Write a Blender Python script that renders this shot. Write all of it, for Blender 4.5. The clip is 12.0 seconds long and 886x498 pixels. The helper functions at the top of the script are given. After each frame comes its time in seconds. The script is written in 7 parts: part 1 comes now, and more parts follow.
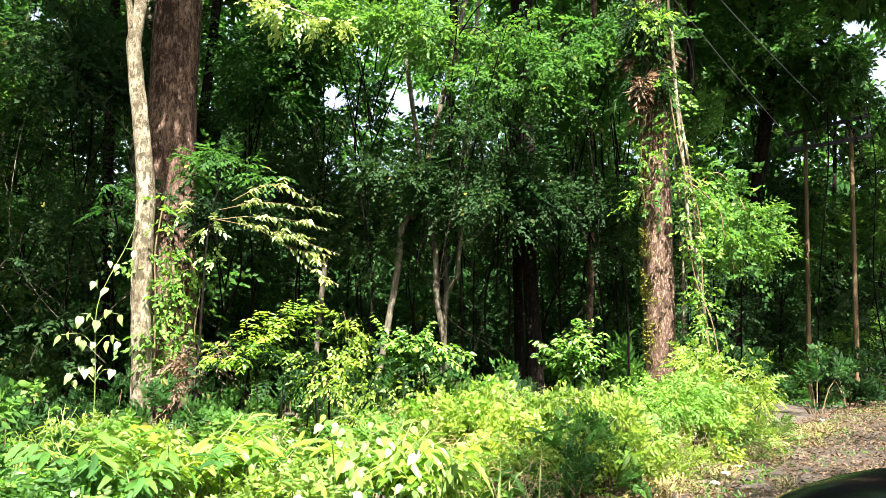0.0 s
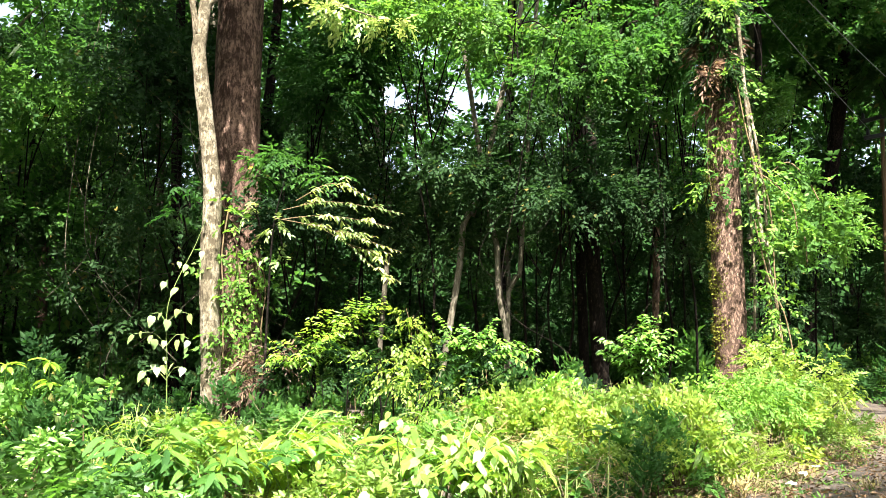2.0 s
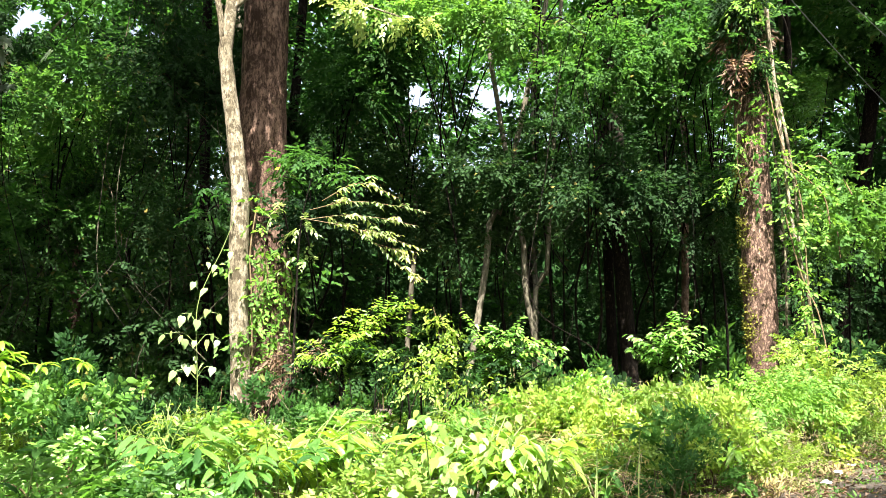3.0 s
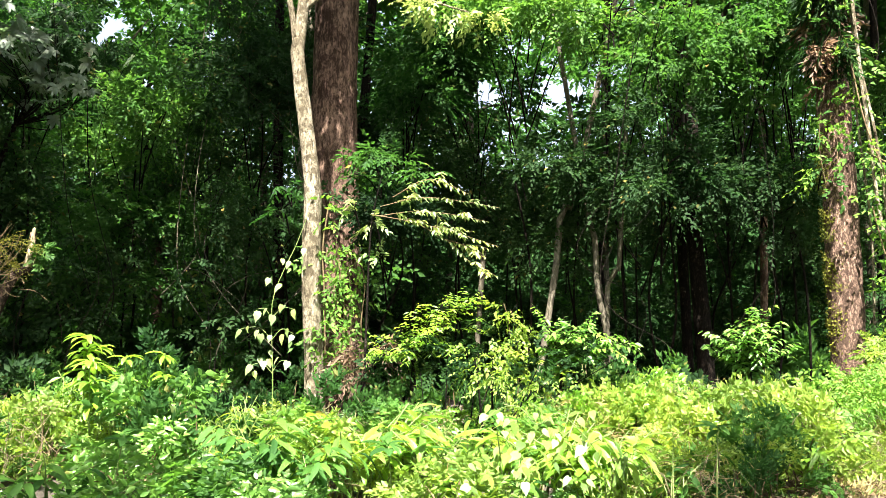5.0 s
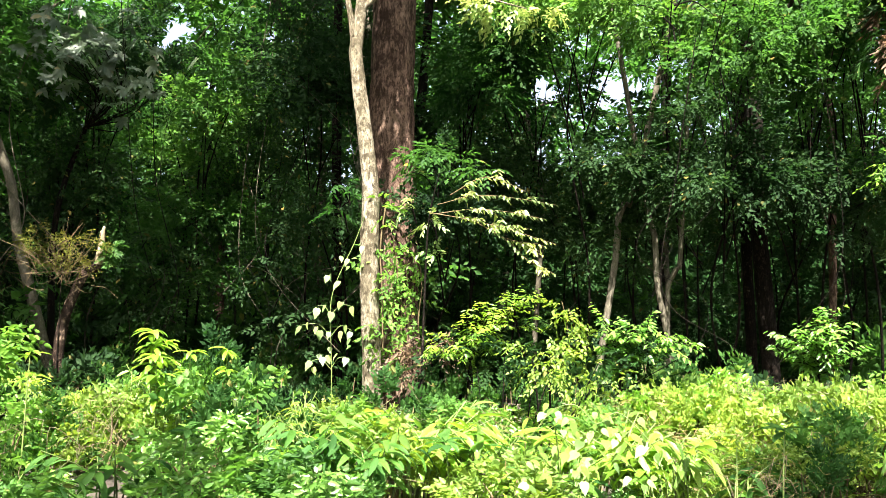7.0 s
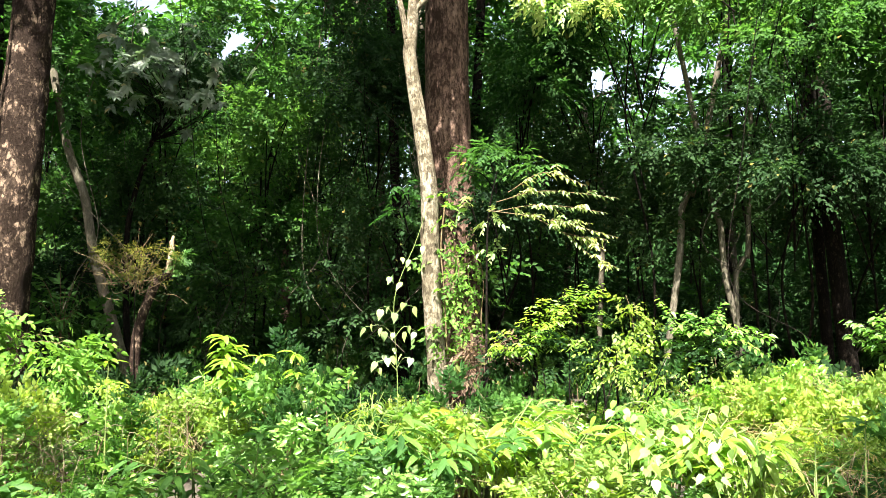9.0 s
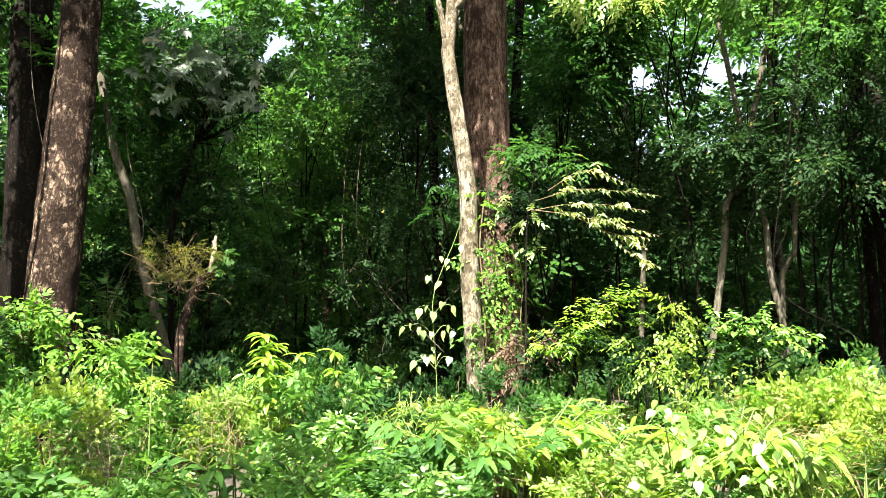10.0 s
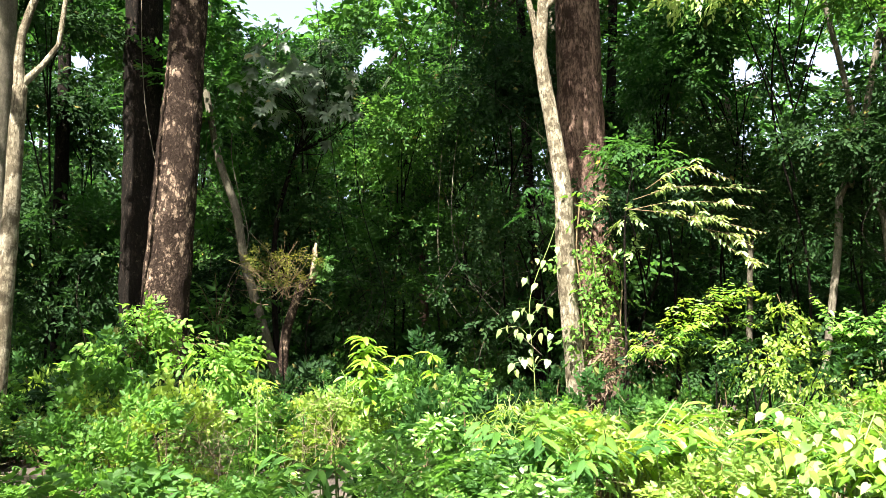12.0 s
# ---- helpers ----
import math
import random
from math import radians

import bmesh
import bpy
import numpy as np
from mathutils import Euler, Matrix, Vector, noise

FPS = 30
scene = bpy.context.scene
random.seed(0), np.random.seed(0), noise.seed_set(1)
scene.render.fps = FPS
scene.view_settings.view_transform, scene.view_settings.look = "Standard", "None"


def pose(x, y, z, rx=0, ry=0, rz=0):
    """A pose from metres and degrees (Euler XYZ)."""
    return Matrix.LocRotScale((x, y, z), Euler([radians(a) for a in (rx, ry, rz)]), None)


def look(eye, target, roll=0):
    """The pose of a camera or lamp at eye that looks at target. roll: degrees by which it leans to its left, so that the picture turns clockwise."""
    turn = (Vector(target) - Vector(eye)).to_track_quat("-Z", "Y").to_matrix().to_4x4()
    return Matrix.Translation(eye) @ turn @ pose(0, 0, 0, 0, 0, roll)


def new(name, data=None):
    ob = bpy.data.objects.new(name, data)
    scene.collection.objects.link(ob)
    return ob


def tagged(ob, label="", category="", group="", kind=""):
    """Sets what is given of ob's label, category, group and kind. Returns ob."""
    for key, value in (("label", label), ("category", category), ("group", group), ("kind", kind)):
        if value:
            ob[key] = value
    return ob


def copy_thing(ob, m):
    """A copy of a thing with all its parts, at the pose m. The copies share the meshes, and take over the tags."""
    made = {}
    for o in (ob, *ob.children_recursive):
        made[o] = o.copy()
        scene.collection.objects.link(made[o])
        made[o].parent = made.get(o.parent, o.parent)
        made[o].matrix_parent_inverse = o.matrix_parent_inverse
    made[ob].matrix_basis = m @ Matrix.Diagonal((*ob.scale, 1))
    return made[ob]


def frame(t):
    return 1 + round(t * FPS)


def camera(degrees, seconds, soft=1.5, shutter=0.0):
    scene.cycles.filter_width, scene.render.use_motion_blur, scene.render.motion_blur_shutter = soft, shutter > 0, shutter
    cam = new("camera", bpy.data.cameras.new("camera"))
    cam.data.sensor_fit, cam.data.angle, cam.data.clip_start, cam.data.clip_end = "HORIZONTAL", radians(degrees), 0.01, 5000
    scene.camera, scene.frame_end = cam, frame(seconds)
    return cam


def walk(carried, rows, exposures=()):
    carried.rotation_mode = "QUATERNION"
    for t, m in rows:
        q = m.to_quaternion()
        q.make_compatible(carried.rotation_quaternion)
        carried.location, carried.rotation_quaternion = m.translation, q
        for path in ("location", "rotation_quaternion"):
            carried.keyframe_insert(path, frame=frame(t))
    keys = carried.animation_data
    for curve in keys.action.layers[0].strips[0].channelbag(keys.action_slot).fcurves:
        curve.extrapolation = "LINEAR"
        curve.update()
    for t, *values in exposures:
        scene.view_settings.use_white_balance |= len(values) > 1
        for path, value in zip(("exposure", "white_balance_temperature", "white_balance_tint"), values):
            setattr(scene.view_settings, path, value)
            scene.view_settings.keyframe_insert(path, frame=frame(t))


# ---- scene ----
cam = camera(59.2, 12.0, 0.8)
EYE, TILT, LEAN = 1.5, 7.0, -1.0
ROWS = [
    (0.0, 0.0, 0.0, 0.0, 0.0, 0.0, 0.0),
    (0.5, -0.001, -0.002, -0.002, 0.71, -0.04, 0.06),
    (1.0, 0.002, 0.002, -0.011, 1.88, -0.1, 0.2),
    (1.5, -0.013, 0.014, -0.014, 3.41, -0.11, 0.62),
    (2.0, -0.013, 0.056, -0.019, 4.48, -0.11, 0.83),
    (2.5, -0.016, 0.064, -0.027, 5.17, -0.11, 0.98),
    (3.0, -0.019, 0.068, -0.026, 6.4, -0.15, 1.36),
    (5.0, -0.033, 0.081, -0.051, 11.48, -0.2, 1.7),
    (5.5, -0.036, 0.081, -0.054, 12.67, -0.19, 1.67),
    (6.0, -0.043, 0.076, -0.054, 13.86, -0.18, 1.73),
    (6.5, -0.041, 0.08, -0.059, 14.81, -0.17, 1.74),
    (7.0, -0.044, 0.085, -0.061, 15.62, -0.18, 1.71),
    (9.0, -0.044, 0.084, -0.035, 20.05, -0.21, 3.73),
    (9.5, -0.037, 0.102, -0.048, 21.43, -0.07, 3.96),
    (10.0, -0.035, 0.107, -0.057, 23.0, 0.03, 3.89),
    (10.5, -0.036, 0.112, -0.059, 24.38, 0.08, 3.86),
    (11.0, -0.032, 0.117, -0.07, 26.03, 0.29, 4.0),
    (11.5, -0.033, 0.117, -0.068, 28.16, 0.71, 4.21),
    (12.0, -0.03, 0.123, -0.091, 30.11, 0.97, 4.97),
]
walk(cam, [(t, pose(0, 0, EYE, TILT, LEAN, 0) @ pose(x, y, z, 90 + pitch, roll, yaw)) for t, x, y, z, yaw, pitch, roll in ROWS],
     [(0.0, 2.87), (12.0, 2.87)])

# ---- light: a high sun over the road, behind the car ----
SUN_EL, SUN_AZ = 55.0, 170.0  # degrees; azimuth clockwise from the view axis (+y)
world = bpy.data.worlds.new("sky")
scene.world = world
world.use_nodes = True
wt = world.node_tree
sky = wt.nodes.new("ShaderNodeTexSky")
sky.sky_type, sky.sun_disc = "NISHITA", False
sky.air_density, sky.dust_density, sky.ozone_density = 1.0, 5.0, 1.0
sky.sun_elevation, sky.sun_rotation = radians(SUN_EL), radians(SUN_AZ)
haze = wt.nodes.new("ShaderNodeHueSaturation")  # a bright, hazy tropical sky
haze.inputs["Saturation"].default_value, haze.inputs["Value"].default_value = 0.65, 1.4
wt.links.new(sky.outputs[0], haze.inputs["Color"])
wt.links.new(haze.outputs[0], wt.nodes["Background"].inputs[0])
wt.nodes["Background"].inputs[1].default_value = 0.048
sun_data = bpy.data.lights.new("sun", "SUN")
sun_data.energy, sun_data.angle, sun_data.color = 5.0, radians(0.53), (1.0, 0.95, 0.86)
sun = new("sun", sun_data)
_e, _a = radians(SUN_EL), radians(SUN_AZ)
TO_SUN = Vector((math.sin(_a) * math.cos(_e), math.cos(_a) * math.cos(_e), math.sin(_e)))
sun.matrix_world = look((0, 0, 40), Vector((0, 0, 40)) - TO_SUN)


# ---- materials ----
def shader(name):
    m = bpy.data.materials.new(name)
    m.use_nodes = True
    nt = m.node_tree
    b = nt.nodes["Principled BSDF"]
    return m, nt, b


def node(nt, kind, **inputs):
    n = nt.nodes.new(kind)
    for k, v in inputs.items():
        n.inputs[k.replace("_", " ")].default_value = v
    return n


def ramp(nt, source, stops):
    r = nt.nodes.new("ShaderNodeValToRGB")
    els = r.color_ramp.elements
    while len(els) < len(stops):
        els.new(0.5)
    for e, (p, c) in zip(els, stops):
        e.position, e.color = p, (*c, 1)
    nt.links.new(source, r.inputs[0])
    return r


def leaf_material(name, dark, mid, light, through_colour, translucency=0.35, rough=0.36, gloss=0.6):
    """Foliage: each leaf takes its own tone, light comes through it, and its face is waxy."""
    m, nt, b = shader(name)
    geo = nt.nodes.new("ShaderNodeNewGeometry")
    near = lambda c: tuple(0.6 * a + 0.4 * b for a, b in zip(c, mid))
    col = ramp(nt, geo.outputs["Random Per Island"], [(0.0, near(dark)), (0.45, mid), (0.975, near(light)), (1.0, (0.2, 0.16, 0.05))])
    coord = nt.nodes.new("ShaderNodeTexCoord")
    blotch = node(nt, "ShaderNodeTexNoise", Scale=1.3, Detail=3.0)
    nt.links.new(coord.outputs["Object"], blotch.inputs["Vector"])
    mix = nt.nodes.new("ShaderNodeMix")
    mix.data_type, mix.blend_type = "RGBA", "MULTIPLY"
    tone = ramp(nt, blotch.outputs[0], [(0.3, (0.7, 0.78, 0.7)), (0.7, (1.2, 1.1, 0.9))])
    plant = nt.nodes.new("ShaderNodeObjectInfo")
    own = ramp(nt, plant.outputs["Random"], [(0.0, (0.42, 0.52, 0.56)), (0.5, (0.95, 0.97, 0.97)), (1.0, (1.36, 1.24, 1.15))])
    both = nt.nodes.new("ShaderNodeMix")
    both.data_type, both.blend_type = "RGBA", "MULTIPLY"
    both.inputs["Factor"].default_value = 1.0
    nt.links.new(tone.outputs[0], both.inputs["A"])
    nt.links.new(own.outputs[0], both.inputs["B"])
    mix.inputs["Factor"].default_value = 1.0
    nt.links.new(col.outputs[0], mix.inputs["A"])
    nt.links.new(both.outputs["Result"], mix.inputs["B"])
    nt.links.new(mix.outputs["Result"], b.inputs["Base Color"])
    fine = node(nt, "ShaderNodeTexNoise", Scale=55.0, Detail=4.0, Roughness=0.65)
    nt.links.new(coord.outputs["Object"], fine.inputs["Vector"])
    dull = nt.nodes.new("ShaderNodeMapRange")
    dull.inputs["To Min"].default_value, dull.inputs["To Max"].default_value = rough - 0.08, rough + 0.22
    nt.links.new(fine.outputs[0], dull.inputs["Value"])
    nt.links.new(dull.outputs[0], b.inputs["Roughness"])
    relief = node(nt, "ShaderNodeBump", Strength=0.35, Distance=0.012)
    nt.links.new(fine.outputs[0], relief.inputs["Height"])
    nt.links.new(relief.outputs[0], b.inputs["Normal"])
    b.inputs["Specular IOR Level"].default_value = gloss
    tr = nt.nodes.new("ShaderNodeBsdfTranslucent")
    tmix = nt.nodes.new("ShaderNodeMix")
    tmix.data_type, tmix.blend_type = "RGBA", "MULTIPLY"
    tmix.inputs["Factor"].default_value = 1.0
    tmix.inputs["A"].default_value = (*through_colour, 1)
    nt.links.new(both.outputs["Result"], tmix.inputs["B"])
    nt.links.new(tmix.outputs["Result"], tr.inputs[0])
    ms = nt.nodes.new("ShaderNodeMixShader")
    ms.inputs[0].default_value = translucency
    nt.links.new(b.outputs[0], ms.inputs[1])
    nt.links.new(tr.outputs[0], ms.inputs[2])
    nt.links.new(ms.outputs[0], nt.nodes["Material Output"].inputs[0])
    return m


def bark_material(name, dark, mid, light, scale=6.0, stretch=0.25, bump=0.6, patch=None, patch_at=0.6, patch_scale=3.0, flecks=0.0, plates=0.0, cracks=0.0):
    """Bark: broad tones, fissures drawn out along the trunk, small flaking plates, fine grain, and patches of lichen, moss or fresh bark."""
    m, nt, b = shader(name)
    coord = nt.nodes.new("ShaderNodeTexCoord")
    mp = nt.nodes.new("ShaderNodeMapping")
    mp.inputs["Scale"].default_value = (1, 1, stretch)
    nt.links.new(coord.outputs["Object"], mp.inputs[0])
    broad = node(nt, "ShaderNodeTexNoise", Scale=scale * 0.5, Detail=10.0, Roughness=0.75, Distortion=0.4)
    grain = node(nt, "ShaderNodeTexNoise", Scale=scale * 4.0, Detail=8.0, Roughness=0.75, Distortion=0.8)
    wob = node(nt, "ShaderNodeTexNoise", Scale=scale * 1.5, Detail=4.0)
    for n in (broad, grain, wob):
        nt.links.new(mp.outputs[0], n.inputs["Vector"])
    bend = nt.nodes.new("ShaderNodeMix")
    bend.data_type, bend.blend_type = "RGBA", "LINEAR_LIGHT"
    bend.inputs["Factor"].default_value = 0.09
    nt.links.new(mp.outputs[0], bend.inputs["A"])
    nt.links.new(wob.outputs["Color"], bend.inputs["B"])
    cells = node(nt, "ShaderNodeTexVoronoi", Scale=scale * 2.4)
    nt.links.new(bend.outputs["Result"], cells.inputs["Vector"])
    tone = nt.nodes.new("ShaderNodeMath")
    tone.operation = "MULTIPLY_ADD"
    nt.links.new(grain.outputs[0], tone.inputs[0])
    tone.inputs[1].default_value = 0.75
    half = nt.nodes.new("ShaderNodeMath")
    half.operation = "MULTIPLY_ADD"
    nt.links.new(broad.outputs[0], half.inputs[0])
    half.inputs[1].default_value, half.inputs[2].default_value = 0.7, -0.22
    nt.links.new(half.outputs[0], tone.inputs[2])
    last = tone.outputs[0]
    if plates:
        pl = nt.nodes.new("ShaderNodeMath")
        pl.operation = "MULTIPLY_ADD"
        nt.links.new(cells.outputs["Distance"], pl.inputs[0])
        pl.inputs[1].default_value = -plates
        nt.links.new(last, pl.inputs[2])
        last = pl.outputs[0]
    height = last
    col = ramp(nt, last, [(0.3, dark), (0.5, mid), (0.7, light)])
    last = col.outputs[0]
    if patch:
        pn = node(nt, "ShaderNodeTexNoise", Scale=patch_scale, Detail=7.0, Roughness=0.7)
        nt.links.new(coord.outputs["Object"], pn.inputs["Vector"])
        pf = ramp(nt, pn.outputs[0], [(patch_at - 0.04, (0, 0, 0)), (patch_at + 0.05, (0.85, 0.85, 0.85))])
        pm = nt.nodes.new("ShaderNodeMix")
        pm.data_type = "RGBA"
        nt.links.new(pf.outputs[0], pm.inputs["Factor"])
        nt.links.new(last, pm.inputs["A"])
        pm.inputs["B"].default_value = (*patch, 1)
        last = pm.outputs["Result"]
    if flecks:
        fm = nt.nodes.new("ShaderNodeMapping")
        fm.inputs["Scale"].default_value = (1, 1, max(stretch, 0.22))
        nt.links.new(coord.outputs["Object"], fm.inputs[0])
        fn = node(nt, "ShaderNodeTexNoise", Scale=22.0, Detail=6.0, Roughness=0.7)
        nt.links.new(fm.outputs[0], fn.inputs["Vector"])
        ff = ramp(nt, fn.outputs[0], [(0.53, (0, 0, 0)), (0.6, (flecks, flecks, flecks))])
        dm = nt.nodes.new("ShaderNodeMix")
        dm.data_type = "RGBA"
        nt.links.new(ff.outputs[0], dm.inputs["Factor"])
        nt.links.new(last, dm.inputs["A"])
        dm.inputs["B"].default_value = (*dark, 1)
        last = dm.outputs["Result"]
    if cracks:
        seam = node(nt, "ShaderNodeTexVoronoi", Scale=scale)
        seam.feature = "DISTANCE_TO_EDGE"
        nt.links.new(bend.outputs["Result"], seam.inputs["Vector"])
        worn = nt.nodes.new("ShaderNodeMath")
        worn.operation = "MULTIPLY_ADD"
        nt.links.new(grain.outputs[0], worn.inputs[0])
        worn.inputs[1].default_value = -0.22
        nt.links.new(seam.outputs["Distance"], worn.inputs[2])
        deep = ramp(nt, worn.outputs[0], [(0.0, (cracks, cracks, cracks)), (0.07, (0, 0, 0))])
        cm = nt.nodes.new("ShaderNodeMix")
        cm.data_type = "RGBA"
        nt.links.new(deep.outputs[0], cm.inputs["Factor"])
        nt.links.new(last, cm.inputs["A"])
        cm.inputs["B"].default_value = (*dark, 1)
        last = cm.outputs["Result"]
    nt.links.new(last, b.inputs["Base Color"])
    b.inputs["Roughness"].default_value = 0.88
    b.inputs["Specular IOR Level"].default_value = 0.05
    bp = node(nt, "ShaderNodeBump", Strength=bump, Distance=0.05)
    nt.links.new(height, bp.inputs["Height"])
    nt.links.new(bp.outputs[0], b.inputs["Normal"])
    return m


def soil_material(name, dark, mid, light, scale):
    m, nt, b = shader(name)
    coord = nt.nodes.new("ShaderNodeTexCoord")
    n1 = node(nt, "ShaderNodeTexNoise", Scale=scale, Detail=9.0, Roughness=0.7)
    n2 = node(nt, "ShaderNodeTexVoronoi", Scale=scale * 6)
    for n in (n1, n2):
        nt.links.new(coord.outputs["Object"], n.inputs["Vector"])
    col = ramp(nt, n1.outputs[0], [(0.32, dark), (0.5, mid), (0.7, light)])
    mix = nt.nodes.new("ShaderNodeMix")
    mix.data_type, mix.blend_type = "RGBA", "OVERLAY"
    mix.inputs["Factor"].default_value = 0.35
    nt.links.new(col.outputs[0], mix.inputs["A"])
    grey = ramp(nt, n2.outputs["Distance"], [(0.1, (0.75, 0.75, 0.75)), (0.6, (0.25, 0.25, 0.25))])
    nt.links.new(grey.outputs[0], mix.inputs["B"])
    hs = node(nt, "ShaderNodeHueSaturation", Saturation=0.85)
    nt.links.new(mix.outputs["Result"], hs.inputs["Color"])
    nt.links.new(hs.outputs[0], b.inputs["Base Color"])
    b.inputs["Roughness"].default_value = 0.95
    bp = node(nt, "ShaderNodeBump", Strength=0.7, Distance=0.05)
    nt.links.new(n1.outputs[0], bp.inputs["Height"])
    nt.links.new(bp.outputs[0], b.inputs["Normal"])
    return m


def plain_material(name, colour, rough=0.5, metal=0.0, grain=0.0):
    m, nt, b = shader(name)
    b.inputs["Roughness"].default_value, b.inputs["Metallic"].default_value = rough, metal
    n = node(nt, "ShaderNodeTexNoise", Scale=14.0, Detail=5.0)
    coord = nt.nodes.new("ShaderNodeTexCoord")
    nt.links.new(coord.outputs["Object"], n.inputs["Vector"])
    col = ramp(nt, n.outputs[0], [(0.25, tuple(c * (1 - grain) for c in colour)), (0.75, tuple(min(1, c * (1 + grain)) for c in colour))])
    nt.links.new(col.outputs[0], b.inputs["Base Color"])
    return m


M_SUNNY = leaf_material("sunny_leaf", (0.028, 0.075, 0.012), (0.155, 0.25, 0.042), (0.29, 0.39, 0.1), (0.35, 0.52, 0.05), 0.42, 0.44, 0.5)
M_LIME = leaf_material("lime_leaf", (0.05, 0.14, 0.014), (0.16, 0.31, 0.026), (0.28, 0.43, 0.06), (0.36, 0.6, 0.05), 0.42, 0.36, 0.7)
M_GLARE = leaf_material("glossy_leaf", (0.05, 0.13, 0.02), (0.135, 0.28, 0.046), (0.23, 0.38, 0.09), (0.2, 0.48, 0.05), 0.38, 0.32, 0.9)
M_FRESH = leaf_material("fresh_leaf", (0.025, 0.075, 0.014), (0.075, 0.18, 0.028), (0.14, 0.26, 0.048), (0.2, 0.42, 0.05), 0.38, 0.5, 0.3)
M_TEAL = leaf_material("broad_green_leaf", (0.018, 0.055, 0.015), (0.05, 0.125, 0.03), (0.085, 0.18, 0.05), (0.12, 0.32, 0.05), 0.34, 0.6, 0.15)
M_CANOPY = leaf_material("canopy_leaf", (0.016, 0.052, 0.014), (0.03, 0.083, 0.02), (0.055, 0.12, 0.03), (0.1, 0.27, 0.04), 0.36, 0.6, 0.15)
# leaves inside the wood: much of its shade is put into this low colour
M_SHADED = leaf_material("shaded_leaf", (0.01, 0.029, 0.011), (0.017, 0.043, 0.015), (0.029, 0.062, 0.022), (0.045, 0.115, 0.027), 0.3, 0.6, 0.12)
# pale leaves; the cream tone also holds the sun's glare on the layered sapling
M_PALE = leaf_material("pale_sunlit_leaf", (0.17, 0.26, 0.07), (0.25, 0.35, 0.115), (0.36, 0.44, 0.19), (0.36, 0.48, 0.12), 0.34, 0.4, 0.7)
M_BLUE = leaf_material("grey_green_leaf", (0.032, 0.058, 0.042), (0.058, 0.09, 0.066), (0.09, 0.122, 0.094), (0.14, 0.25, 0.12), 0.28, 0.45, 0.6)
# near-black green: the darkness of the far wood put into colour
M_BACKDROP_SHADE = leaf_material("backdrop_shade", (0.008, 0.022, 0.009), (0.014, 0.036, 0.013), (0.024, 0.055, 0.02), (0.02, 0.05, 0.015), 0.1, 1.0, 0.0)
M_STRAW = leaf_material("straw", (0.13, 0.1, 0.045), (0.22, 0.175, 0.08), (0.32, 0.27, 0.13), (0.3, 0.24, 0.1), 0.25, 0.7)
M_MOSS = leaf_material("moss_leaf", (0.1, 0.1, 0.015), (0.18, 0.17, 0.025), (0.26, 0.25, 0.05), (0.3, 0.3, 0.05), 0.3, 0.7, 0.2)
M_LITTER = leaf_material("litter_leaf", (0.025, 0.014, 0.009), (0.075, 0.043, 0.026), (0.19, 0.12, 0.075), (0.2, 0.12, 0.05), 0.12, 0.7)
M_BARK_RED = bark_material("red_brown_bark", (0.03, 0.018, 0.013), (0.18, 0.118, 0.088), (0.29, 0.2, 0.155), 6.0, 0.35, 0.9, (0.035, 0.02, 0.015), 0.57, 6.0, 0.8, 0.2)
M_BARK_PALE = bark_material("pale_mottled_bark", (0.045, 0.036, 0.023), (0.19, 0.162, 0.113), (0.44, 0.4, 0.31), 9.0, 0.3, 0.8, (0.06, 0.048, 0.03), 0.52, 5.0, 0.85)
M_BARK_ROUGH = bark_material("rough_bark", (0.05, 0.032, 0.024), (0.29, 0.19, 0.145), (0.55, 0.4, 0.31), 15.0, 0.4, 1.0, (0.22, 0.21, 0.07), 0.66, 3.0, 0.35, 0.15, 0.8)
# pale patches: flaking bark, lightened towards the sun dapples on the broad trunk
M_BARK_TAN = bark_material("tan_flaking_bark", (0.018, 0.012, 0.009), (0.1, 0.07, 0.051), (0.29, 0.215, 0.16), 9.0, 0.5, 1.0, (0.3, 0.215, 0.155), 0.54, 3.5, 0.7, 0.35, 0.85)
# low tone also carries the shade on trunks and stems in the wood
M_BARK_DARK = bark_material("shade_dark_bark", (0.006, 0.005, 0.004), (0.03, 0.022, 0.017), (0.08, 0.062, 0.05), 10.0, 0.4, 0.8, (0.12, 0.1, 0.075), 0.64, 11.0, 0.4, 0.3, 0.8)
M_BARK_GREY = bark_material("grey_bark", (0.04, 0.036, 0.026), (0.1, 0.088, 0.065), (0.2, 0.18, 0.14), 10.0, 0.4, 0.5, (0.06, 0.06, 0.035), 0.58, 6.0)
# stems darkened to sink into the shaded wood behind them
M_BARK_SHADE = bark_material("shade_toned_bark", (0.015, 0.014, 0.009), (0.032, 0.029, 0.02), (0.06, 0.055, 0.04), 12.0, 0.4, 0.3)
M_TWIG = bark_material("twig_bark", (0.05, 0.035, 0.02), (0.12, 0.09, 0.05), (0.2, 0.15, 0.09), 20.0, 0.3, 0.3)
M_DRY = bark_material("dead_stem", (0.05, 0.038, 0.024), (0.13, 0.102, 0.064), (0.22, 0.18, 0.12), 20.0, 0.3, 0.3)
M_STEM = plain_material("green_stem", (0.12, 0.17, 0.04), 0.6, 0.0, 0.3)
M_GROUND = soil_material("forest_floor", (0.018, 0.013, 0.009), (0.045, 0.031, 0.02), (0.09, 0.064, 0.042), 1.4)
M_DIRT = soil_material("dirt_lane", (0.012, 0.008, 0.005), (0.028, 0.018, 0.011), (0.055, 0.037, 0.023), 1.9)
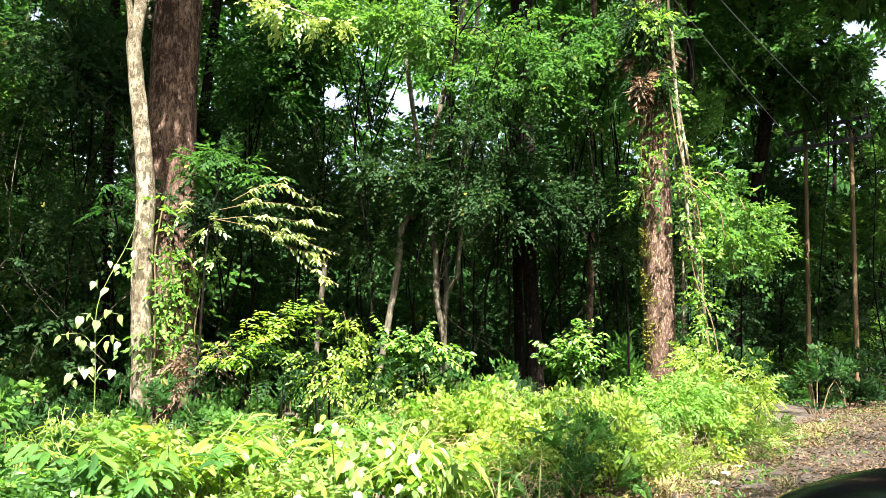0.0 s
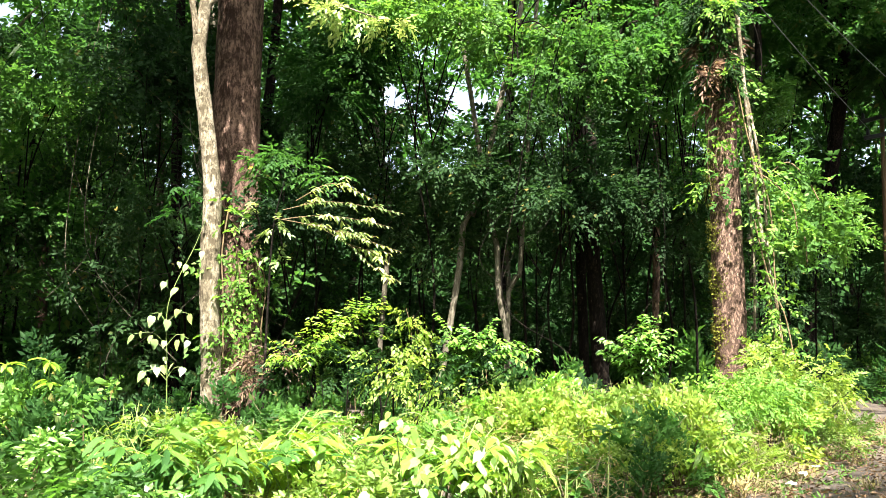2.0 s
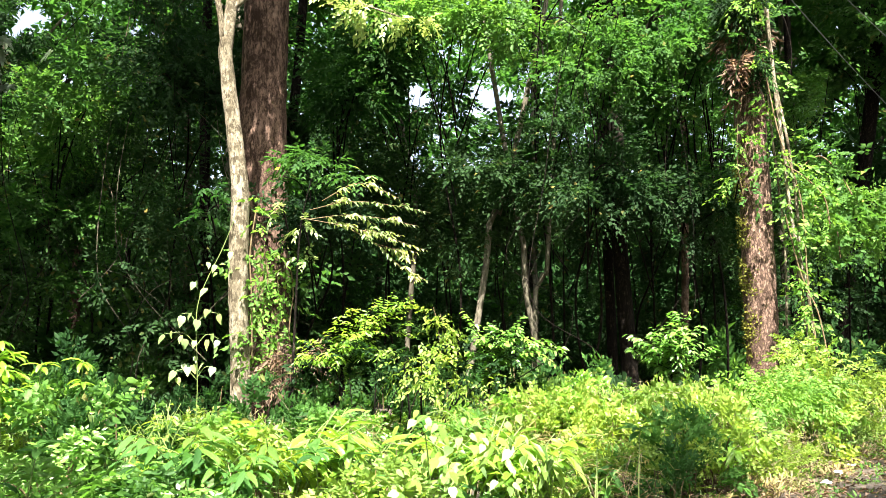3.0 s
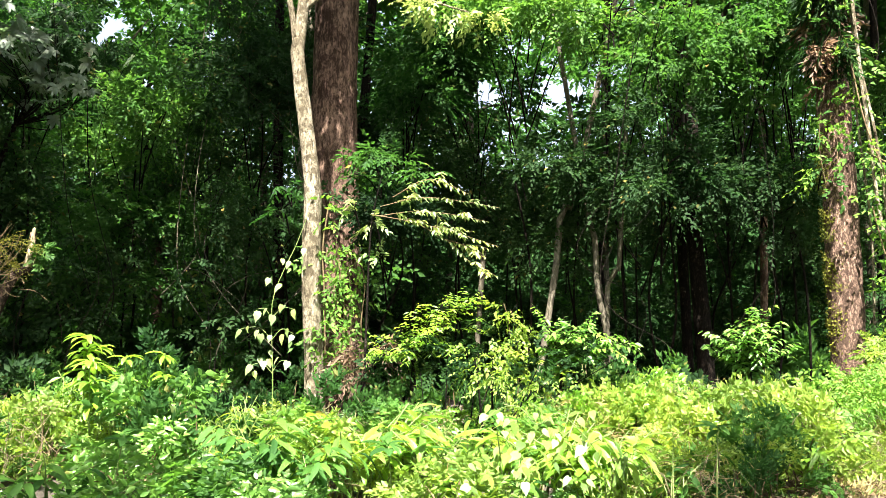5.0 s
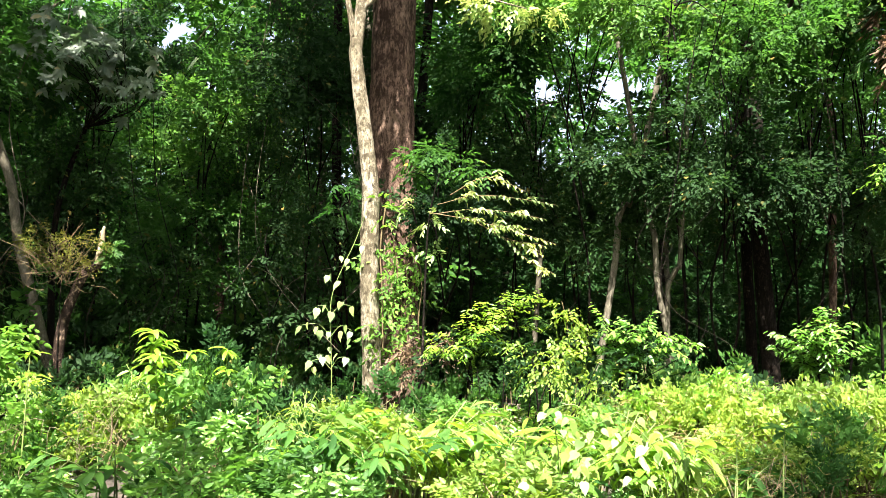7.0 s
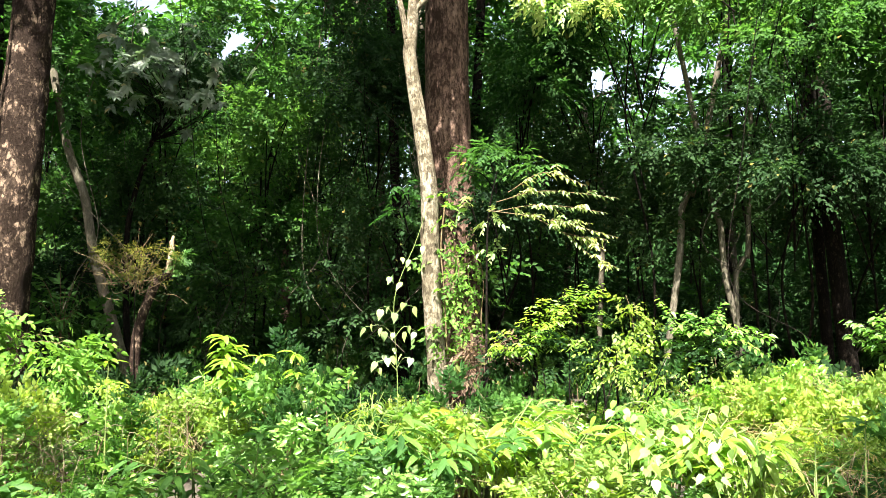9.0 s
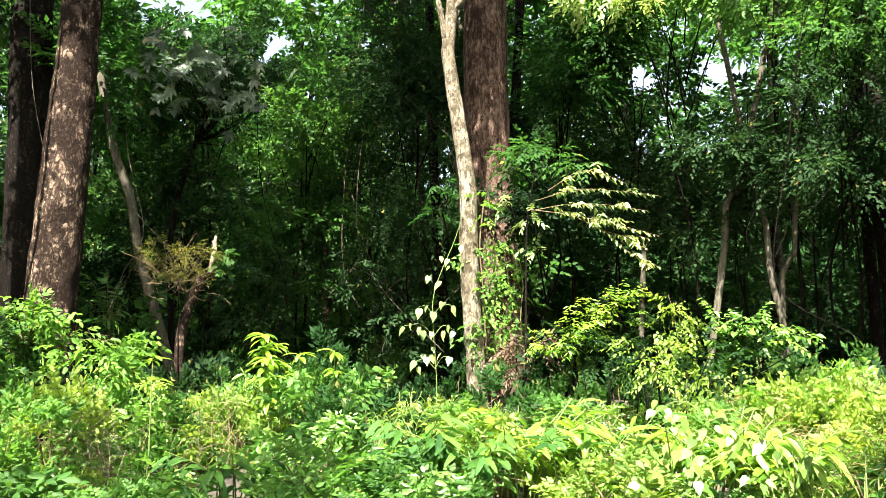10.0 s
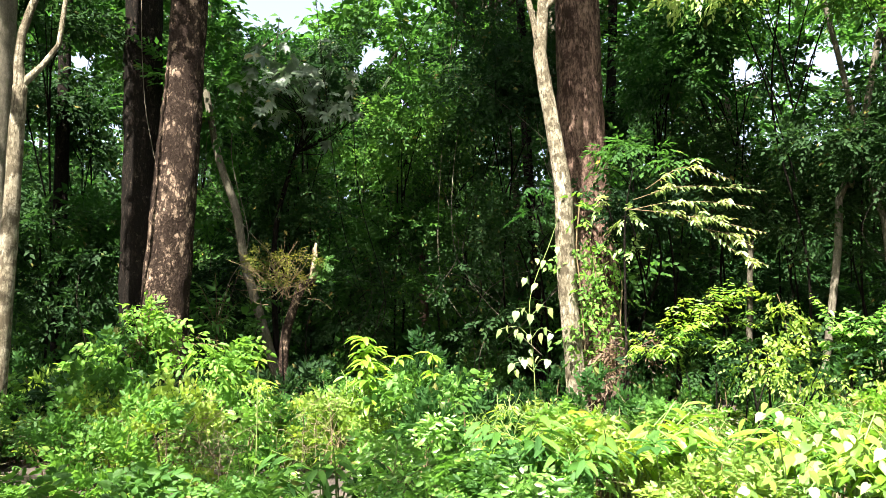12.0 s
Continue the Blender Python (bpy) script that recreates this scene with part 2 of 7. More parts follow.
M_POLE = bark_material("weathered_pole", (0.04, 0.028, 0.015), (0.085, 0.06, 0.034), (0.14, 0.1, 0.06), 12.0, 0.08, 0.3)
M_IRON = plain_material("dark_iron", (0.03, 0.03, 0.035), 0.55, 0.6, 0.3)
M_WIRE = plain_material("wire", (0.05, 0.05, 0.05), 0.5, 0.5, 0.1)
M_GLOSS = plain_material("black_gloss", (0.003, 0.003, 0.004), 0.16, 0.0, 0.05)
M_GLOSS.node_tree.nodes["Principled BSDF"].inputs["Specular IOR Level"].default_value = 0.4
M_RUBBER = plain_material("rubber", (0.02, 0.02, 0.02), 0.8, 0.0, 0.2)
M_PAINT = plain_material("car_paint", (0.02, 0.022, 0.028), 0.2, 0.3, 0.05)
M_TAIL = plain_material("red_lens", (0.35, 0.015, 0.012), 0.2, 0.0, 0.05)
# splintered wood, its pale tone standing in for sun on the top
M_LIT_SPLINTER = bark_material("lit_splintered_wood", (0.12, 0.09, 0.055), (0.25, 0.2, 0.13), (0.38, 0.32, 0.22), 14.0, 0.15, 0.6)
M_WHITE = plain_material("white_scrap", (0.75, 0.75, 0.72), 0.6, 0.0, 0.1)
M_YELLOW = plain_material("yellow_leaf", (0.7, 0.45, 0.02), 0.5, 0.0, 0.2)


# ---- geometry helpers ----
def polar(az, dist, z=0.0):
    """A place by its bearing from the car (degrees, clockwise), its distance and its height."""
    return Vector((dist * math.sin(radians(az)), dist * math.cos(radians(az)), z))


def high(el, dist):
    return EYE + dist * math.tan(radians(el))


def mesh_from(name, verts, faces, material, smooth=False):
    """A mesh from an array of places and an array of equal-sided faces."""
    verts, faces = np.asarray(verts, dtype=np.float32), np.asarray(faces, dtype=np.int32)
    me = bpy.data.meshes.new(name)
    k = faces.shape[1]
    me.vertices.add(len(verts))
    me.vertices.foreach_set("co", verts.ravel())
    me.loops.add(faces.size)
    me.loops.foreach_set("vertex_index", faces.ravel())
    me.polygons.add(len(faces))
    me.polygons.foreach_set("loop_start", np.arange(0, faces.size, k, dtype=np.int32))
    if smooth:
        me.polygons.foreach_set("use_smooth", np.ones(len(faces), dtype=bool))
    me.update(calc_edges=True)
    me.validate()
    me.materials.append(material)
    return me


def part_mesh(name, me, parent, label=""):
    ob = new(name, me)
    ob.parent = parent
    if parent.parent is None:
        ob.matrix_parent_inverse = Matrix.Translation(-parent.location)
    return tagged(ob, label) if label else ob


def part(name, bm, material, parent, label=""):
    me = bpy.data.meshes.new(name)
    bm.to_mesh(me)
    bm.free()
    me.materials.append(material)
    return part_mesh(name, me, parent, label)


def thing(name, at, label, category, group="", kind=""):
    ob = new(name)
    ob.location = at
    ob.empty_display_size = 0.2
    return tagged(ob, label, category, group, kind)


def unit(v):
    return v / np.maximum(np.linalg.norm(v, axis=-1, keepdims=True), 1e-9)


def smooth_path(pts, radii, n):
    """n places and radii along a curve that passes through pts."""
    pts, radii = np.array([tuple(p) for p in pts], float), np.array(radii, float)
    d = np.concatenate([[0], np.cumsum(np.linalg.norm(np.diff(pts, axis=0), axis=1))])
    t = np.linspace(0, d[-1], n)
    if len(pts) < 3:
        return np.stack([np.interp(t, d, pts[:, i]) for i in range(3)], 1), np.interp(t, d, radii)
    ext = np.vstack([2 * pts[0] - pts[1], pts, 2 * pts[-1] - pts[-2]])
    out = []
    for s in t:
        i = min(np.searchsorted(d, s, "right") - 1, len(pts) - 2)
        u = (s - d[i]) / (d[i + 1] - d[i])
        a, b, c, e = ext[i], ext[i + 1], ext[i + 2], ext[i + 3]
        out.append(0.5 * (2 * b + (c - a) * u + (2 * a - 5 * b + 4 * c - e) * u * u + (3 * b - a - 3 * c + e) * u ** 3))
    return np.array(out), np.interp(t, d, radii)


def tube(pts, radii, n=14, sides=8, rough=0.0, flutes=0, seed=0):
    """A tapering stem through pts; rough: how uneven its bark is, as a share of the radius; flutes: ribs at the foot."""
    p, r = smooth_path(pts, radii, n)
    t = unit(np.gradient(p, axis=0))
    ref = np.where(np.abs(t[:, 2:3]) < 0.9, [[0.0, 0, 1]], [[1.0, 0, 0]])
    ref = np.repeat(ref[:1], n, 0)
    u = unit(np.cross(t, ref))
    v = np.cross(t, u)
    a = np.linspace(0, 2 * np.pi, sides, endpoint=False)
    g = np.random.default_rng(seed)
    rr = np.repeat(r[:, None], sides, 1)
    if rough:
        k = g.normal(0, 1, (n, sides))
        k = (k + np.roll(k, 1, 0) + np.roll(k, -1, 0)) / 1.7
        k = (k + np.roll(k, 1, 1) + np.roll(k, -1, 1)) / 1.7
        lump = sum(np.sin(m * a[None] + g.uniform(0, 6.3) + np.linspace(0, g.uniform(-4, 4), n)[:, None]) / m for m in (2, 3, 5))
        rr = rr * (1 + rough * (0.45 * k + 0.4 * lump))
    if flutes:
        foot = np.clip(1 - np.linspace(0, 1, n) * 9, 0, 1)[:, None] ** 2
        rr = rr * (1 + foot * (0.55 + 0.35 * np.sin(flutes * a[None] + 1.0)))
    ring = p[:, None] + rr[..., None] * (np.cos(a)[None, :, None] * u[:, None] + np.sin(a)[None, :, None] * v[:, None])
    verts = np.concatenate([ring.reshape(-1, 3), p[-1:] + t[-1:] * r[-1]])
    i, j = np.meshgrid(np.arange(n - 1), np.arange(sides), indexing="ij")
    jn = (j + 1) % sides
    q = np.stack([i * sides + j, i * sides + jn, (i + 1) * sides + jn, (i + 1) * sides + j], -1).reshape(-1, 4)
    top = np.stack([(n - 1) * sides + np.arange(sides), (n - 1) * sides + (np.arange(sides) + 1) % sides, np.full(sides, n * sides), np.full(sides, n * sides)], 1)
    return verts, q, top


def tubes_mesh(name, stems, material):
    """One mesh of several stems, each (pts, radii, n, sides, rough, flutes, seed)."""
    vs, fs, off = [], [], 0
    for s in stems:
        v, q, top = tube(*s)
        tri = np.concatenate([q[:, [0, 1, 2]], q[:, [0, 2, 3]], top[:, :3]])
        vs.append(v)
        fs.append(tri + off)
        off += len(v)
    return mesh_from(name, np.concatenate(vs), np.concatenate(fs), material, True)


def kites(pos, along, normal, length, width, fold=0.25):
    """Small leaves, one folded kite each."""
    side = unit(np.cross(along, normal))
    L, W = length[:, None], width[:, None]
    mid = pos + along * L * 0.42
    up = normal * W * fold
    v = np.stack([pos, mid + side * W * 0.5 + up, pos + along * L - up * 0.6, mid - side * W * 0.5 + up], 1).reshape(-1, 3)
    b = np.arange(len(pos))[:, None] * 4
    return v, np.concatenate([b + [[0, 1, 2]], b + [[0, 2, 3]]])


def ovates(pos, along, normal, length, width, fold=0.2):
    """Egg-shaped leaves with a point, folded along the midrib and drooping a little."""
    side = unit(np.cross(along, normal))
    L, W = length[:, None], width[:, None]
    up = normal * W * fold
    sag = np.array([0, 0, -1.0]) * L * 0.12
    q = lambda s, w, k: pos + along * L * s + side * W * w + up * k + sag * s * s
    v = np.stack([pos, q(0.26, 0.46, 1), q(0.62, 0.38, 0.8), q(1.0, 0.0, -0.4), q(0.62, -0.38, 0.8), q(0.26, -0.46, 1)], 1).reshape(-1, 3)
    b = np.arange(len(pos))[:, None] * 6
    return v, np.concatenate([b + [[0, 1, 2]], b + [[0, 2, 3]], b + [[0, 3, 4]], b + [[0, 4, 5]]])


def blades(pos, along, normal, length, width, bend=0.35):
    """Larger leaves: pointed, folded along the midrib and arching over."""
    side = unit(np.cross(along, normal))
    L, W = length[:, None], width[:, None]
    cols = []
    for s, w in ((0.0, 0.03), (0.25, 0.42), (0.55, 0.5), (0.82, 0.26), (1.0, 0.0)):
        mid = pos + along * L * s * (1 - 0.12 * bend * s) - np.array([0, 0, 1.0]) * L * bend * s * s * 0.55
        edge = side * W * w
        lift = normal * W * 0.16 * (w > 0.1)
        cols += [mid + edge + lift, mid, mid - edge + lift]
    v = np.stack(cols, 1)
    b = np.arange(len(pos))[:, None] * 15
    f = []
    for k in range(4):
        o = 3 * k
        for x, y in ((0, 1), (1, 2)):
            f.append(b + [[o + x, o + y, o + y + 3]])
            f.append(b + [[o + x, o + y + 3, o + x + 3]])
    return v.reshape(-1, 3), np.concatenate(f)


def hearts(pos, along, normal, length, width, fold=0.04):
    """Heart-shaped leaves, notched at the stalk, folded along the midrib, tip bent over."""
    side = unit(np.cross(along, normal))
    L, W = length[:, None], width[:, None]
    cols = [pos, pos + along * L * 0.5, pos + along * L - normal * L * 0.16]
    for sgn in (1, -1):
        for s, w in ((-0.06, 0.2), (0.1, 0.45), (0.4, 0.46), (0.74, 0.2)):
            cols.append(pos + along * L * s + side * W * w * sgn + normal * (W * fold * w * 2 - L * 0.1 * max(s, 0) ** 2))
    v = np.stack(cols, 1).reshape(-1, 3)
    b = np.arange(len(pos))[:, None] * 11
    f = []
    for o in (3, 7):
        for tri in ((0, o, o + 1), (0, o + 1, 1), (1, o + 1, o + 2), (1, o + 2, o + 3), (1, o + 3, 2)):
            f.append(b + [list(tri if o == 3 else tri[::-1])])
    return v, np.concatenate(f)


def sprays(c, out, g, n=12, length=0.6, leaf=0.11, ratio=0.45, flat=0.75, droop=0.25, shape=kites):
    """Leafy twigs: from each place c a twig runs along out, with leaves on both sides in turn."""
    m = len(c)
    out = unit(out + g.normal(0, 0.25, (m, 3)))
    up = unit(np.array([0, 0, 1.0]) * flat + g.normal(0, 1, (m, 3)) * (1 - flat))
    side = unit(np.cross(out, up))
    up = np.cross(side, out)
    s = (np.arange(n)[None] + g.uniform(0, 0.6, (m, n))) / n
    ln = length * g.uniform(0.6, 1.3, (m, 1))
    base = c[:, None] + out[:, None] * (s * ln)[..., None] - np.array([0, 0, 1.0]) * (droop * ln * s * s)[..., None]
    sign = np.where(np.arange(n)[None] % 2, 1.0, -1.0) * np.ones((m, 1))
    along = unit(out[:, None] * (0.55 + 0.5 * s[..., None]) + side[:, None] * sign[..., None] * (1 - 0.6 * s[..., None]) - np.array([0, 0, droop]) + g.normal(0, 0.18, (m, n, 3)))
    nor = unit(up[:, None] + g.normal(0, 0.3, (m, n, 3)))
    sz = leaf * g.uniform(0.6, 1.25, (m, n)) * (1.05 - 0.35 * np.abs(s - 0.45))
    base, along, nor, sz = base.reshape(-1, 3), along.reshape(-1, 3), nor.reshape(-1, 3), sz.ravel()
    if len(base) and base[:, 2].max() > 4.5:
        keep = clear_of_gaps(base, g, 10.5, leaf)
        base, along, nor, sz = base[keep], along[keep], nor[keep], sz[keep]
    return shape(base, along, nor, sz, sz * ratio)


def gather(name, pieces, material):
    vs, fs, off = [], [], 0
    for v, f in pieces:
        vs.append(v)
        fs.append(f + off)
        off += len(v)
    return mesh_from(name, np.concatenate(vs), np.concatenate(fs), material, True)


# openings in the canopy through which the sky shows: bearing, elevation, reach
GAPS = ((-8.6, 17.8, 0.85), (-4.3, 18.1, 0.3), (-3.2, 17.6, 0.8), (-2.4, 18.4, 0.3), (-4.6, 15.0, 0.12), (-8.9, 13.4, 0.3), (30.6, 17.8, 1.5), (32.4, 18.2, 1.8), (26.4, 20.2, 0.35), (23.4, 18.6, 0.35), (28.5, 20.9, 0.55),
        (-42.3, 24.8, 2.9), (-35.5, 20.4, 0.8), (-36.4, 19.4, 0.4), (-55.7, 18.2, 0.8), (-33.0, 16.9, 0.4), (-0.3, 18.3, 0.4), (-29.0, 20.6, 0.4), (5.6, 19.6, 0.35))


# places chosen to be sunlit, foliage cut away towards the sun: place, reach of the opening
SHAFTS = [(polar(a, d, z), r) for a, d, z, r in (
    (-32.0, 20.5, 6.6, 2.3), (-36.5, 21.0, 6.8, 1.9), (-30.0, 22.0, 9.3, 2.0), (5.0, 14.0, 6.2, 0.9), (1.5, 14.0, 7.2, 0.8), (8.0, 14.5, 5.6, 0.9), (1.5, 14.5, 5.2, 0.8),
    (-10.5, 11.0, 3.3, 1.2), (-55.0, 18.0, 6.4, 1.4), (-49.4, 12.2, 1.9, 1.3), (-49.3, 12.2, 3.8, 0.85), (-49.2, 12.2, 5.3, 0.35), (-39.4, 13.3, 2.7, 0.5), (18.5, 13.5, 3.0, 1.3), (-58.0, 17.0, 7.5, 1.2), (20.5, 20.5, 4.6, 1.0))]


def clear_of_gaps(p, g, start=9.0, reach=0.5):
    """True where foliage grows: the canopy thins out towards its openings and the added sun shafts."""
    az, d = np.degrees(np.arctan2(p[:, 0], p[:, 1])), np.hypot(p[:, 0], p[:, 1])
    el = np.degrees(np.arctan2(p[:, 2] - EYE, d))
    keep = np.ones(len(p), bool)
    for a, e, r in GAPS:
        q = np.hypot((az - a) * np.cos(np.radians(el)), el - e) / (r + np.degrees(0.2 * reach / d))
        keep &= (q > g.uniform(0.6, 1.3, len(p))) | (d < start)
    # clear a shaft towards the sun above each chosen place
    for at, r in SHAFTS:
        w = p - np.array(at)
        up = w @ np.array(TO_SUN)
        off = np.linalg.norm(w - up[:, None] * np.array(TO_SUN), axis=1)
        keep &= (off > r * g.uniform(0.75, 1.2, len(p))) | (up < 1.6)
    return keep


def ball(g, n, hollow=0.5):
    d = unit(g.normal(0, 1, (n, 3)))
    return d * (hollow + (1 - hollow) * g.uniform(0, 1, (n, 1)) ** 0.5)


def crown_leaves(blobs, g, per, leaf, length=0.6, ratio=0.45, n=12, droop=0.25, flat=0.75, hollow=0.35, shape=kites):
    """Foliage of several clumps, each (centre, radii, share)."""
    out = []
    for c, r, share in blobs:
        m = int(per * share)
        d = ball(g, m, hollow)
        # clump the twigs into limbs, so that the outline is uneven and has gaps
        k = max(4, m // 14)
        seeds = ball(g, k, hollow)
        d = seeds[g.integers(0, k, m)] * 0.8 + d * 0.32
        p = np.array(c) + d * np.array(r)
        keep = clear_of_gaps(p, g, 9.0, length) & (p[:, 2] > 0.05)
        p, d = p[keep], d[keep]
        o = unit(d * np.array([1, 1, 0.35]) + g.normal(0, 0.3, d.shape))
        out.append(sprays(p, o, g, n, length, leaf, ratio, flat, droop, shape))
    return out


# ---- ground, road and lane ----
def ground_height(x, y):
    """The land: flat at the road, uneven under the trees."""
    d = np.hypot(x, y)
    wave = 0.10 * np.sin(x * 0.31 + 1.2) * np.cos(y * 0.27) + 0.06 * np.sin(x * 0.9 + y * 0.7) + 0.03 * np.sin(2.3 * x - 1.7 * y)
    off_lane = np.clip(((y - 8.9) * 0.586 - (x - 2.6) * 0.81) / 3.0, 0, 1)
    return -0.05 + wave * off_lane + 0.02 * np.clip(d - 20, 0, 60) * off_lane * 0.3


def build_ground():
    rad = np.concatenate([[0.4], np.geomspace(1.0, 60, 70), np.geomspace(70, 3000, 14)])
    ang = np.linspace(0, 2 * np.pi, 180, endpoint=False)
    R, A = np.meshgrid(rad, ang, indexing="ij")
    x, y = R * np.sin(A), R * np.cos(A)
    z = ground_height(x, y)
    v = np.stack([x, y, z], -1).reshape(-1, 3)
    n, m = len(rad), len(ang)
    i, j = np.meshgrid(np.arange(n - 1), np.arange(m), indexing="ij")
    q = np.stack([i * m + j, i * m + (j + 1) % m, (i + 1) * m + (j + 1) % m, (i + 1) * m + j], -1).reshape(-1, 4)[:, ::-1]
    v = np.concatenate([v, [[0, 0, -0.05]]])
    inner = np.stack([np.arange(m), (np.arange(m) + 1) % m, np.full(m, len(v) - 1)], 1)
    tri = np.concatenate([q[:, [0, 1, 2]], q[:, [0, 2, 3]], inner])
    ob = new("ground", mesh_from("ground", v, tri, M_GROUND, True))
    tagged(ob, "dark forest soil under leaf litter and roots", "ground", "", "structure")


def strip(name, a, b, width, z, label, seed):
    """A dirt track from a to b with worn, uneven edges."""
    g = np.random.default_rng(seed)
    a, b = np.array(a, float), np.array(b, float)
    d = unit(b - a)
    s = np.array([d[1], -d[0]])
    n, m = 60, 12
    v = []
    for t in np.linspace(0, 1, n):
        half = width / 2 + g.uniform(-0.25, 0.25)
        for k in np.linspace(-1, 1, m):
            p = a + (b - a) * t + s * half * k
            v.append((p[0], p[1], z + 0.02 * (1 - k * k) + 0.012 * math.sin(p[0] * 3) * math.cos(p[1] * 2.4) - (0.05 if abs(k) == 1 else 0)))
    f = [(i * m + j, i * m + j + 1, (i + 1) * m + j + 1, (i + 1) * m + j) for i in range(n - 1) for j in range(m - 1)]
    me = mesh_from(name, v, np.array(f)[:, ::-1] if np.cross(d, s) > 0 else f, M_DIRT, True)
    tagged(new(name, me), label, "road", "", "structure")


build_ground()
strip("road", (-70, -0.2), (70, -0.2), 6.4, 0.0, "worn dirt road with scattered leaves", 1)
strip("lane", (1.9, 0.6), (34, 45.0), 7.4, 0.012, "dirt lane strewn with dry brown leaves", 2)


def litter(name, n, region, label, material, size, seed):
    g = np.random.default_rng(seed)
    x, y = region(g, n)
    p = np.stack([x, y, np.full(n, 0.05) + g.uniform(0, 0.02, n)], 1)
    al = unit(np.stack([g.normal(0, 1, n), g.normal(0, 1, n), g.normal(0, 0.2, n)], 1))
    no = unit(np.stack([g.normal(0, 0.3, n), g.normal(0, 0.3, n), np.ones(n)], 1))
    L = size * g.uniform(0.5, 1.4, n)
    v, f = kites(p, al, no, L, L * 0.5, 0.35)
    tagged(new(name, mesh_from(name, v, f, material)), label, "litter", "", "stuff")


def weeds(n, seed):
    """Tufts of short grass and weeds that creep from the thicket over the lane's edge and grow in patches on it."""
    g = np.random.default_rng(seed)
    t, k = g.uniform(-4, 18, n), 0.3 - np.abs(g.normal(0, 0.7, n))
    patch = g.uniform(0, 1, n) < 0.16
    k = np.where(patch, -np.abs(g.normal(1.8, 0.9, n)) + 0.6 * np.sin(t * 1.7), k)
    keep = ~patch | (np.sin(t * 2.1) + np.sin(k * 3.3 + 1.0) > 0.5)
    t, k = t[keep], k[keep]
    c = np.stack([2.6 + 0.586 * t - 0.81 * k, 8.9 + 0.81 * t + 0.586 * k, np.full(len(t), 0.02)], 1)
    p = np.repeat(c, 9, 0) + g.normal(0, 0.05, (len(c) * 9, 3)) * [1, 1, 0.1]
    m = len(p)
    al = unit(np.stack([g.normal(0, 0.7, m), g.normal(0, 0.7, m), g.uniform(0.3, 1.2, m)], 1))
    L = g.uniform(0.03, 0.085, m)
    v, f = kites(p, al, unit(g.normal(0, 1, (m, 3))), L, L * 0.26, 0.2)
    tagged(new("weeds", mesh_from("weeds", v, f, M_FRESH)), "short grass and weeds along the lane", "weeds", "", "stuff")


weeds(520, 6)


def lane_region(g, n):
    t, k = -3.6 + g.uniform(0, 1, n) ** 0.8 * 29.6, g.uniform(-4.9, 3.9, n)
    return 4.5 + 0.585 * t + 0.81 * k, 4.2 + 0.81 * t - 0.585 * k


def scrap(az, d, seed):
    """A small crumpled piece of white plastic."""
    g = np.random.default_rng(seed)
    bm = bmesh.new()
    bmesh.ops.create_grid(bm, x_segments=5, y_segments=4, size=0.032)
    for v in bm.verts:
        v.co += Vector(g.normal(0, 0.012, 3))
        v.co.z += 0.02
    bmesh.ops.solidify(bm, geom=bm.faces[:], thickness=0.002)
    me = bpy.data.meshes.new("plastic_scrap")
    bm.to_mesh(me)
    bm.free()
    me.materials.append(M_WHITE)
    ob = tagged(new("plastic_scrap", me), "crumpled white scrap lying on the lane", "litter", "scraps on the lane")
    ob.location = polar(az, d, 0.05)


for k, (az, d) in enumerate(((19.6, 9.9), (20.3, 10.6), (25.6, 18.5), (18.9, 9.2))):
    scrap(az, d, k)
litter("dry_leaves", 52000, lane_region, "brown fallen leaves lying on the lane", M_LITTER, 0.062, 5)


# ---- trees ----
def tree(name, label, pts, radii, bark, seed=0, sides=14, rings=40, rough=0.05, flutes=0, limbs=(), crowns=(), material=M_CANOPY,
         per=60, leaf=0.2, length=0.7, group="", category="tree", ratio=0.5, shape=kites, n=11, droop=0.25, flat=0.75, hollow=0.35):
    """A tree: trunk through pts, limbs (each pts, radii) and crowns, lists of (centre, radii, share) clumps."""
    g = np.random.default_rng(seed)
    base = Vector(pts[0])
    t = thing(name, base, label, category, group)
    part_mesh("trunk", tubes_mesh("trunk", [(pts, radii, rings, sides, rough, flutes, seed)], bark), t)
    for p, r in limbs:
        ends = np.array([tuple(p[-1]), tuple(Vector(p[0]).lerp(Vector(p[-1]), 0.5)), tuple(Vector(p[0]).lerp(Vector(p[-1]), 0.75))])
        if not clear_of_gaps(ends, g, 12.0, 1.0).all() and p[-1][2] > 8.6:
            continue
        part_mesh("limb", tubes_mesh("limb", [(p, r, 12, 7, 0.05, 0, seed + 1)], bark), t)
    if crowns:
        part_mesh("crown", gather("crown", crown_leaves(crowns, g, per, leaf, length, ratio, n, droop, flat, hollow, shape), material), t)
    return t


def column(path, dist, top, lean=(0.0, 0.0), foot=-0.15):
    """Trunk places from (bearing, elevation) pairs at one distance, carried down to the soil and up to the height top."""
    pts = [polar(a, dist, high(e, dist)) for a, e in path]
    pts.sort(key=lambda p: p.z)
    lo, hi = pts[0], pts[-1]
    d = (pts[1] - lo).normalized() if len(pts) > 1 else Vector((0, 0, 1))
    if lo.z > foot:
        pts.insert(0, lo - d * (lo.z - foot) / max(d.z, 0.3))
    d = (hi - pts[-2]).normalized()
    if hi.z < top:
        pts.append(hi + Vector((d.x * 0.6 + lean[0], d.y * 0.6 + lean[1], max(d.z, 0.5))).normalized() * (top - hi.z))
    return pts


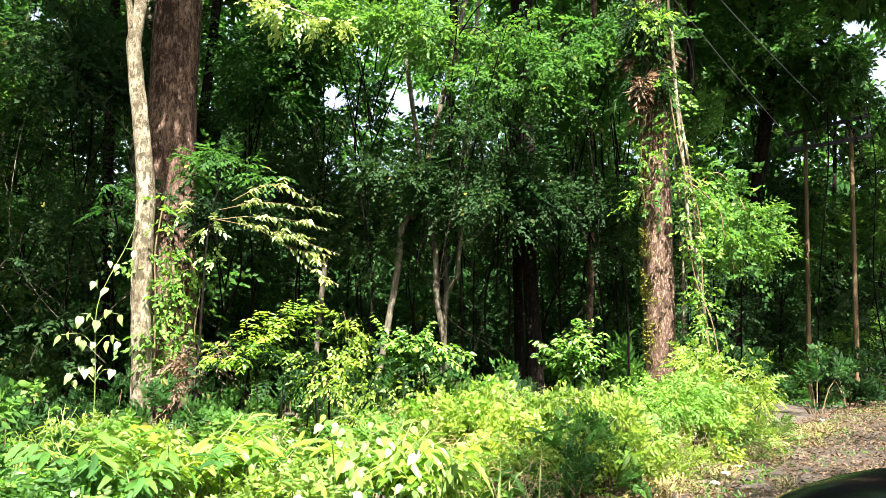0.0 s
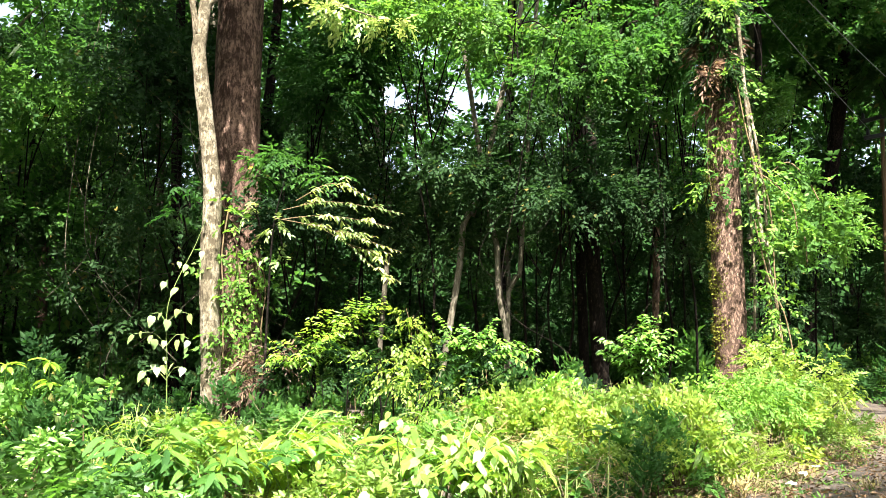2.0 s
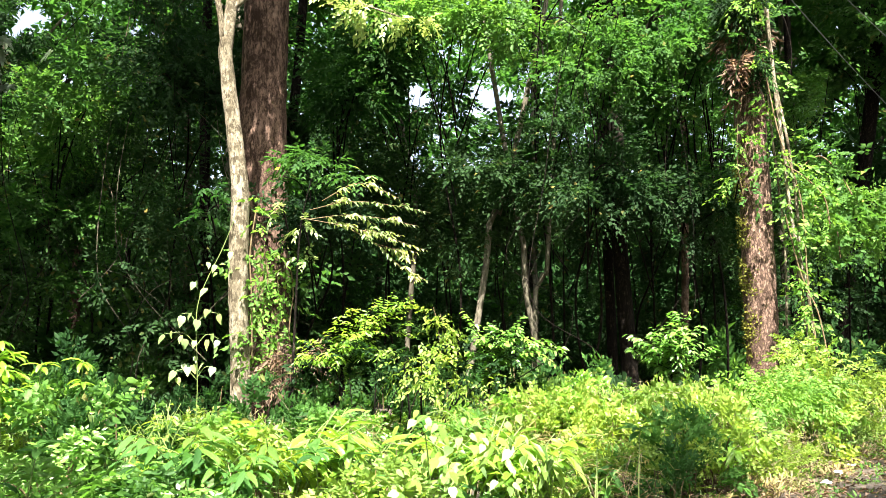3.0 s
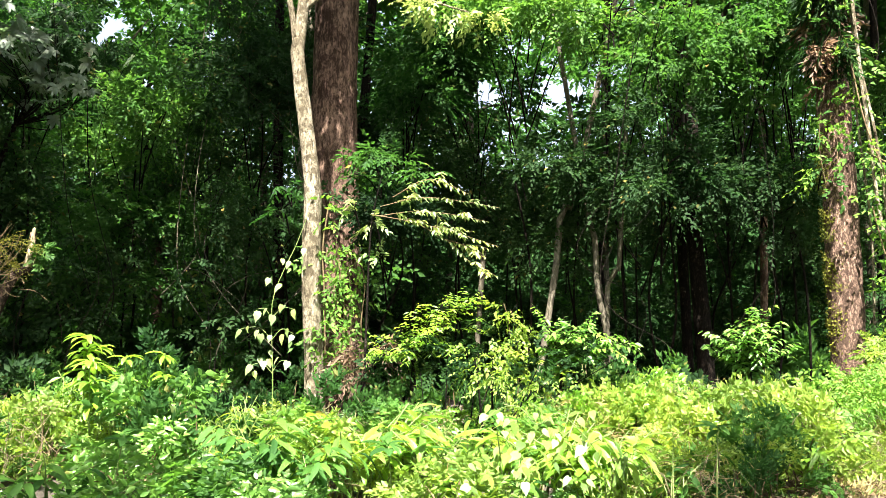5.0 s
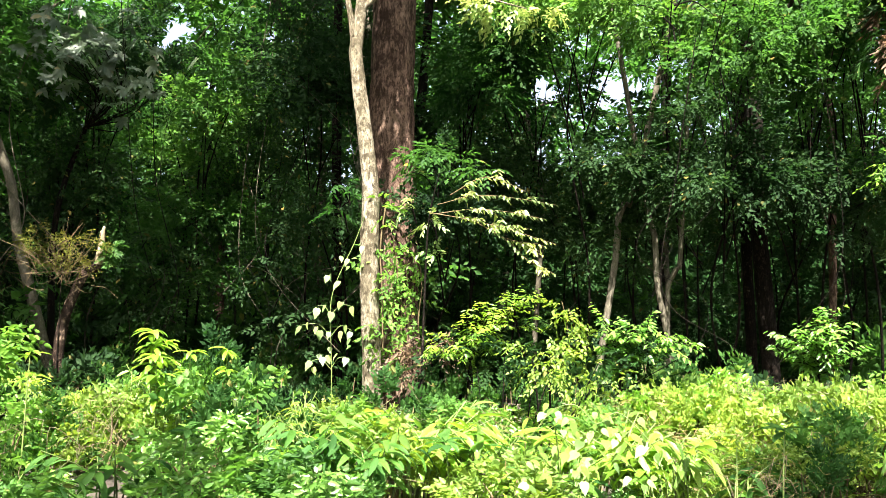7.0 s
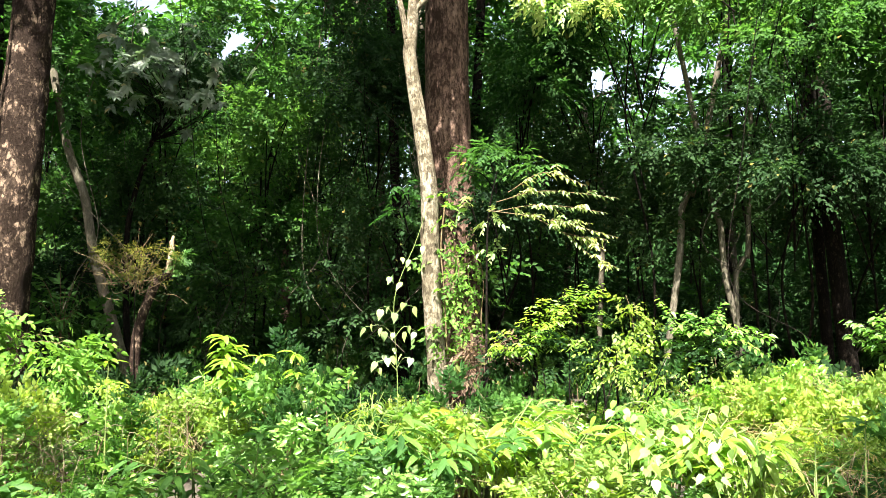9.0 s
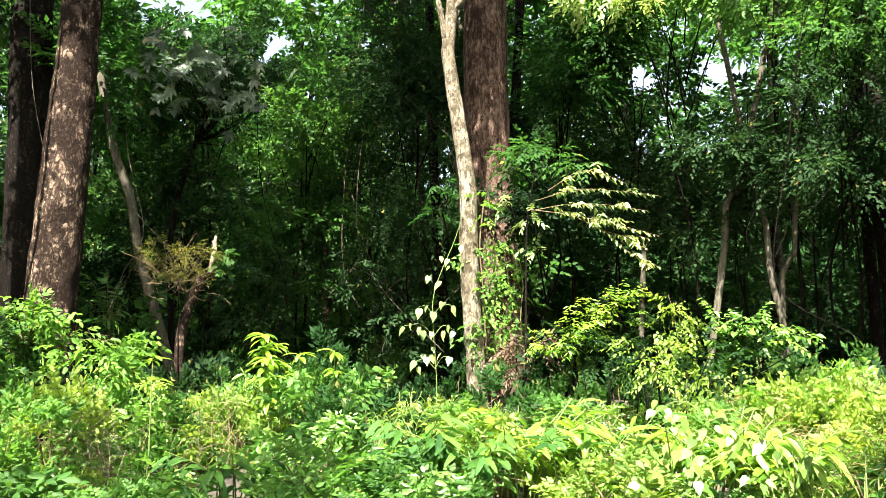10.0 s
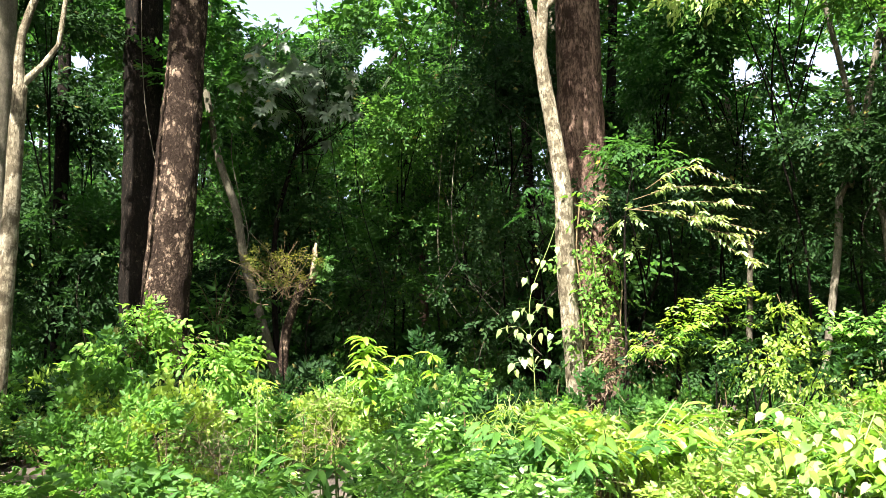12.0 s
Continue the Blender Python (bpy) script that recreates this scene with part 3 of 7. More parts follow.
def taper(pts, r0, r1, at=None):
    z0, z1 = pts[0].z, pts[-1].z
    return [r0 + (r1 - r0) * (p.z - z0) / (z1 - z0) for p in pts]


def high_crown(top, g, spread=4.0, count=5, lift=0.0):
    """Clumps of a crown round the top of a tall tree, and the limbs that carry them."""
    clumps, limbs = [], []
    for k in range(count):
        a = 2 * math.pi * (k + g.uniform(0, 0.6)) / count
        r = spread * g.uniform(0.4, 0.85)
        c = top + Vector((r * math.cos(a), r * math.sin(a), g.uniform(-1.0, 2.2) + lift))
        s = spread * g.uniform(0.38, 0.55)
        clumps.append((tuple(c), (s, s, s * 0.6), 1.0))
        start = top - Vector((0, 0, g.uniform(0.6, 3.0)))
        limbs.append(([start, start.lerp(c, 0.5) + Vector((0, 0, 0.5)), c], (0.12, 0.08, 0.03)))
    return clumps, limbs


gt = np.random.default_rng(21)

# the tall red-brown tree and the slender pale one in front of it
p = column([(-19.95, 23.1), (-19.93, 15.6), (-19.55, 7.9), (-19.3, 0.5)], 14.0, 17.0)
cl, lb = high_crown(p[-1], gt, 5.0, 6)
# extra overhead clumps, out of view, shade the storey behind the thicket
cl += [((-1.0, 11.2, 12.8), (2.4, 1.5, 1.0), 0.12), ((-6.5, 10.6, 14.0), (2.2, 1.4, 1.0), 0.6)]
lb += [([p[-1] - Vector((0, 0, 3)), Vector((-3.2, 12.0, 13.6)), Vector((-1.0, 11.2, 12.8))], (0.13, 0.09, 0.04)), ([p[-1] - Vector((0, 0, 3)), Vector((-6.5, 10.6, 14.0))], (0.11, 0.04))]
tree("tall_tree", "tall straight tree with red-brown flaking bark", p, taper(p, 0.44, 0.34), M_BARK_RED, 3, 40, 150, 0.035, 5, lb, cl, per=170, leaf=0.34, length=1.2)
p = column([(-22.48, 22.7), (-22.72, 20.5), (-22.67, 19.05), (-21.91, 14.26), (-21.38, 10.47), (-21.29, 5.43), (-21.13, 1.57), (-20.8, -3.7)], 11.5, 10.5)
d = 11.5
fork = [polar(-22.85, d, high(20.3, d)), polar(-23.3, d, high(22.6, d)), polar(-24.2, d, high(27, d)), polar(-24.8, d, 10.0)]
# crown includes unseen clumps added to shade the tall trunk and the storey behind
tree("slender_tree", "slender crooked tree with pale mottled bark", p, [0.15, 0.14, 0.135, 0.145, 0.125, 0.112, 0.1, 0.102, 0.085, 0.075][:len(p)], M_BARK_PALE, 4, 26, 130, 0.06, 0,
     [(fork, (0.06, 0.045, 0.035, 0.02)), ([p[-1], Vector((-5.4, 7.8, 11.4))], (0.05, 0.015)), ([p[-1], Vector((-7.0, 9.6, 11.8))], (0.05, 0.015)), ([p[-2], Vector(polar(-17.5, 11.4, 7.1)), Vector(polar(-13.5, 11.2, high(24.0, 11.2))), Vector(polar(-10.0, 11.0, high(23.0, 11.0)))], (0.05, 0.035, 0.02, 0.008))], [((p[-1].x - 0.5, p[-1].y + 0.5, 10.8), (2.2, 2.2, 1.2), 1.0), (tuple(polar(-23.5, 9.9, 11.2)), (1.5, 1.2, 0.8), 1.0), ((-5.4, 7.8, 11.4), (1.3, 1.3, 0.7), 0.9), ((-7.0, 9.6, 11.8), (1.5, 1.3, 0.8), 1.0)], per=170, leaf=0.25, length=0.9)

slender = bpy.data.objects["slender_tree"]
c = [(tuple(polar(-11.8, 11.1, high(23.5, 11.1))), (0.6, 0.4, 0.14), 1.0), (tuple(polar(-9.4, 11.0, high(22.9, 11.0))), (0.4, 0.3, 0.12), 0.6), (tuple(polar(-14.2, 11.2, high(23.7, 11.2))), (0.4, 0.4, 0.12), 0.6)]
part_mesh("low_branch_foliage", gather("low_branch_foliage", crown_leaves(c, gt, 24, 0.11, 0.35, 0.5, 9, 0.35, 0.7), M_PALE), slender)

# the rough-barked tree with climbers beside the lane
p = column([(14.91, 24.2), (15.06, 20.8), (15.3, 12.65), (15.42, 6.65), (15.49, -1.3)], 14.0, 16.0)
cl, lb = high_crown(p[-1], gt, 4.5, 6)
# clumps above sight added to darken the wood's middle
cl += [((1.2, 14.3, 13.0), (2.4, 1.8, 1.0), 0.8), ((5.8, 14.2, 13.0), (2.4, 1.8, 1.0), 0.8), ((9.0, 12.8, 12.6), (2.2, 1.6, 1.0), 0.25)]
lb += [([p[-1] - Vector((0, 0, 5)), Vector((1.2, 14.3, 13.0))], (0.12, 0.04)), ([p[-1] - Vector((0, 0, 5)), Vector((5.8, 14.2, 13.0))], (0.12, 0.04)), ([p[-1] - Vector((0, 0, 5)), Vector((6.5, 12.8, 12.0)), Vector((9.0, 12.8, 12.6))], (0.12, 0.08, 0.04))]
tree("climber_tree", "rough-barked tree hung with climbers and ferns", p, taper(p, 0.27, 0.2), M_BARK_ROUGH, 5, 36, 170, 0.07, 0, lb, cl, per=150, leaf=0.32, length=1.1)

# the pair of broad trunks farther along the road
p = column([(-48.55, 23.3), (-49.0, 13.83), (-49.42, 6.0), (-49.65, 1.3)], 12.5, 17.0)
cl, lb = high_crown(p[-1], gt, 5.0, 6, 1.0)
tree("broad_tree", "broad tree with tan patchy bark and a flared foot", p, [0.36, 0.345, 0.335, 0.31, 0.265, 0.2], M_BARK_TAN, 6, 40, 150, 0.045, 5, lb, cl, per=62, leaf=0.34, length=1.2)
p = column([(-51.7, 22.9), (-51.4, 11.7), (-51.3, 1.7)], 14.5, 16.0)
cl, lb = high_crown(p[-1], gt, 4.5, 5)
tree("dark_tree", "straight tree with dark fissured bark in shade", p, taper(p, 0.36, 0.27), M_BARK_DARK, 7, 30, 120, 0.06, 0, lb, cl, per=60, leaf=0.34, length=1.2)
p = column([(-60.6, 21.5), (-60.4, 14.6), (-60.3, 7.4)], 12.0, 15.0)
cl, lb = high_crown(p[-1], gt, 4.0, 5)
tree("grey_tree", "straight tree with grey bark at the road", p, taper(p, 0.26, 0.2), M_BARK_GREY, 8, 24, 90, 0.05, 0, lb, cl, per=8, leaf=0.34, length=1.2)
p = column([(-58.98, 15.87), (-59.07, 12.91), (-59.1, 8.2), (-59.24, 2.39)], 11.0, 4.0)
d = 11.0
f1 = [polar(-58.97, d, high(15.72, d)), polar(-59.18, d, high(17.89, d)), polar(-58.93, d, high(19.61, d)), polar(-58.44, d, high(21.15, d)), polar(-58.14, d, high(21.89, d)), polar(-56.94, d, 8.5)]
f2 = [polar(-58.89, d, high(15.99, d)), polar(-58.23, d, high(16.90, d)), polar(-57.33, d, high(17.81, d)), polar(-56.83, d, high(18.77, d)), polar(-56.66, d, high(20.39, d)), polar(-56.50, d, high(22.17, d)), polar(-55.90, d, 8.5)]
tree("forked_tree", "slender pale tree that forks into two limbs", p, taper(p, 0.12, 0.088), M_BARK_PALE, 9, 18, 60, 0.05, 0,
     [(f1, (0.08, 0.06, 0.055, 0.05, 0.045, 0.035)), (f2, (0.06, 0.042, 0.038, 0.036, 0.034, 0.03, 0.022))], [((f1[-1].x, f1[-1].y, 9.4), (1.5, 1.5, 0.8), 1.0)], per=25, leaf=0.25, length=0.9)

# thin trees inside the wood
INNER = [
    ("leaning_tree", "thin grey tree leaning in shade", [(-3.93, 2.2), (-3.39, 5.73), (-3.17, 8.64), (-2.57, 9.81), (-1.6, 12.5)], 15.3, 13.0, 0.068, 0.04, M_BARK_GREY),
    ("thin_tree", "thin forked grey tree in shade", [(0.03, 0.43), (-0.56, 3.71), (-0.71, 7.03), (-1.16, 8.7)], 15.2, 13.5, 0.06, 0.036, M_BARK_GREY),
    ("thin_tree", "thin forked grey tree in shade", [(0.1, 0.9), (0.18, 3.73), (0.85, 5.1), (1.2, 8.5)], 15.4, 12.5, 0.052, 0.03, M_BARK_GREY),
    ("inner_tree", "trunk of a tree inside the wood, bark toned dark for shade", [(6.6, 0.34), (6.3, 5.46), (6.16, 10.4)], 16.6, 14.0, 0.17, 0.14, M_BARK_DARK),
    ("inner_tree", "trunk of a tree inside the wood, bark toned dark for shade", [(5.5, 1.75), (5.33, 8.76)], 17.4, 13.0, 0.11, 0.1, M_BARK_DARK),
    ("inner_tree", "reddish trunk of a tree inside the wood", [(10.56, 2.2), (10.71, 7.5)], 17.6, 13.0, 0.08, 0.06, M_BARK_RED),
    ("inner_tree", "trunk of a tree inside the wood, bark toned dark for shade", [(-0.2, 2.0), (0.05, 9.5)], 23.0, 14.0, 0.16, 0.12, M_BARK_DARK),
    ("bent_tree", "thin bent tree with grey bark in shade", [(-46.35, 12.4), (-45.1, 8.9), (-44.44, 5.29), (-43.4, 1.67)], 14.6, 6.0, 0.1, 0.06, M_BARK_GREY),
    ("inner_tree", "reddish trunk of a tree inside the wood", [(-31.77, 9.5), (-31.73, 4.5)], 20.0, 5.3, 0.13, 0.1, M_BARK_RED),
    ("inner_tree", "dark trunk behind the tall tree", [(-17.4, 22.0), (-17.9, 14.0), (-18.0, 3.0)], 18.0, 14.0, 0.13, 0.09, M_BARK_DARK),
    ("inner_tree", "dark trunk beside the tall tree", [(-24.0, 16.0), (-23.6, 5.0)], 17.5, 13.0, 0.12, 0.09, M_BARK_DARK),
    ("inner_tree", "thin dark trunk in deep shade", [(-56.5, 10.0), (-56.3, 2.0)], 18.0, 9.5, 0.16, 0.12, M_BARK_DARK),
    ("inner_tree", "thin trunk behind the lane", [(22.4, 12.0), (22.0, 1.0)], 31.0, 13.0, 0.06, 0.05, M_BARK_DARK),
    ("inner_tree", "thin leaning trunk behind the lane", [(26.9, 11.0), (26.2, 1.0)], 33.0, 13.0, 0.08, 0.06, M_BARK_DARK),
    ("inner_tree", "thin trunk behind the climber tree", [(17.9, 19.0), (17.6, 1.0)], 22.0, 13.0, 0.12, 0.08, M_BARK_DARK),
    ("inner_tree", "thin pale trunk behind foliage", [(-9.9, 16.5), (-9.2, 13.0), (-8.6, 9.0), (-9.0, 2.0)], 20.0, 12.0, 0.07, 0.05, M_BARK_GREY),
    ("inner_tree", "thin trunk among the leaves", [(0.3, 22.0), (0.0, 12.0), (0.2, 2.0)], 22.0, 13.0, 0.08, 0.06, M_BARK_GREY),
]
for k, (name, label, path, dist, top, r0, r1, bark) in enumerate(INNER):
    # taller ones are raised and crowned out of view to shade the interior
    p = column(path, dist, top + 2.0 if top > 10 else top)
    cl, lb = high_crown(p[-1], gt, 4.0 if dist > 16 else 2.2, 5) if top > 10 else ([(tuple(p[-1]), (1.2, 1.1, 0.9), 1.0), (tuple(p[-1] + Vector((-0.8, 0.3, 0.8))), (1.0, 0.9, 0.6), 0.6)], [])
    tall = top > 10
    tree(name, label, p, taper(p, r0, r1), bark, 40 + k, 12, 40, 0.06, 0, lb, cl, per=90 if tall else 240, leaf=0.5 if tall else 0.15, length=1.3 if tall else 0.5, group="trees inside the wood")

# the broken stump, its sunlit top in paler wood, with a dead shrub beside it
p = [polar(-41.7, 13.4, -0.1), polar(-41.52, 13.4, high(-0.35, 13.4)), polar(-40.44, 13.4, high(3.3, 13.4)), polar(-39.7, 13.4, high(3.9, 13.4)), polar(-39.45, 13.4, high(6.2, 13.4))]
stump = tree("broken_stump", "broken leaning stump with a splintered top paled for sunlight", p, [0.085, 0.08, 0.07, 0.065, 0.045], M_BARK_TAN, 70, 16, 50, 0.08, category="stump")
c = [(tuple(polar(-38.95, 13.35, high(4.7, 13.3))), (0.07, 0.1, 0.3), 1.0)]
part_mesh("broken_top", tubes_mesh("broken_top", [([polar(-39.66, 13.38, high(4.0, 13.4)), polar(-39.5, 13.36, high(5.2, 13.4)), polar(-39.42, 13.36, high(6.5, 13.4))], (0.06, 0.052, 0.022), 24, 12, 0.14, 0, 7)], M_LIT_SPLINTER), stump, "splintered wood of the broken top, paled for sunlight")
part_mesh("climber", gather("climber", crown_leaves(c, gt, 40, 0.07, 0.16), M_FRESH), stump, "fresh green climber round the broken top")

g = np.random.default_rng(71)
dead = thing("dead_shrub", polar(-42.0, 13.3), "half-dead shrub with bare brown twigs", "shrub")
part_mesh("stem", tubes_mesh("stem", [([polar(-41.6, 13.3, -0.1), polar(-41.8, 13.3, high(4.0, 13.3))], (0.009, 0.006), 8, 6, 0.0, 0, 0)], M_BARK_DARK), dead)
for k in range(90):
    q = Vector(polar(-42.0, 13.3, high(4.8, 13.3))) + Vector(g.normal(0, 1, 3) * np.array([0.5, 0.3, 0.34]))
    b = Vector(polar(-41.9, 13.3, high(3.0, 13.3))).lerp(q, g.uniform(0.0, 0.6)) + Vector(g.normal(0, 0.1, 3))
    part_mesh("twig", tubes_mesh("twig", [([b, b.lerp(q, 0.6) + Vector((g.normal(0, 0.08), 0, g.normal(0, 0.06))), q], (0.006, 0.004, 0.002), 8, 4, 0.0, 0, k)], M_TWIG), dead)
c = [(tuple(polar(-42.5, 13.3, high(5.2, 13.3))), (0.6, 0.35, 0.32), 1.0), (tuple(polar(-41.0, 13.2, high(4.6, 13.3))), (0.4, 0.3, 0.3), 0.7)]
part_mesh("foliage", gather("foliage", crown_leaves(c, g, 130, 0.05, 0.22, 0.4, 9), M_MOSS), dead, "sparse olive-brown leaves")

# scattered trees deeper in
g = np.random.default_rng(33)
count = 0
while count < 28:
    az, dist = g.uniform(-66, 34), g.uniform(20, 46)
    if az > 19 and dist < 40 or min(abs(az + 8.6), abs(az + 3.1)) < 1.6 or -7 < az < 15 and (dist < 27 or g.uniform() < 0.4) or -64 < az < -27 and dist < 34:
        continue
    b = polar(az, dist)
    top = b + Vector((g.normal(0, 0.5), g.normal(0, 0.5), g.uniform(12, 17)))
    mid = b.lerp(top, 0.5) + Vector((g.normal(0, 0.25), g.normal(0, 0.25), 0))
    r = g.choice([0.06, 0.08, 0.11, 0.16, 0.22])
    cl, lb = high_crown(top, g, 4.4, 5)
    tree("forest_tree", "forest tree with a thin trunk, bark toned for shade", [b - Vector((0, 0, 0.2)), mid, top], (r * 1.1, r, r * 0.7), [M_BARK_DARK, M_BARK_SHADE, M_BARK_GREY, M_BARK_SHADE][count % 4], 100 + count, 9, 18, 0.06, 0,
         lb, cl, per=52, leaf=0.4, length=1.3, n=8, ratio=0.55, group="forest trees")
    count += 1


# ---- foliage of the middle storey: small trees with crowns that start low ----
def small_tree(az, dist, z, radii, material, seed, per=260, leaf=0.13, label="", length=0.55, clumps=7, ratio=0.56, shape=kites, n=9, flat=0.6, droop=0.25, name="small_tree"):
    g = np.random.default_rng(seed)
    c = polar(az, dist, z)
    b = polar(az + g.uniform(-1.5, 1.5), dist + g.uniform(2.4, 4.0), -0.1)
    blobs, limbs = [], []
    for k in range(clumps):
        d = ball(g, 1, 0.3)[0] * np.array(radii) * 0.75
        q = c + Vector(d)
        s = g.uniform(0.35, 0.6)
        blobs.append((tuple(q), tuple(np.array(radii) * s * np.array([1, 1, 0.8])), g.uniform(0.6, 1.3) / clumps))
        f = b.lerp(c, g.uniform(0.55, 1.0))
        limbs.append(([f, f.lerp(q, 0.5) + Vector((0, 0, 0.15)), q], (0.016, 0.012, 0.005)))
    # dark bark stands in for shade, so the thin stem recedes
    top = c + Vector((0, 0, radii[2] * 0.5))
    return tree(name, label or "small understorey tree with layered green leaves", [b, b.lerp(top, 0.35) + Vector((g.normal(0, 0.25), 0, 0)), b.lerp(top, 0.7) + Vector((g.normal(0, 0.3), 0, 0)), top], (0.028, 0.024, 0.018, 0.008), M_BARK_DARK, seed, 8, 20, 0.05, 0,
                limbs, blobs, material, per, leaf, length, "understorey trees", "tree", ratio, shape, n, droop, flat, 0.25)


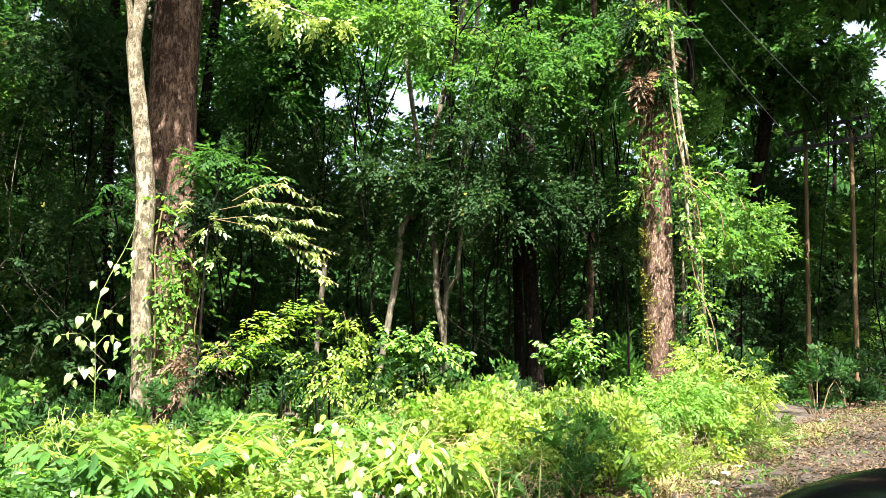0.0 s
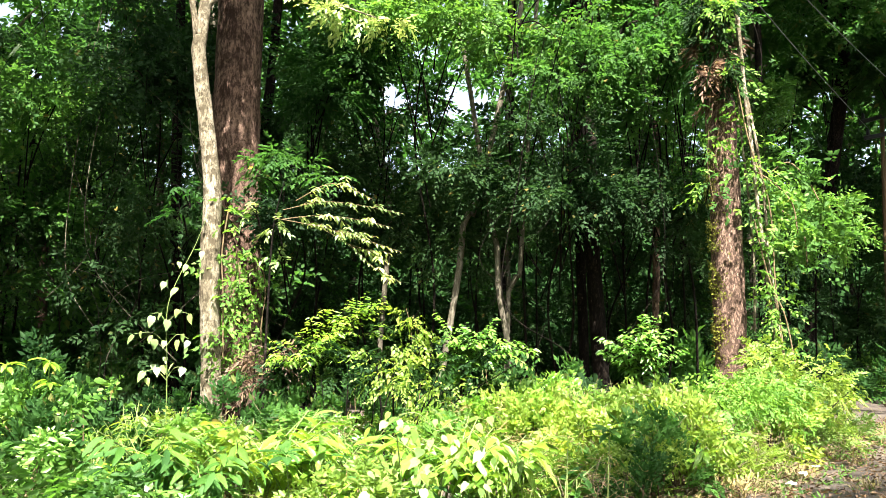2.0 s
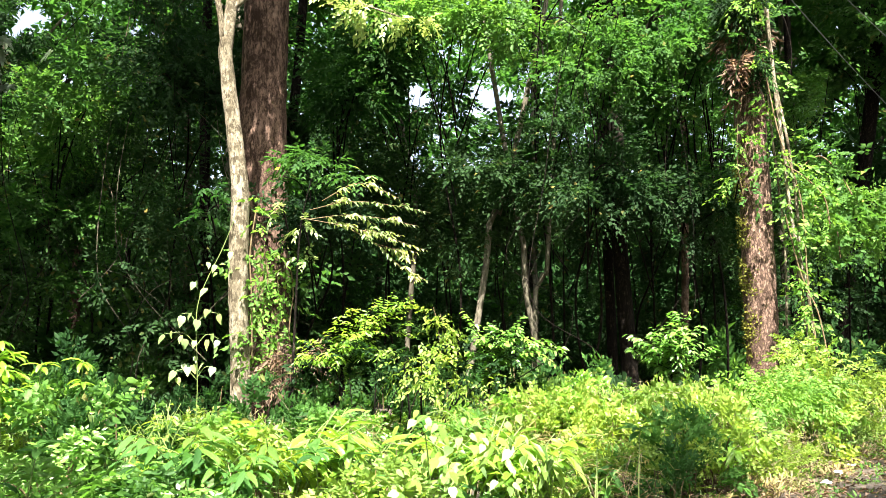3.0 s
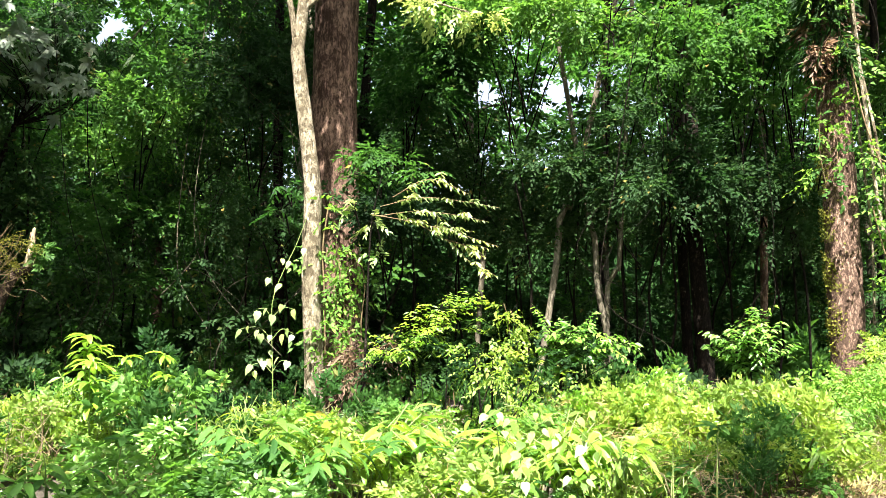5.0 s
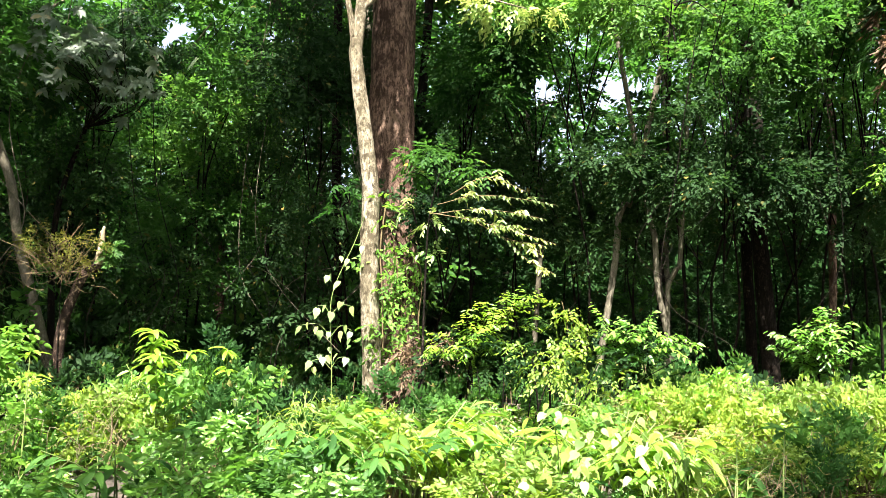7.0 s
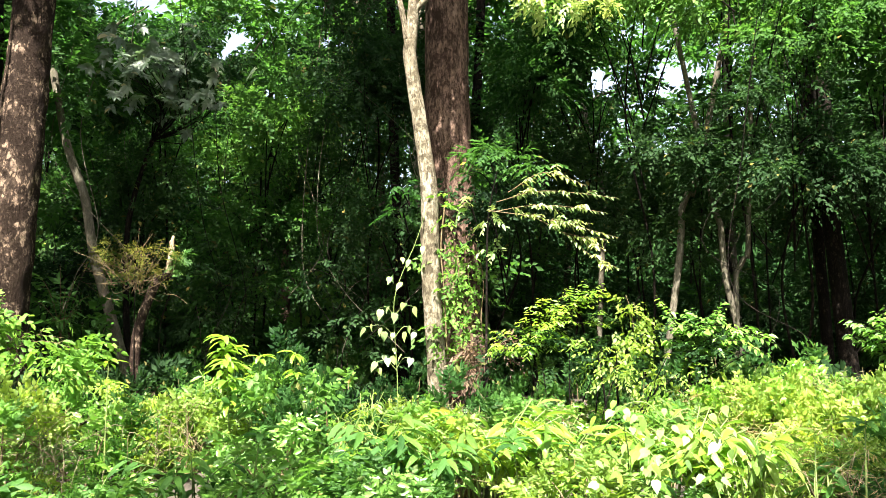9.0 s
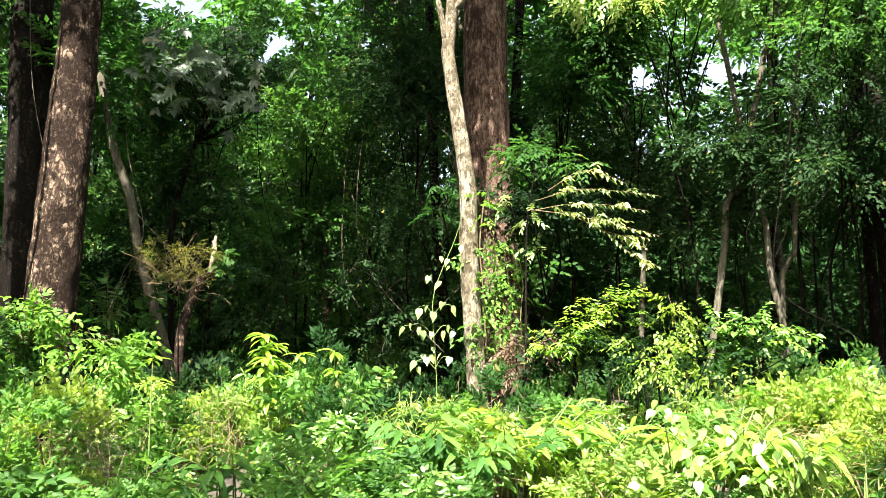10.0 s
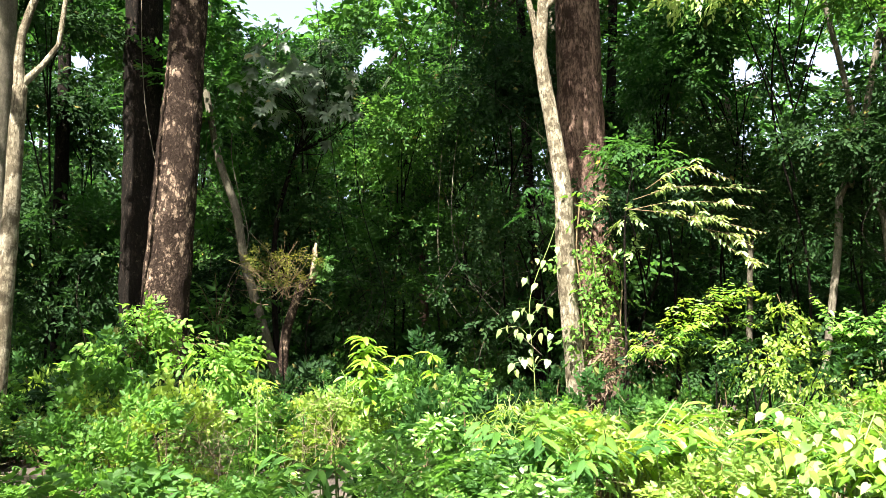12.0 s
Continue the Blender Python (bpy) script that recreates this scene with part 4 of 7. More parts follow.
# leaf material follows how lit each place is, so shade is partly colour
STOREY = [
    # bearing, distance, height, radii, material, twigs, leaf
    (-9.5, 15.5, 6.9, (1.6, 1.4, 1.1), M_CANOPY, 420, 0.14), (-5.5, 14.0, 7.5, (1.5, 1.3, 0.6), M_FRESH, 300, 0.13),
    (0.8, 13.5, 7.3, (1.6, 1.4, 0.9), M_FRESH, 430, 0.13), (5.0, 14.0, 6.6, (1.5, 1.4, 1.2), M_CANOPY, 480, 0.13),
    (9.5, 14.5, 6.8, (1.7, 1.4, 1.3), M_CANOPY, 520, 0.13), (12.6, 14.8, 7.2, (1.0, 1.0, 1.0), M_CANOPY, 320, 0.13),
    (4.5, 14.2, 4.6, (1.7, 1.3, 1.2), M_SHADED, 330, 0.12), (-1.5, 14.8, 4.9, (1.5, 1.3, 1.2), M_SHADED, 330, 0.12),
    (8.2, 15.8, 4.4, (1.7, 1.3, 1.3), M_SHADED, 330, 0.12), (11.6, 15.5, 4.0, (1.1, 1.1, 1.0), M_SHADED, 280, 0.12),
    (-14.5, 14.5, 6.9, (1.6, 1.3, 1.5), M_CANOPY, 480, 0.13), (-12.5, 16.5, 4.8, (1.5, 1.4, 1.1), M_SHADED, 380, 0.12),
    (-15.8, 12.8, 3.5, (0.8, 0.7, 0.6), M_SHADED, 170, 0.11), (-6.5, 17.0, 4.2, (1.4, 1.3, 1.1), M_SHADED, 330, 0.12),
    (-26.0, 14.5, 6.3, (1.7, 1.5, 1.9), M_SHADED, 620, 0.13), (-29.0, 16.5, 4.6, (1.9, 1.6, 1.6), M_SHADED, 520, 0.13),
    (-24.3, 13.8, 3.6, (0.9, 0.8, 0.7), M_SHADED, 110, 0.11), (-32.5, 20.0, 6.4, (2.0, 1.8, 1.5), M_FRESH, 520, 0.15),
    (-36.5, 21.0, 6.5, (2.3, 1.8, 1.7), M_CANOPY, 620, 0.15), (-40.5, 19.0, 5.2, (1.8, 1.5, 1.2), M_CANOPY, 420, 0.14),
    (-34.5, 17.0, 3.4, (2.0, 1.5, 1.1), M_CANOPY, 420, 0.13), (-44.5, 20.0, 6.6, (1.8, 1.5, 1.3), M_SHADED, 420, 0.15),
    (-38.5, 24.0, 9.5, (2.6, 2.0, 1.6), M_SHADED, 520, 0.17), (-30.5, 22.0, 9.3, (2.2, 2.0, 1.8), M_CANOPY, 480, 0.17),
    (-47.3, 21.0, 8.6, (1.6, 1.6, 1.5), M_SHADED, 320, 0.17), (-55.2, 18.0, 6.2, (1.7, 1.6, 1.4), M_SHADED, 420, 0.15),
    (-54.8, 17.0, 3.6, (1.5, 1.4, 1.0), M_CANOPY, 330, 0.14), (-57.5, 15.0, 7.2, (1.4, 1.4, 1.1), M_SHADED, 260, 0.14),
    (-62.5, 17.0, 5.5, (1.6, 1.6, 2.0), M_CANOPY, 380, 0.15), (-46.8, 15.5, 2.5, (0.9, 0.9, 0.8), M_SHADED, 240, 0.12),
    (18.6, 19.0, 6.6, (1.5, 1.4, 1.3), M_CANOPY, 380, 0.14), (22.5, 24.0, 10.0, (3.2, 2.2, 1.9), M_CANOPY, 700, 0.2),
    (26.5, 23.5, 9.6, (2.2, 2.0, 1.2), M_CANOPY, 480, 0.2), (28.6, 24.5, 9.2, (1.3, 1.6, 1.6), M_SHADED, 300, 0.2),
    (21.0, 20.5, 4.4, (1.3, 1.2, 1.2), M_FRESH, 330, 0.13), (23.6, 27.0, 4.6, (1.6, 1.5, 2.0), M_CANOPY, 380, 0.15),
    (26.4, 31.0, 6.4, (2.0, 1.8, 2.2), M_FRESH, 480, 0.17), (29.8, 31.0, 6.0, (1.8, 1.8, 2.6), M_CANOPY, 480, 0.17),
    (32.5, 27.0, 6.0, (2.0, 2.0, 3.0), M_CANOPY, 520, 0.17), (19.2, 25.0, 3.4, (1.6, 1.4, 1.6), M_SHADED, 320, 0.15), (25.0, 33.0, 7.6, (2.2, 1.6, 2.0), M_SHADED, 300, 0.2), (27.8, 34.0, 4.0, (2.4, 1.6, 2.4), M_SHADED, 340, 0.2),
    (22.6, 31.0, 7.0, (2.0, 1.6, 2.2), M_SHADED, 300, 0.2), (30.8, 34.0, 8.5, (2.2, 1.6, 2.4), M_SHADED, 300, 0.2), (24.4, 30.0, 2.4, (1.8, 1.4, 1.6), M_SHADED, 260, 0.17), (20.6, 27.0, 6.2, (1.8, 1.6, 2.0), M_SHADED, 300, 0.17),
    (-2.5, 16.5, 3.6, (2.0, 1.5, 1.0), M_SHADED, 260, 0.13), (2.8, 17.5, 4.6, (2.2, 1.5, 1.2), M_SHADED, 300, 0.13), (8.8, 17.5, 5.2, (2.0, 1.5, 1.3), M_SHADED, 300, 0.13),
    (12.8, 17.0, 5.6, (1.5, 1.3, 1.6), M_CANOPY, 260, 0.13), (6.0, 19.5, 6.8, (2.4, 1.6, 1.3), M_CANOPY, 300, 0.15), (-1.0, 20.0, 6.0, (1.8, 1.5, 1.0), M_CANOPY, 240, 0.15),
    (12.0, 20.0, 3.6, (1.8, 1.5, 1.2), M_SHADED, 260, 0.14), (-7.5, 19.5, 5.0, (1.8, 1.5, 1.4), M_SHADED, 260, 0.14), (-11.5, 19.0, 7.4, (1.8, 1.5, 1.6), M_CANOPY, 300, 0.15),
    (-16.0, 18.0, 5.2, (2.0, 1.5, 2.2), M_SHADED, 340, 0.14), (-33.0, 15.5, 5.6, (1.7, 1.4, 1.5), M_CANOPY, 300, 0.13), (-28.0, 19.5, 8.0, (2.2, 1.8, 1.8), M_SHADED, 300, 0.16),
    (-43.5, 17.0, 3.4, (1.5, 1.3, 1.2), M_SHADED, 260, 0.13), (-37.5, 16.0, 2.6, (1.6, 1.3, 0.9), M_CANOPY, 260, 0.13), (-57.5, 16.0, 3.0, (1.5, 1.3, 1.4), M_SHADED, 260, 0.14),
    (-20.5, 17.5, 7.5, (1.8, 1.5, 2.0), M_SHADED, 420, 0.15), (-22.5, 19.0, 3.5, (2.0, 1.6, 1.8), M_SHADED, 420, 0.14),
    (14.5, 19.0, 4.5, (1.6, 1.4, 1.8), M_SHADED, 380, 0.14), (2.0, 22.0, 5.8, (2.5, 2.0, 1.2), M_CANOPY, 420, 0.15),
    # two clumps coloured dark for shade, added behind the large-leaved tree
    (-40.6, 14.6, 5.7, (1.7, 0.6, 0.9), M_SHADED, 420, 0.11), (-41.5, 15.0, 3.9, (1.2, 0.6, 0.8), M_SHADED, 240, 0.11),
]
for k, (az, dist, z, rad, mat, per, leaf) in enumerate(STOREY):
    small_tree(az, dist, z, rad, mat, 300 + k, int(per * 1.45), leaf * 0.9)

# the tree with large grey-green leaves in rosettes
def rosette_tree():
    g = np.random.default_rng(401)
    d = 13.4
    t = thing("large_leaf_tree", polar(-41.8, d + 1.6, -0.1), "tree with large grey-green leaves in rosettes", "tree")
    hub = polar(-41.0, d + 1.3, high(14.2, d))
    part_mesh("trunk", tubes_mesh("trunk", [([polar(-41.8, d + 1.6, -0.1), polar(-42.4, d + 1.5, high(7, d)), hub], (0.06, 0.05, 0.04), 24, 8, 0.04, 0, 0)], M_BARK_DARK), t)
    tips = []
    for k in range(24):
        tip = Vector(polar(g.uniform(-44.5, -36.2), d + g.uniform(-0.6, 0.6), high(g.uniform(15.6, 20.3), d)))
        part_mesh("limb", tubes_mesh("limb", [([hub, hub.lerp(tip, 0.5) + Vector((g.normal(0, 0.15), 0.5, g.normal(0.1, 0.15))), tip], (0.014, 0.01, 0.006), 10, 5, 0.0, 0, 0)], M_BARK_DARK), t)
        for j in range(5):
            tips.append(np.array(tip) + g.normal(0, 0.2, 3) * [1.3, 1, 0.8])
    c = np.repeat(np.array(tips), 8, 0)
    n = len(c)
    face = unit(np.repeat(g.normal(0, 0.45, (len(tips), 3)), 8, 0) + [0.25, -0.6, 0.6])
    e1 = unit(np.cross(face, np.tile([[1.0, 0.2, 0.1]], (n, 1))))
    e2 = np.cross(face, e1)
    turn = (np.tile(np.arange(8), len(tips)) * 0.785 + np.repeat(g.uniform(0, 6, len(tips)), 8) + g.normal(0, 0.15, n))[:, None]
    al = unit(np.cos(turn) * e1 + np.sin(turn) * e2 + face * g.uniform(0.0, 0.7, (n, 1)))
    L = g.uniform(0.12, 0.2, n)
    part_mesh("crown", gather("crown", [blades(c, al, face, L, L * 0.4, 0.8)], M_BLUE), t)


rosette_tree()


# ---- far woods that close the view ----
def far_woods():
    g = np.random.default_rng(77)
    n = 4200
    az, d = g.uniform(-78, 48, n), g.uniform(42, 62, n)
    z = g.uniform(0, 1, n) ** 0.8 * 26
    a = np.radians(az)
    p = np.stack([d * np.sin(a), d * np.cos(a), z], 1)
    p = p[clear_of_gaps(p, g, 9.0, 2.0)]
    o = unit(g.normal(0, 1, p.shape) * [1, 1, 0.3])
    # a closed roof of crowns, added mostly above sight to shade the deep wood
    n = 8000
    a, d = np.radians(g.uniform(-80, 50, n)), 22 + 64 * g.uniform(0, 1, n) ** 0.8
    r = np.stack([d * np.sin(a), d * np.cos(a), g.uniform(16, 26, n)], 1)
    r = r[clear_of_gaps(r, g, 9.0, 2.0)]
    w = unit(g.normal(0, 1, r.shape) * [1, 1, 0.2])
    me = gather("far_woods", [sprays(p, o, g, 13, 1.7, 0.5, 0.55, 0.5), sprays(r, w, g, 11, 2.0, 0.66, 0.55, 0.7)], M_CANOPY)
    tagged(new("far_woods", me), "dense green far wood with an added roof of shading crowns", "woods", "", "stuff")
    n = 8600
    az, d = g.uniform(-78, 48, n), g.uniform(27, 42, n)
    z = g.uniform(0, 1, n) ** 1.15 * 11.5
    a = np.radians(az)
    p = np.stack([d * np.sin(a), d * np.cos(a), z], 1)
    inside = (p[:, 1] - 8.9) * 0.586 - (p[:, 0] - 2.6) * 0.81
    p = p[clear_of_gaps(p, g) & ((inside > 0.3) | (d > 33))]
    o = unit(g.normal(0, 1, p.shape) * [1, 1, 0.4])
    # shade of the deep wood is in the leaf colour here too
    me = gather("thicket", [sprays(p, o, g, 8, 0.9, 0.36, 0.5, 0.5)], M_SHADED)
    tagged(new("thicket", me), "tangled thicket with deep shade in its leaf colour", "thicket", "", "stuff")


far_woods()


def shade_layer():
    """Leaves between the trunks, coloured dim for shade, from the soil to head height and above."""
    g = np.random.default_rng(78)
    n = 5200
    az, d = g.uniform(-70, 19, n), g.uniform(19.5, 27, n)
    top = np.where((az > -6) & (az < 14), 3.0, 6.5)
    z = g.uniform(0, 1, n) ** 1.1 * top
    keep = (np.sin(az * 0.9 + d * 0.7) + np.sin(az * 0.37 - z * 1.3) > -0.9) | (d > 24)
    a = np.radians(az)
    p = np.stack([d * np.sin(a), d * np.cos(a), z], 1)[keep]
    inside = (p[:, 1] - 8.9) * 0.586 - (p[:, 0] - 2.6) * 0.81
    p = p[clear_of_gaps(p, g) & (inside > 0.4)]
    o = unit(g.normal(0, 1, p.shape) * [1, 1, 0.35])
    me = gather("undergrowth", [sprays(p, o, g, 9, 0.6, 0.2, 0.45, 0.65)], M_SHADED)
    tagged(new("undergrowth", me), "leafy undergrowth among the trunks, leaves coloured dim for shade", "undergrowth", "", "stuff")


shade_layer()


def far_backdrop():
    """An added uneven sheet, coloured as deep shade, that closes the view far behind everything."""
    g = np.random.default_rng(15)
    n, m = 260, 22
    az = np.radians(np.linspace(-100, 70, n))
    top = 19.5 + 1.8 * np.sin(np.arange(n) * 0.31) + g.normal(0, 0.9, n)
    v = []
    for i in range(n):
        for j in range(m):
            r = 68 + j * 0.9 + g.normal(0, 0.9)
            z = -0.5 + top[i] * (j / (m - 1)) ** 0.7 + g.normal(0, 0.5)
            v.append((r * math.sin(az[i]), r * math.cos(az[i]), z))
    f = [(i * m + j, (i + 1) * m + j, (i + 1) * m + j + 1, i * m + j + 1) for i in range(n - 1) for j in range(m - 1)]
    tagged(new("backdrop", mesh_from("backdrop", v, f, M_BACKDROP_SHADE, False)), "added dark sheet behind the trees, coloured as deep shade", "backdrop", "", "structure")


far_backdrop()


def sapling_model(seed, material, label):
    """A young tree four metres high with leaves from near the ground."""
    g = np.random.default_rng(seed)
    t = thing("sapling", (0, 0, 0), label, "sapling", "saplings in the wood")
    top = Vector((g.normal(0, 0.3), g.normal(0, 0.3), 3.9))
    part_mesh("stem", tubes_mesh("stem", [([(0, 0, -0.1), top * 0.35 + Vector((0.25, 0.1, 0)), top * 0.7 + Vector((-0.2, 0.1, 0)), top], (0.016, 0.013, 0.01, 0.004), 14, 6, 0.0, 0, 0)], M_BARK_SHADE), t)
    blobs = []
    for k in range(8):
        a, z = g.uniform(0, 6.28), 0.9 + 0.4 * k
        r = g.uniform(0.3, 0.7)
        c = Vector((r * math.cos(a), r * math.sin(a), z))
        blobs.append((tuple(c), (0.65, 0.65, 0.3), 1.0))
        part_mesh("branch", tubes_mesh("branch", [([(0, 0, z - 0.3), c], (0.008, 0.003), 5, 5, 0.0, 0, 0)], M_BARK_SHADE), t)
    part_mesh("crown", gather("crown", crown_leaves(blobs, g, 13, 0.15, 0.45, 0.52, 8, 0.3, 0.5, 0.2), material), t)
    return t


SAPLINGS = [sapling_model(901, M_SHADED, "slim sapling with shade put into its leaf colour"), sapling_model(902, M_CANOPY, "slim green sapling in the shade"), sapling_model(903, M_SHADED, "slim sapling with shade put into its leaf colour")]
g = np.random.default_rng(18)
for dist in np.arange(15.0, 28.0, 1.7):
    for az in np.arange(-64, 20, math.degrees(2.3 / dist)):
        a, d = az + g.uniform(-3, 3), dist + g.uniform(-0.8, 0.8)
        if g.uniform() < 0.12 or -6 < a < 13 and (d < 20.5 or g.uniform() < 0.15):
            continue
        size = g.uniform(0.75, 1.35) if a < -12 else g.uniform(0.5, 0.95)
        kind, turn = SAPLINGS[int(g.integers(0, 3))], g.uniform(0, 6.28)
        if -13 < a < -6 and d < 17:
            continue
        copy_thing(kind, Matrix.Translation(polar(a, d, -0.05)) @ Matrix.Rotation(turn, 4, "Z") @ Matrix.Diagonal((size, size, size, 1)))
for m in SAPLINGS:
    for o in (*m.children_recursive, m):
        bpy.data.objects.remove(o)

# lianas that hang among the trunks
g = np.random.default_rng(19)
for k in range(36):
    a, d = (g.uniform(-58, -22) if k < 16 else g.uniform(-20, 16)), g.uniform(13.0, 19.0)
    if k >= 26:
        a, d = g.uniform(-30, -22.5), g.uniform(14.0, 15.5)
    top = polar(a, d, g.uniform(6.0, 9.0))
    low = polar(a + g.normal(0, 2.5), d + g.normal(0, 0.6), g.uniform(0.0, 2.5))
    sag = top.lerp(low, 0.6) + Vector((g.normal(0, 0.9), g.normal(0, 0.2), -0.6))
    r = g.uniform(0.004, 0.009)
    tagged(new("liana", tubes_mesh("liana", [([top, top.lerp(sag, 0.5) + Vector((g.normal(0, 0.5), 0, 0)), sag, sag.lerp(low, 0.5) + Vector((g.normal(0, 0.4), 0, 0)), low], (r, r, r, r, r), 34, 5, 0.0, 0, k)], M_BARK_GREY if k % 2 and (k < 16 or k >= 26) else M_BARK_DARK)), "thin bare liana hanging among the trunks", "liana", "lianas")

# unseen trees behind and beside the car; the one at (-17.5, 5.6) is added for shade
g = np.random.default_rng(55)
for k, (x, y, h) in enumerate(((-26, -9, 18), (-20, -11, 17), (-14, -10, 18), (-8, -11, 17), (-2, -10, 18), (4, -11, 17), (10, -10, 18), (16, -11, 17), (23, -10, 18), (31, -9, 17), (36, -4, 17), (34, 4, 15), (-33, -7, 17), (-30, 3, 15), (-17.5, 5.6, 15), (-18, -19, 19), (0, -19, 19), (18, -19, 19))):
    b = Vector((x, y, -0.1))
    top = b + Vector((g.normal(0, 0.6), g.normal(0, 0.6), h - 4.0))
    cl, lb = high_crown(top, g, 4.8, 7, -2.0)
    cl += [((x + g.normal(0, 1.5), y + g.normal(0, 1), 3.5), (3.2, 2.4, 2.6), 1.2)]
    tree("roadside_tree", "unseen leafy tree beside the road", [b, b.lerp(top, 0.5) + Vector((0.2, 0, 0)), top], (0.28, 0.24, 0.16), M_BARK_DARK, 800 + k, 10, 24, 0.06, 3, lb, cl, per=36, leaf=0.62, length=1.7, group="trees across the road", n=8, ratio=0.55)

# added out of view: its clumps dapple the left thicket and the broad trunk
b = Vector((-9.6, 4.3, -0.1))
tree("verge_tree", "unseen tree added to shade the left verge", [b, b + Vector((0.2, -0.4, 5)), b + Vector((0.6, -1.6, 10.5))], (0.2, 0.17, 0.1), M_BARK_GREY, 860, 12, 30, 0.05, 3,
     [([b + Vector((0.4, -1, 8)), b + Vector((1.2, -3.5, 10.5)), b + Vector((2.2, -6, 11.5))], (0.09, 0.06, 0.02)), ([b + Vector((0.4, -1, 8)), b + Vector((-1.5, -3.5, 10.5)), b + Vector((-3.0, -5.6, 11.5))], (0.09, 0.06, 0.02)), ([b + Vector((0.4, -1, 8)), b + Vector((3.4, -4.8, 10.8)), Vector((-2.8, -3.6, 12.0))], (0.08, 0.05, 0.02))],
     [((-5.2, -3.0, 11.6), (2.0, 1.8, 0.9), 0.8), ((-10.0, -0.6, 12.0), (2.6, 2.6, 1.2), 0.6), ((-12.6, -1.5, 11.5), (2.2, 2.2, 1.0), 0.6), ((-8.8, 4.4, 11.0), (1.3, 1.6, 0.8), 3.2), ((-8.0, 6.2, 11.6), (1.5, 1.3, 0.9), 2.0), ((-2.8, -3.6, 12.0), (1.7, 1.2, 0.6), 0.6), ((-7.0, -0.8, 12.0), (1.3, 1.0, 0.6), 0.6)], per=62, leaf=0.26, length=0.9)

# added out of view: its crown throws broken shade on the lane's mouth
b = Vector((14.0, 2.0, -0.1))
tree("verge_tree", "unseen tree added to shade the mouth of the lane", [b, b + Vector((-0.6, 0.0, 5.5)), b + Vector((-2.0, 0.2, 11.0))], (0.22, 0.18, 0.1), M_BARK_GREY, 861, 12, 30, 0.05, 3,
     [([b + Vector((-1.2, 0.1, 8)), b + Vector((-4.0, 0.3, 10.8)), Vector((6.8, 1.6, 12.0))], (0.1, 0.06, 0.02)), ([b + Vector((-1.2, 0.1, 8)), b + Vector((-2.6, 1.4, 10.8)), Vector((9.8, 4.2, 12.4))], (0.1, 0.06, 0.02))],
     [((6.6, 1.8, 12.2), (2.2, 1.8, 0.9), 1.0), ((9.6, 3.4, 12.6), (2.4, 2.2, 1.0), 1.0), ((12.2, 5.4, 12.6), (2.4, 2.2, 1.0), 1.0), ((12.4, 1.6, 12.8), (2.2, 2.0, 1.0), 0.8)], per=46, leaf=0.26, length=0.9)

# added out of view: its limbs shade the near bush by the lane
b = Vector((2.6, -6.2, -0.1))
tree("verge_tree", "unseen tree added to shade the bush beside the lane", [b, b + Vector((-0.2, 0.5, 6.0)), b + Vector((-0.6, 1.6, 12.5))], (0.22, 0.18, 0.1), M_BARK_GREY, 862, 12, 30, 0.05, 3,
     [([b + Vector((-0.4, 1.0, 9)), Vector((3.0, -3.6, 13.0)), Vector((4.0, -2.8, 14.8))], (0.1, 0.07, 0.02)), ([b + Vector((-0.4, 1.0, 9)), Vector((4.6, -3.6, 13.5)), Vector((6.4, -2.6, 15.0))], (0.1, 0.06, 0.02))],
     [((4.0, -2.8, 15.0), (1.5, 1.2, 0.7), 0.6), ((6.4, -2.6, 15.2), (1.5, 1.1, 0.6), 0.8), ((2.0, -6.6, 14.5), (2.2, 1.6, 1.0), 0.7)], per=90, leaf=0.26, length=0.9)

# tall trees added to shade the lane, their crowns meeting over it out of view
for k, (b, top, spread) in enumerate(((Vector((19.5, 21.0, -0.1)), Vector((16.5, 20.0, 15.0)), 5.0), (Vector((21.5, 27.5, -0.1)), Vector((18.5, 26.0, 16.0)), 5.0), (polar(19.6, 27.0, -0.1), Vector((10.0, 21.5, 15.5)), 4.6))):
    cl, lb = high_crown(top, g, spread, 7)
    # extra clump, out of view, shades the far end of the lane
    if k == 0:
        cl.append(((13.5, 15.5, 14.6), (2.8, 2.4, 1.0), 1.4))
        lb.append(([top - Vector((0, 0, 3)), Vector((13.5, 15.5, 14.6))], (0.11, 0.04)))
    tree("lane_tree", "tall tree added so its unseen crown shades the lane", [b, b.lerp(top, 0.5) + Vector((0.3, 0, 0.6)), top], (0.24, 0.2, 0.13), M_BARK_DARK, 870 + k, 12, 30, 0.05, 3, lb, cl, per=48, leaf=0.55, length=1.4)


# ---- shrubs and herbs ----
def spot(az, el, dist):
    return tuple(polar(az, dist, high(el, dist)))


def on(path, dist):
    return [Vector(spot(a, e, dist)) for a, e in path]


